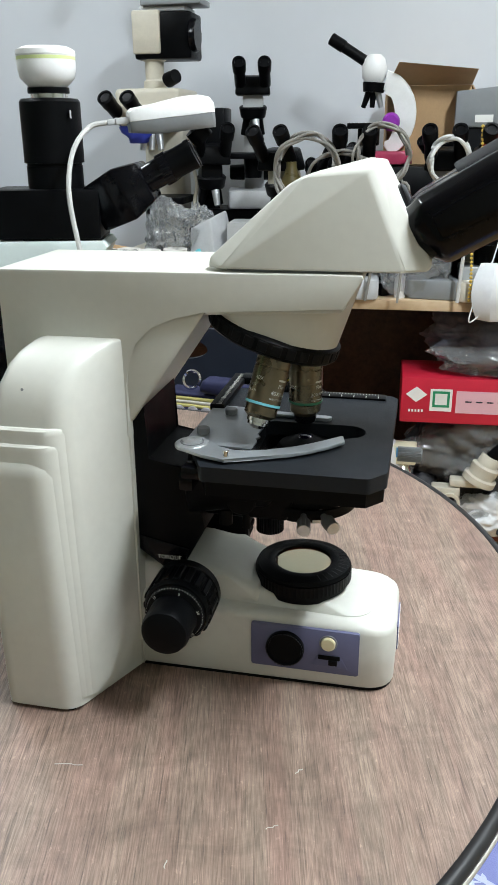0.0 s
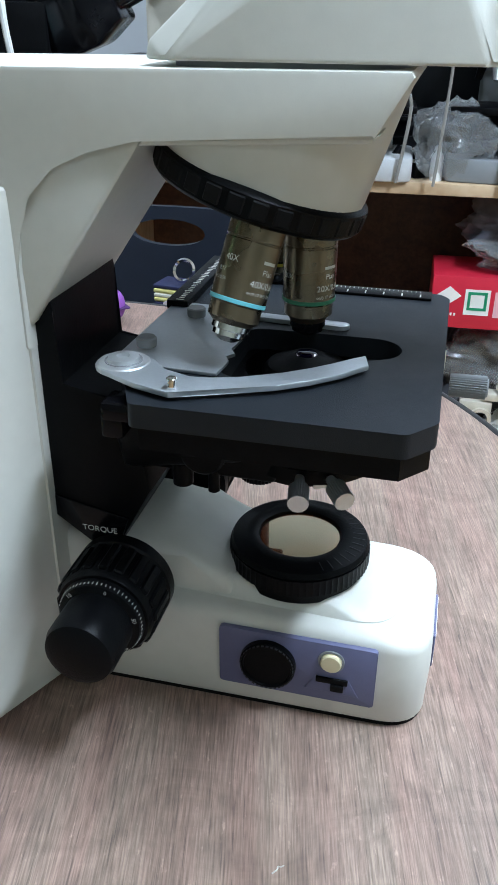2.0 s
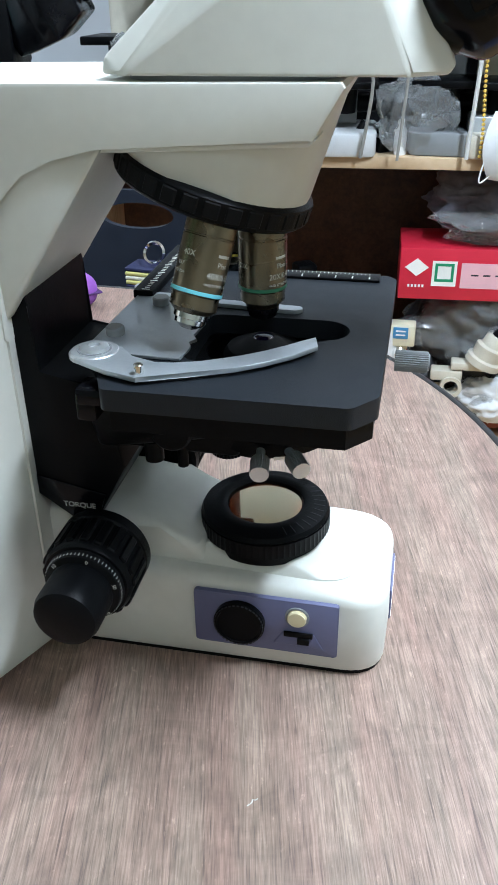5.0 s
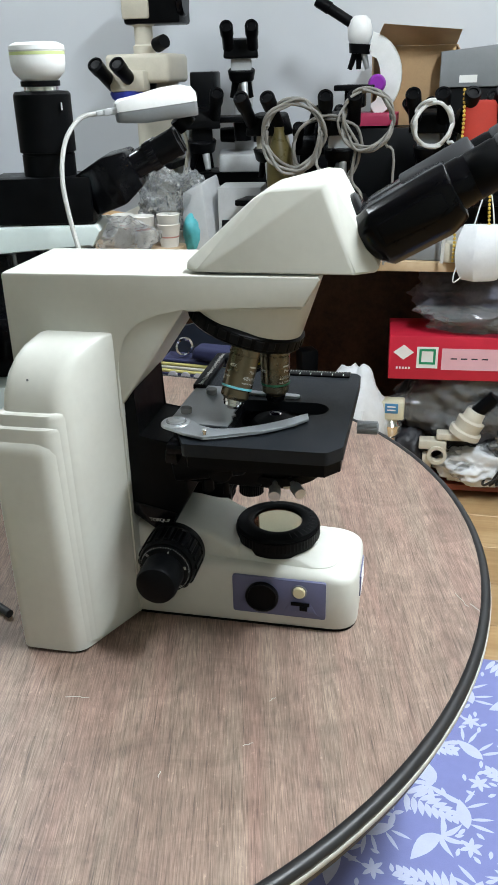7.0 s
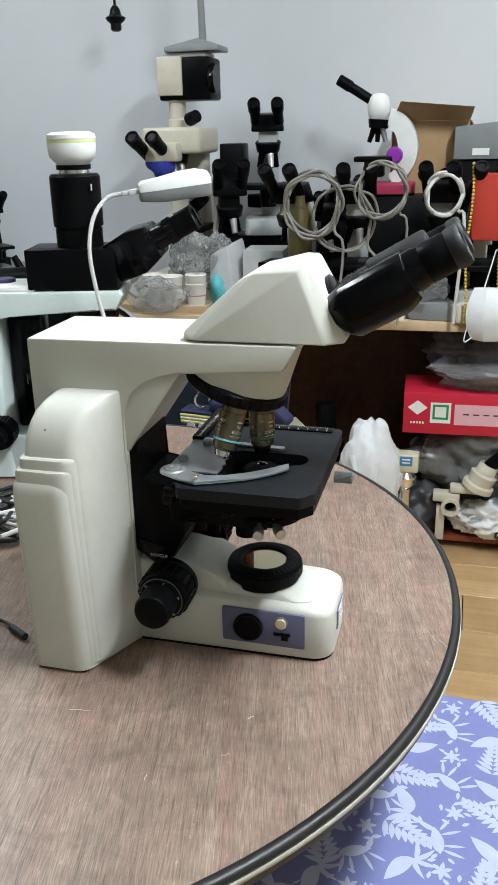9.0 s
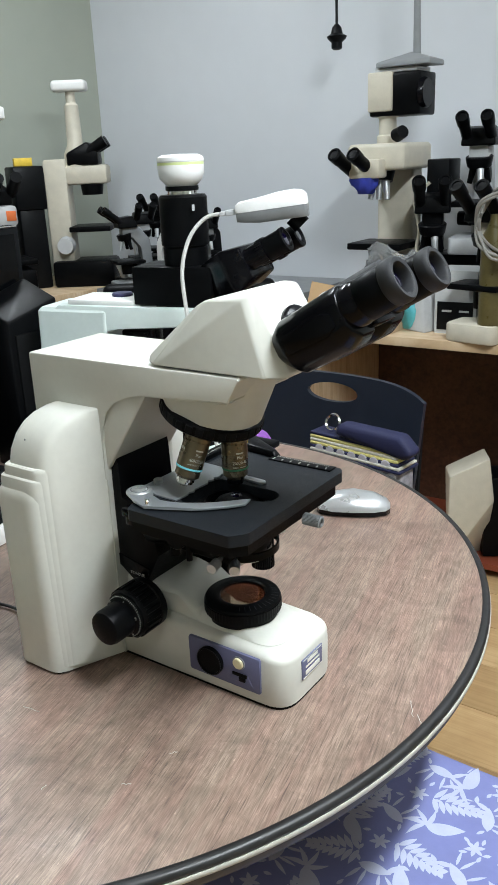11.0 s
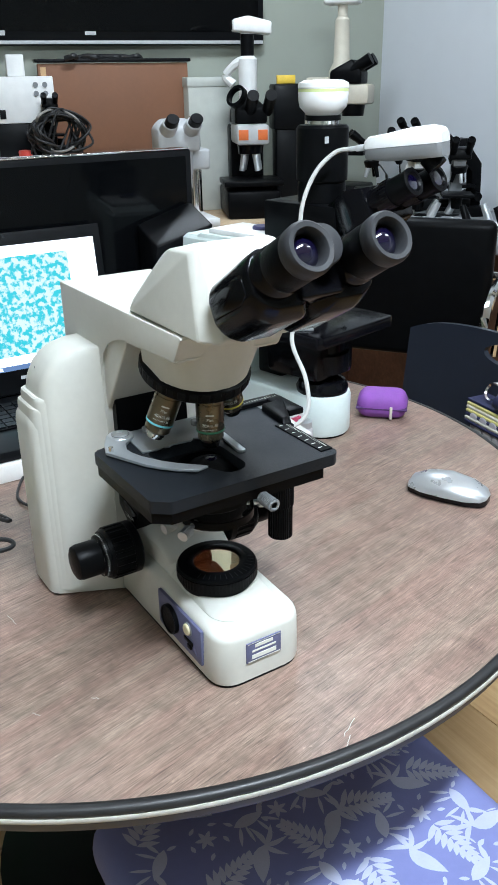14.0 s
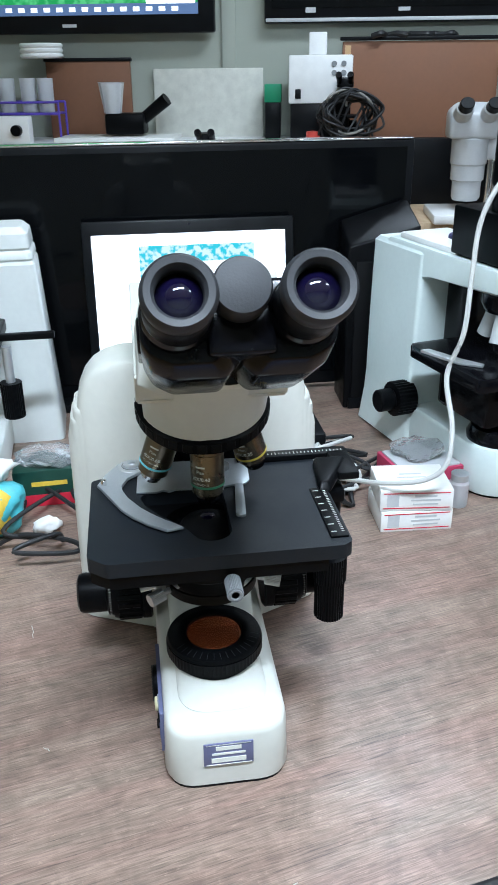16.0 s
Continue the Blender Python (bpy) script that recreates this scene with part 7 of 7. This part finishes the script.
part("case", bx(B(), (0, 0, 0.195), (0.14, 0.215, 0.15), 0.005), WHITE, ctl)
part("knob_block", bx(B(), (0, -0.01, 0.305), (0.05, 0.06, 0.07), 0.004), WHITE, ctl)
for k in range(4):
    part("socket", cy(B(), (0.069, 0.045 + 0.032 * (k % 2), 0.215 + 0.028 * (k // 2)), (0.073, 0.045 + 0.032 * (k % 2), 0.215 + 0.028 * (k // 2)), 0.009, n=14), GREYP, ctl)
part("switch", bx(B(), (0.071, -0.075, 0.15), (0.006, 0.02, 0.03), 0.002), DARKG, ctl)
bench_scope(lpos(0.69, 0.27), 0.69, 1.088, -18, "black binocular microscope wound with cables", BLACK, BLACK, 0.62, 25)
for k in range(18):
    rr = random.Random(80 + k)
    p0 = Vector((lpos(0.69, 0.33), 0.69, 1.10))
    pts = [p0 + Vector((rr.uniform(-0.02, 0.05), rr.uniform(0.05, 0.12) * math.cos(j * 0.8 + k), 0.075 + rr.uniform(0.04, 0.085) * math.sin(j * 0.8 + k))) for j in range(9)]
    pts[-1].z = 1.095
    tagged(fin("looped_cable", cable(B(), pts, 0.0042), BCABLE if k else CABLE2), "looped cable wound round a microscope", "cable", "looped cables")
tagged(fin("coral_pot", lathe(B(), [(0.02, 0), (0.024, 0.01), (0.022, 0.035), (0, 0.038)], pose(lpos(0.57, 0.34), 0.57, 1.088), 18), mat("coral_plastic", (0.65, 0.08, 0.06), 0.4)), "coral red plastic pot on the shelf", "pot")
ms = thing("black_head", "black inclined monocular head lying on papers", "microscope part", at=on_wall(-0.03, 0.22, 1.10))
part("paper_pad", bx(B(), (0, -0.05, -0.004), (0.20, 0.42, 0.016), 0.002), PAPER, ms)
part("body", bx(B(), (0, -0.02, 0.045), (0.09, 0.14, 0.07), 0.01), BLACK, ms)
part("eye_tube", cy(B(), (0.0, 0.04, 0.06), (0.02, 0.13, 0.125), 0.02, 0.022, 20), BLACK, ms)
cup2 = thing("plastic_cup", "clear plastic cup half filled with white tissue", "cup", at=on_wall(-0.095, 0.24, 1.18))
part("cup", lathe(B(), [(0.030, 0), (0.045, 0.10), (0.047, 0.10), (0.044, 0.098), (0.028, 0.003), (0, 0.003)], n=28), FROST, cup2)
part("tissue", crumple(B(), (0, 0, 0.03), (0.030, 0.030, 0.028), 2, 0.2, 3), PAPER, cup2)
for k, (y, w) in enumerate(((-0.52, 0), (-0.46, 0), (-0.385, 0), (-0.325, 0))):
    tb2 = thing("frosted_beaker", "frosted plastic beaker standing in a violet rack", "beaker", "beakers", on_wall(y, 0.22, 1.185))
    part("beaker", lathe(B(), [(0.026, 0), (0.028, 0.11), (0.026, 0.11), (0.024, 0.003), (0, 0.003)], n=24), FROST, tb2)
rk = thing("violet_rack", "violet wire rack holding beakers", "rack", at=on_wall(-0.42, 0.22, 1.088))
VIO = mat("violet_wire", (0.10, 0.06, 0.42), 0.4)
for z in (0.092, 0.13):
    for s in (-1, 1):
        part("rail", cy(B(), (s * 0.045, -0.17, z), (s * 0.045, 0.15, z), 0.004, n=8), VIO, rk)
part("floor_plate", bx(B(), (0, -0.01, 0.0945), (0.09, 0.32, 0.004)), VIO, rk)
for s in (-1, 1):
    for e in (-0.17, 0.15):
        part("post", cy(B(), (s * 0.045, e, 0), (s * 0.045, e, 0.13), 0.004, n=8), VIO, rk)
wx = thing("white_supply_box", "white supply box with a black knob", "box", at=on_wall(-0.45, 0.26, 1.088))
part("case", bx(B(), (0.08, 0.0, 0.045), (0.05, 0.18, 0.09), 0.004), WHITE, wx)
part("knob", cy(B(), (0.105, 0.05, 0.045), (0.125, 0.05, 0.045), 0.018, n=18), BLACK, wx)
for k in range(3):
    pl = thing("stacked_plate", "white disc stacked on a grey instrument", "disc", "stacked discs", on_wall(-0.33, 0.16, 1.358 + 0.016 * k))
    part("disc", lathe(B(), [(0.07, 0), (0.075, 0.005), (0.075, 0.011), (0.07, 0.016), (0, 0.016)], n=32), WHITE, pl)
bench_scope(lpos(0.22, 0.30), 0.22, 1.088 - 0.2, -10, "low black binocular microscope behind the television", BLACK, BLACK, 0.72, 20)

# stereo and upright microscopes on the counter
st = thing("stereo_microscope", "pale stereo microscope head on a stand", "microscope", at=pose(-2.00, 1.03, CZ, 0, 0, -12) @ Matrix.Diagonal((1.15, 1.15, 1, 1)))
part("foot", bx(B(), (0, 0, 0.015), (0.22, 0.20, 0.03), 0.006), WHITE, st)
part("post", cy(B(), (-0.06, 0.08, 0.03), (-0.06, 0.08, 0.36), 0.016, n=20), CHROME, st)
part("arm", bx(B(), (-0.03, 0.04, 0.22), (0.09, 0.13, 0.07), 0.01, 3), LGREY, st)
part("zoom_body", lathe(B(), [(0.034, 0.06), (0.040, 0.07), (0.040, 0.12), (0.046, 0.125), (0.046, 0.17), (0.050, 0.175), (0.050, 0.25), (0.040, 0.26)], n=32), LGREY, st)
part("head", hull(B(), [(x, y, z) for x in (-0.05, 0.05) for y in (-0.065, 0.065) for z in (0.25, 0.33)] + [(-0.03, y, 0.36) for y in (-0.04, 0.04)], 0.012), LGREY, st)
for s in (-1, 1):
    tt = part("eye_tube", cy(B(), (0.02, s * 0.036, 0.31), (0.085, s * 0.036, 0.345), 0.026, 0.024, 22, 0.003), LGREY, st)
    part("eyepiece", cy(B(), (0.083, s * 0.036, 0.344), (0.112, s * 0.036, 0.36), 0.020, 0.019, 20, 0.002), BLACK, tt)

sa = thing("research_microscope", "black research microscope with white camera tube and orange tags", "microscope", at=pose(-2.06, 1.37, CZ, 0, 0, -25))
part("foot", bx(B(), (0, 0, 0.05), (0.30, 0.20, 0.10), 0.012), BLACK, sa)
part("limb", bx(B(), (-0.10, 0, 0.19), (0.10, 0.13, 0.27), 0.015), BLACK, sa)
part("stage", bx(B(), (0.05, 0, 0.125), (0.20, 0.22, 0.02), 0.004), BLACK, sa)
part("arm", bx(B(), (0.0, 0, 0.293), (0.26, 0.12, 0.07), 0.012), LGREY, sa)
for s in (-1, 1):
    part("orange_tag", bx(B(), (0.131, s * 0.035, 0.293), (0.003, 0.035, 0.035), 0.002), ORANGE, sa)
part("turret", cy(B(), (0.05, 0, 0.262), (0.05, 0, 0.225), 0.05, 0.045, 24), BLACKG, sa)
for q in range(4):
    a = radians(90 * q + 30)
    part("objective", cy(B(), (0.05 + 0.028 * math.cos(a), 0.028 * math.sin(a), 0.228), (0.05 + 0.042 * math.cos(a), 0.042 * math.sin(a), 0.165), 0.013, 0.010, 14), STEEL, sa)
part("head", hull(B(), [(x, y, z) for x in (-0.08, 0.08) for y in (-0.06, 0.06) for z in (0.328, 0.38)] + [(0.0, 0, 0.44)], 0.01), BLACK, sa)
part("ring_handle", lathe(B(), [(0.030, -0.010), (0.040, -0.010), (0.040, 0.010), (0.030, 0.010)], pose(0.07, -0.05, 0.42, 60, 0, 40), 28, True), BLACK, sa)
for s in (-1, 1):
    part("eye_tube", cy(B(), (0.06, s * 0.032 + 0.03, 0.37), (0.16, s * 0.032 + 0.03, 0.425), 0.020, 0.021, 20), BLACK, sa)
part("camera_tube", lathe(B(), [(0.034, 0.40), (0.034, 0.545), (0.028, 0.550), (0.024, 0.555), (0.024, 0.636), (0.02, 0.640)], n=24), WHITE, sa)
part("black_tube", cy(B(), (0, 0, 0.553), (0, 0, 0.625), 0.0245, n=22), BLACK, sa)
part("white_shell", hull(B(), [(x, -0.055, z) for x in (-0.03, 0.03) for z in (0.634, 0.672)] + [(x, 0.085, z) for x in (-0.034, 0.034) for z in (0.622, 0.664)] + [(x, 0.0, 0.684) for x in (-0.03, 0.03)], 0.008), WHITE, sa)
part("camera_eye", cy(B(), (0.0, -0.052, 0.653), (0.0, -0.058, 0.653), 0.014, n=18), BLACK, sa)
part("white_side_arm", cable(B(), [(-0.02, -0.05, 0.46), (-0.03, -0.075, 0.49), (-0.01, -0.04, 0.53), (0, -0.01, 0.54)], 0.016), WHITE, sa)
part("yellow_tag", bx(B(), (-0.05, 0.15, 0.475), (0.02, 0.07, 0.03), 0.003), YPACK, sa)
part("lamp_house", bx(B(), (-0.08, 0.16, 0.38), (0.12, 0.12, 0.16), 0.008), DARKG, sa)
part("lamp_column", bx(B(), (-0.08, 0.16, 0.155), (0.10, 0.10, 0.31), 0.008), DARKG, sa)

sb = thing("research_microscope", "ivory tall research microscope with a long camera column", "microscope", at=pose(-1.93, 1.70, CZ, 0, 0, 35))
part("foot", bx(B(), (0, 0, 0.05), (0.24, 0.18, 0.10), 0.012), BLACK, sb)
part("limb", bx(B(), (-0.08, 0, 0.27), (0.09, 0.11, 0.42), 0.012), IVORY, sb)
part("arm", bx(B(), (0.0, 0, 0.42), (0.24, 0.10, 0.07), 0.012), IVORY, sb)
part("turret", cy(B(), (0.05, 0, 0.385), (0.05, 0, 0.345), 0.045, 0.04, 22), BLACK, sb)
part("head", hull(B(), [(x, y, z) for x in (-0.03, 0.09) for y in (-0.05, 0.05) for z in (0.455, 0.50)] + [(0.05, y, 0.54) for y in (-0.04, 0.04)], 0.008), BLACK, sb)
part("stage", bx(B(), (0.04, 0, 0.22), (0.16, 0.18, 0.02), 0.004), BLACK, sb)
part("focus_knob", cy(B(), (-0.06, -0.06, 0.16), (-0.06, -0.10, 0.16), 0.035, 0.03, 22), LGREY, sb)
part("column", lathe(B(), [(0.05, 0.45), (0.045, 0.50), (0.030, 0.53), (0.026, 0.67), (0.018, 0.68), (0.018, 0.72)], n=24), IVORY, sb)
part("top_camera", bx(B(), (0, 0, 0.738), (0.13, 0.07, 0.04), 0.012, 3), WHITE, sb)
for s in (-1, 1):
    part("eye_tube", cy(B(), (0.05, s * 0.03, 0.50), (0.12, s * 0.03, 0.54), 0.020, 0.022, 20), BLACK, sb)
for x, y, tn, sz, body in ((-1.76, 1.96, -70, 0.92, BLACK), (-1.66, 1.74, -35, 0.86, LGREY), (-1.52, 1.95, -110, 0.84, BLACK), (-1.38, 1.78, -40, 0.80, GREYP), (-1.62, 1.64, -120, 0.84, GREYP), (-1.46, 1.66, -20, 0.78, WHITE)):
    bench_scope(x, y, CZ, tn, "dusty " + ("black" if body is BLACK else "white" if body is WHITE else "grey") + " microscope crowded in the room's corner", body, BLACK, sz, 38, group="corner microscopes")
side = thing("side_counter", "pale counter in the corner of the room under dark microscopes", "counter", at=pose(0, 0, 0))
part("worktop", prism(B(), [(-1.80, 1.60), (-0.98, 1.60), (-0.98, 2.16), (-1.80, 2.12)], CZ - 0.03, CZ, "z", 0.002), GREYP, side)
part("carcase", prism(B(), [(-1.78, 1.66), (-1.0, 1.66), (-1.0, 2.15), (-1.78, 2.11)], 0, CZ - 0.03, "z"), DARKWOOD, side)
rs = random.Random(9)
for k in range(10):
    x, y = rs.uniform(-1.72, -1.05), rs.uniform(1.64, 1.76)
    sn = thing("instrument_part", "dusty instrument part lying on the corner counter", "part", "corner parts", pose(x, y, CZ, 0, 0, rs.uniform(0, 180)))
    part("block", bx(B(), (0, 0, 0.02), (rs.uniform(0.05, 0.10), 0.045, 0.04), 0.005), rs.choice((DARKG, LGREY, WHITE, DARKG)), sn)
    part("stub", cy(B(), (0, 0, 0.038), (0.02, 0.015, 0.09), 0.014, 0.011, 14), rs.choice((BLACK, STEEL)), sn)

# ---- office chair behind the second microscope ----
och = thing("office_chair", "black office chair with chrome arm rails", "chair", at=pose(-0.98, 1.17, 0, 0, 0, 35))
part("backrest", bx(B(), (0, 0.0, 0.80), (0.50, 0.05, 0.38), 0.024, 4), BLACK, och)
part("seat", bx(B(), (0, -0.24, 0.46), (0.48, 0.46, 0.08), 0.03, 4), BLACK, och)
for s in (-1, 1):
    part("arm_rail", cable(B(), [(s * 0.27, 0.03, 0.62), (s * 0.285, 0.0, 0.84), (s * 0.285, -0.10, 0.87), (s * 0.285, -0.36, 0.86), (s * 0.27, -0.40, 0.70), (s * 0.24, -0.36, 0.47)], 0.011), CHROME, och)
part("back_rail", cable(B(), [(-0.27, 0.035, 0.84), (0.0, 0.045, 0.83), (0.27, 0.035, 0.84)], 0.011), CHROME, och)
part("column", cy(B(), (0, -0.24, 0.06), (0, -0.24, 0.42), 0.03, n=18), CHROME, och)
for k in range(5):
    a = radians(72 * k)
    part("foot", hull(B(), [(0.03 * math.cos(a + 1.57) * q, -0.24 + 0.03 * math.sin(a + 1.57) * q, z) for q in (-1, 1) for z in (0.05, 0.09)] + [(0.28 * math.cos(a), -0.24 + 0.28 * math.sin(a), z) for z in (0.0, 0.05)]), DARKG, och)

# ---- floor boards ----
floor_ob = bpy.data.objects["floor"]
plank_mesh = {}
for c in range(28):
    for k in range(-1, 5):
        y0, x0 = -2.50 + 0.19 * (c - 1), -2.45 + 1.30 * k + 0.40 * ((c - 1) % 3)
        a, b = max(x0 - 0.65, left_x(y0) - 0.06), min(x0 + 0.65, 2.62)
        if b - a < 0.04 or y0 > back_y((a + b) / 2) + 0.05:
            continue
        size = round(b - a, 2)
        if size not in plank_mesh:
            ob = fin("plank", bx(B(), (0, 0, -0.006), (size - 0.003, 0.1885, 0.012), 0.0012, 1), FLOORWOOD, floor_ob)
            plank_mesh[size] = ob.data
        else:
            ob = new("plank", plank_mesh[size])
            ob.parent = floor_ob
        ob.location = ((a + b) / 2, y0, 0)
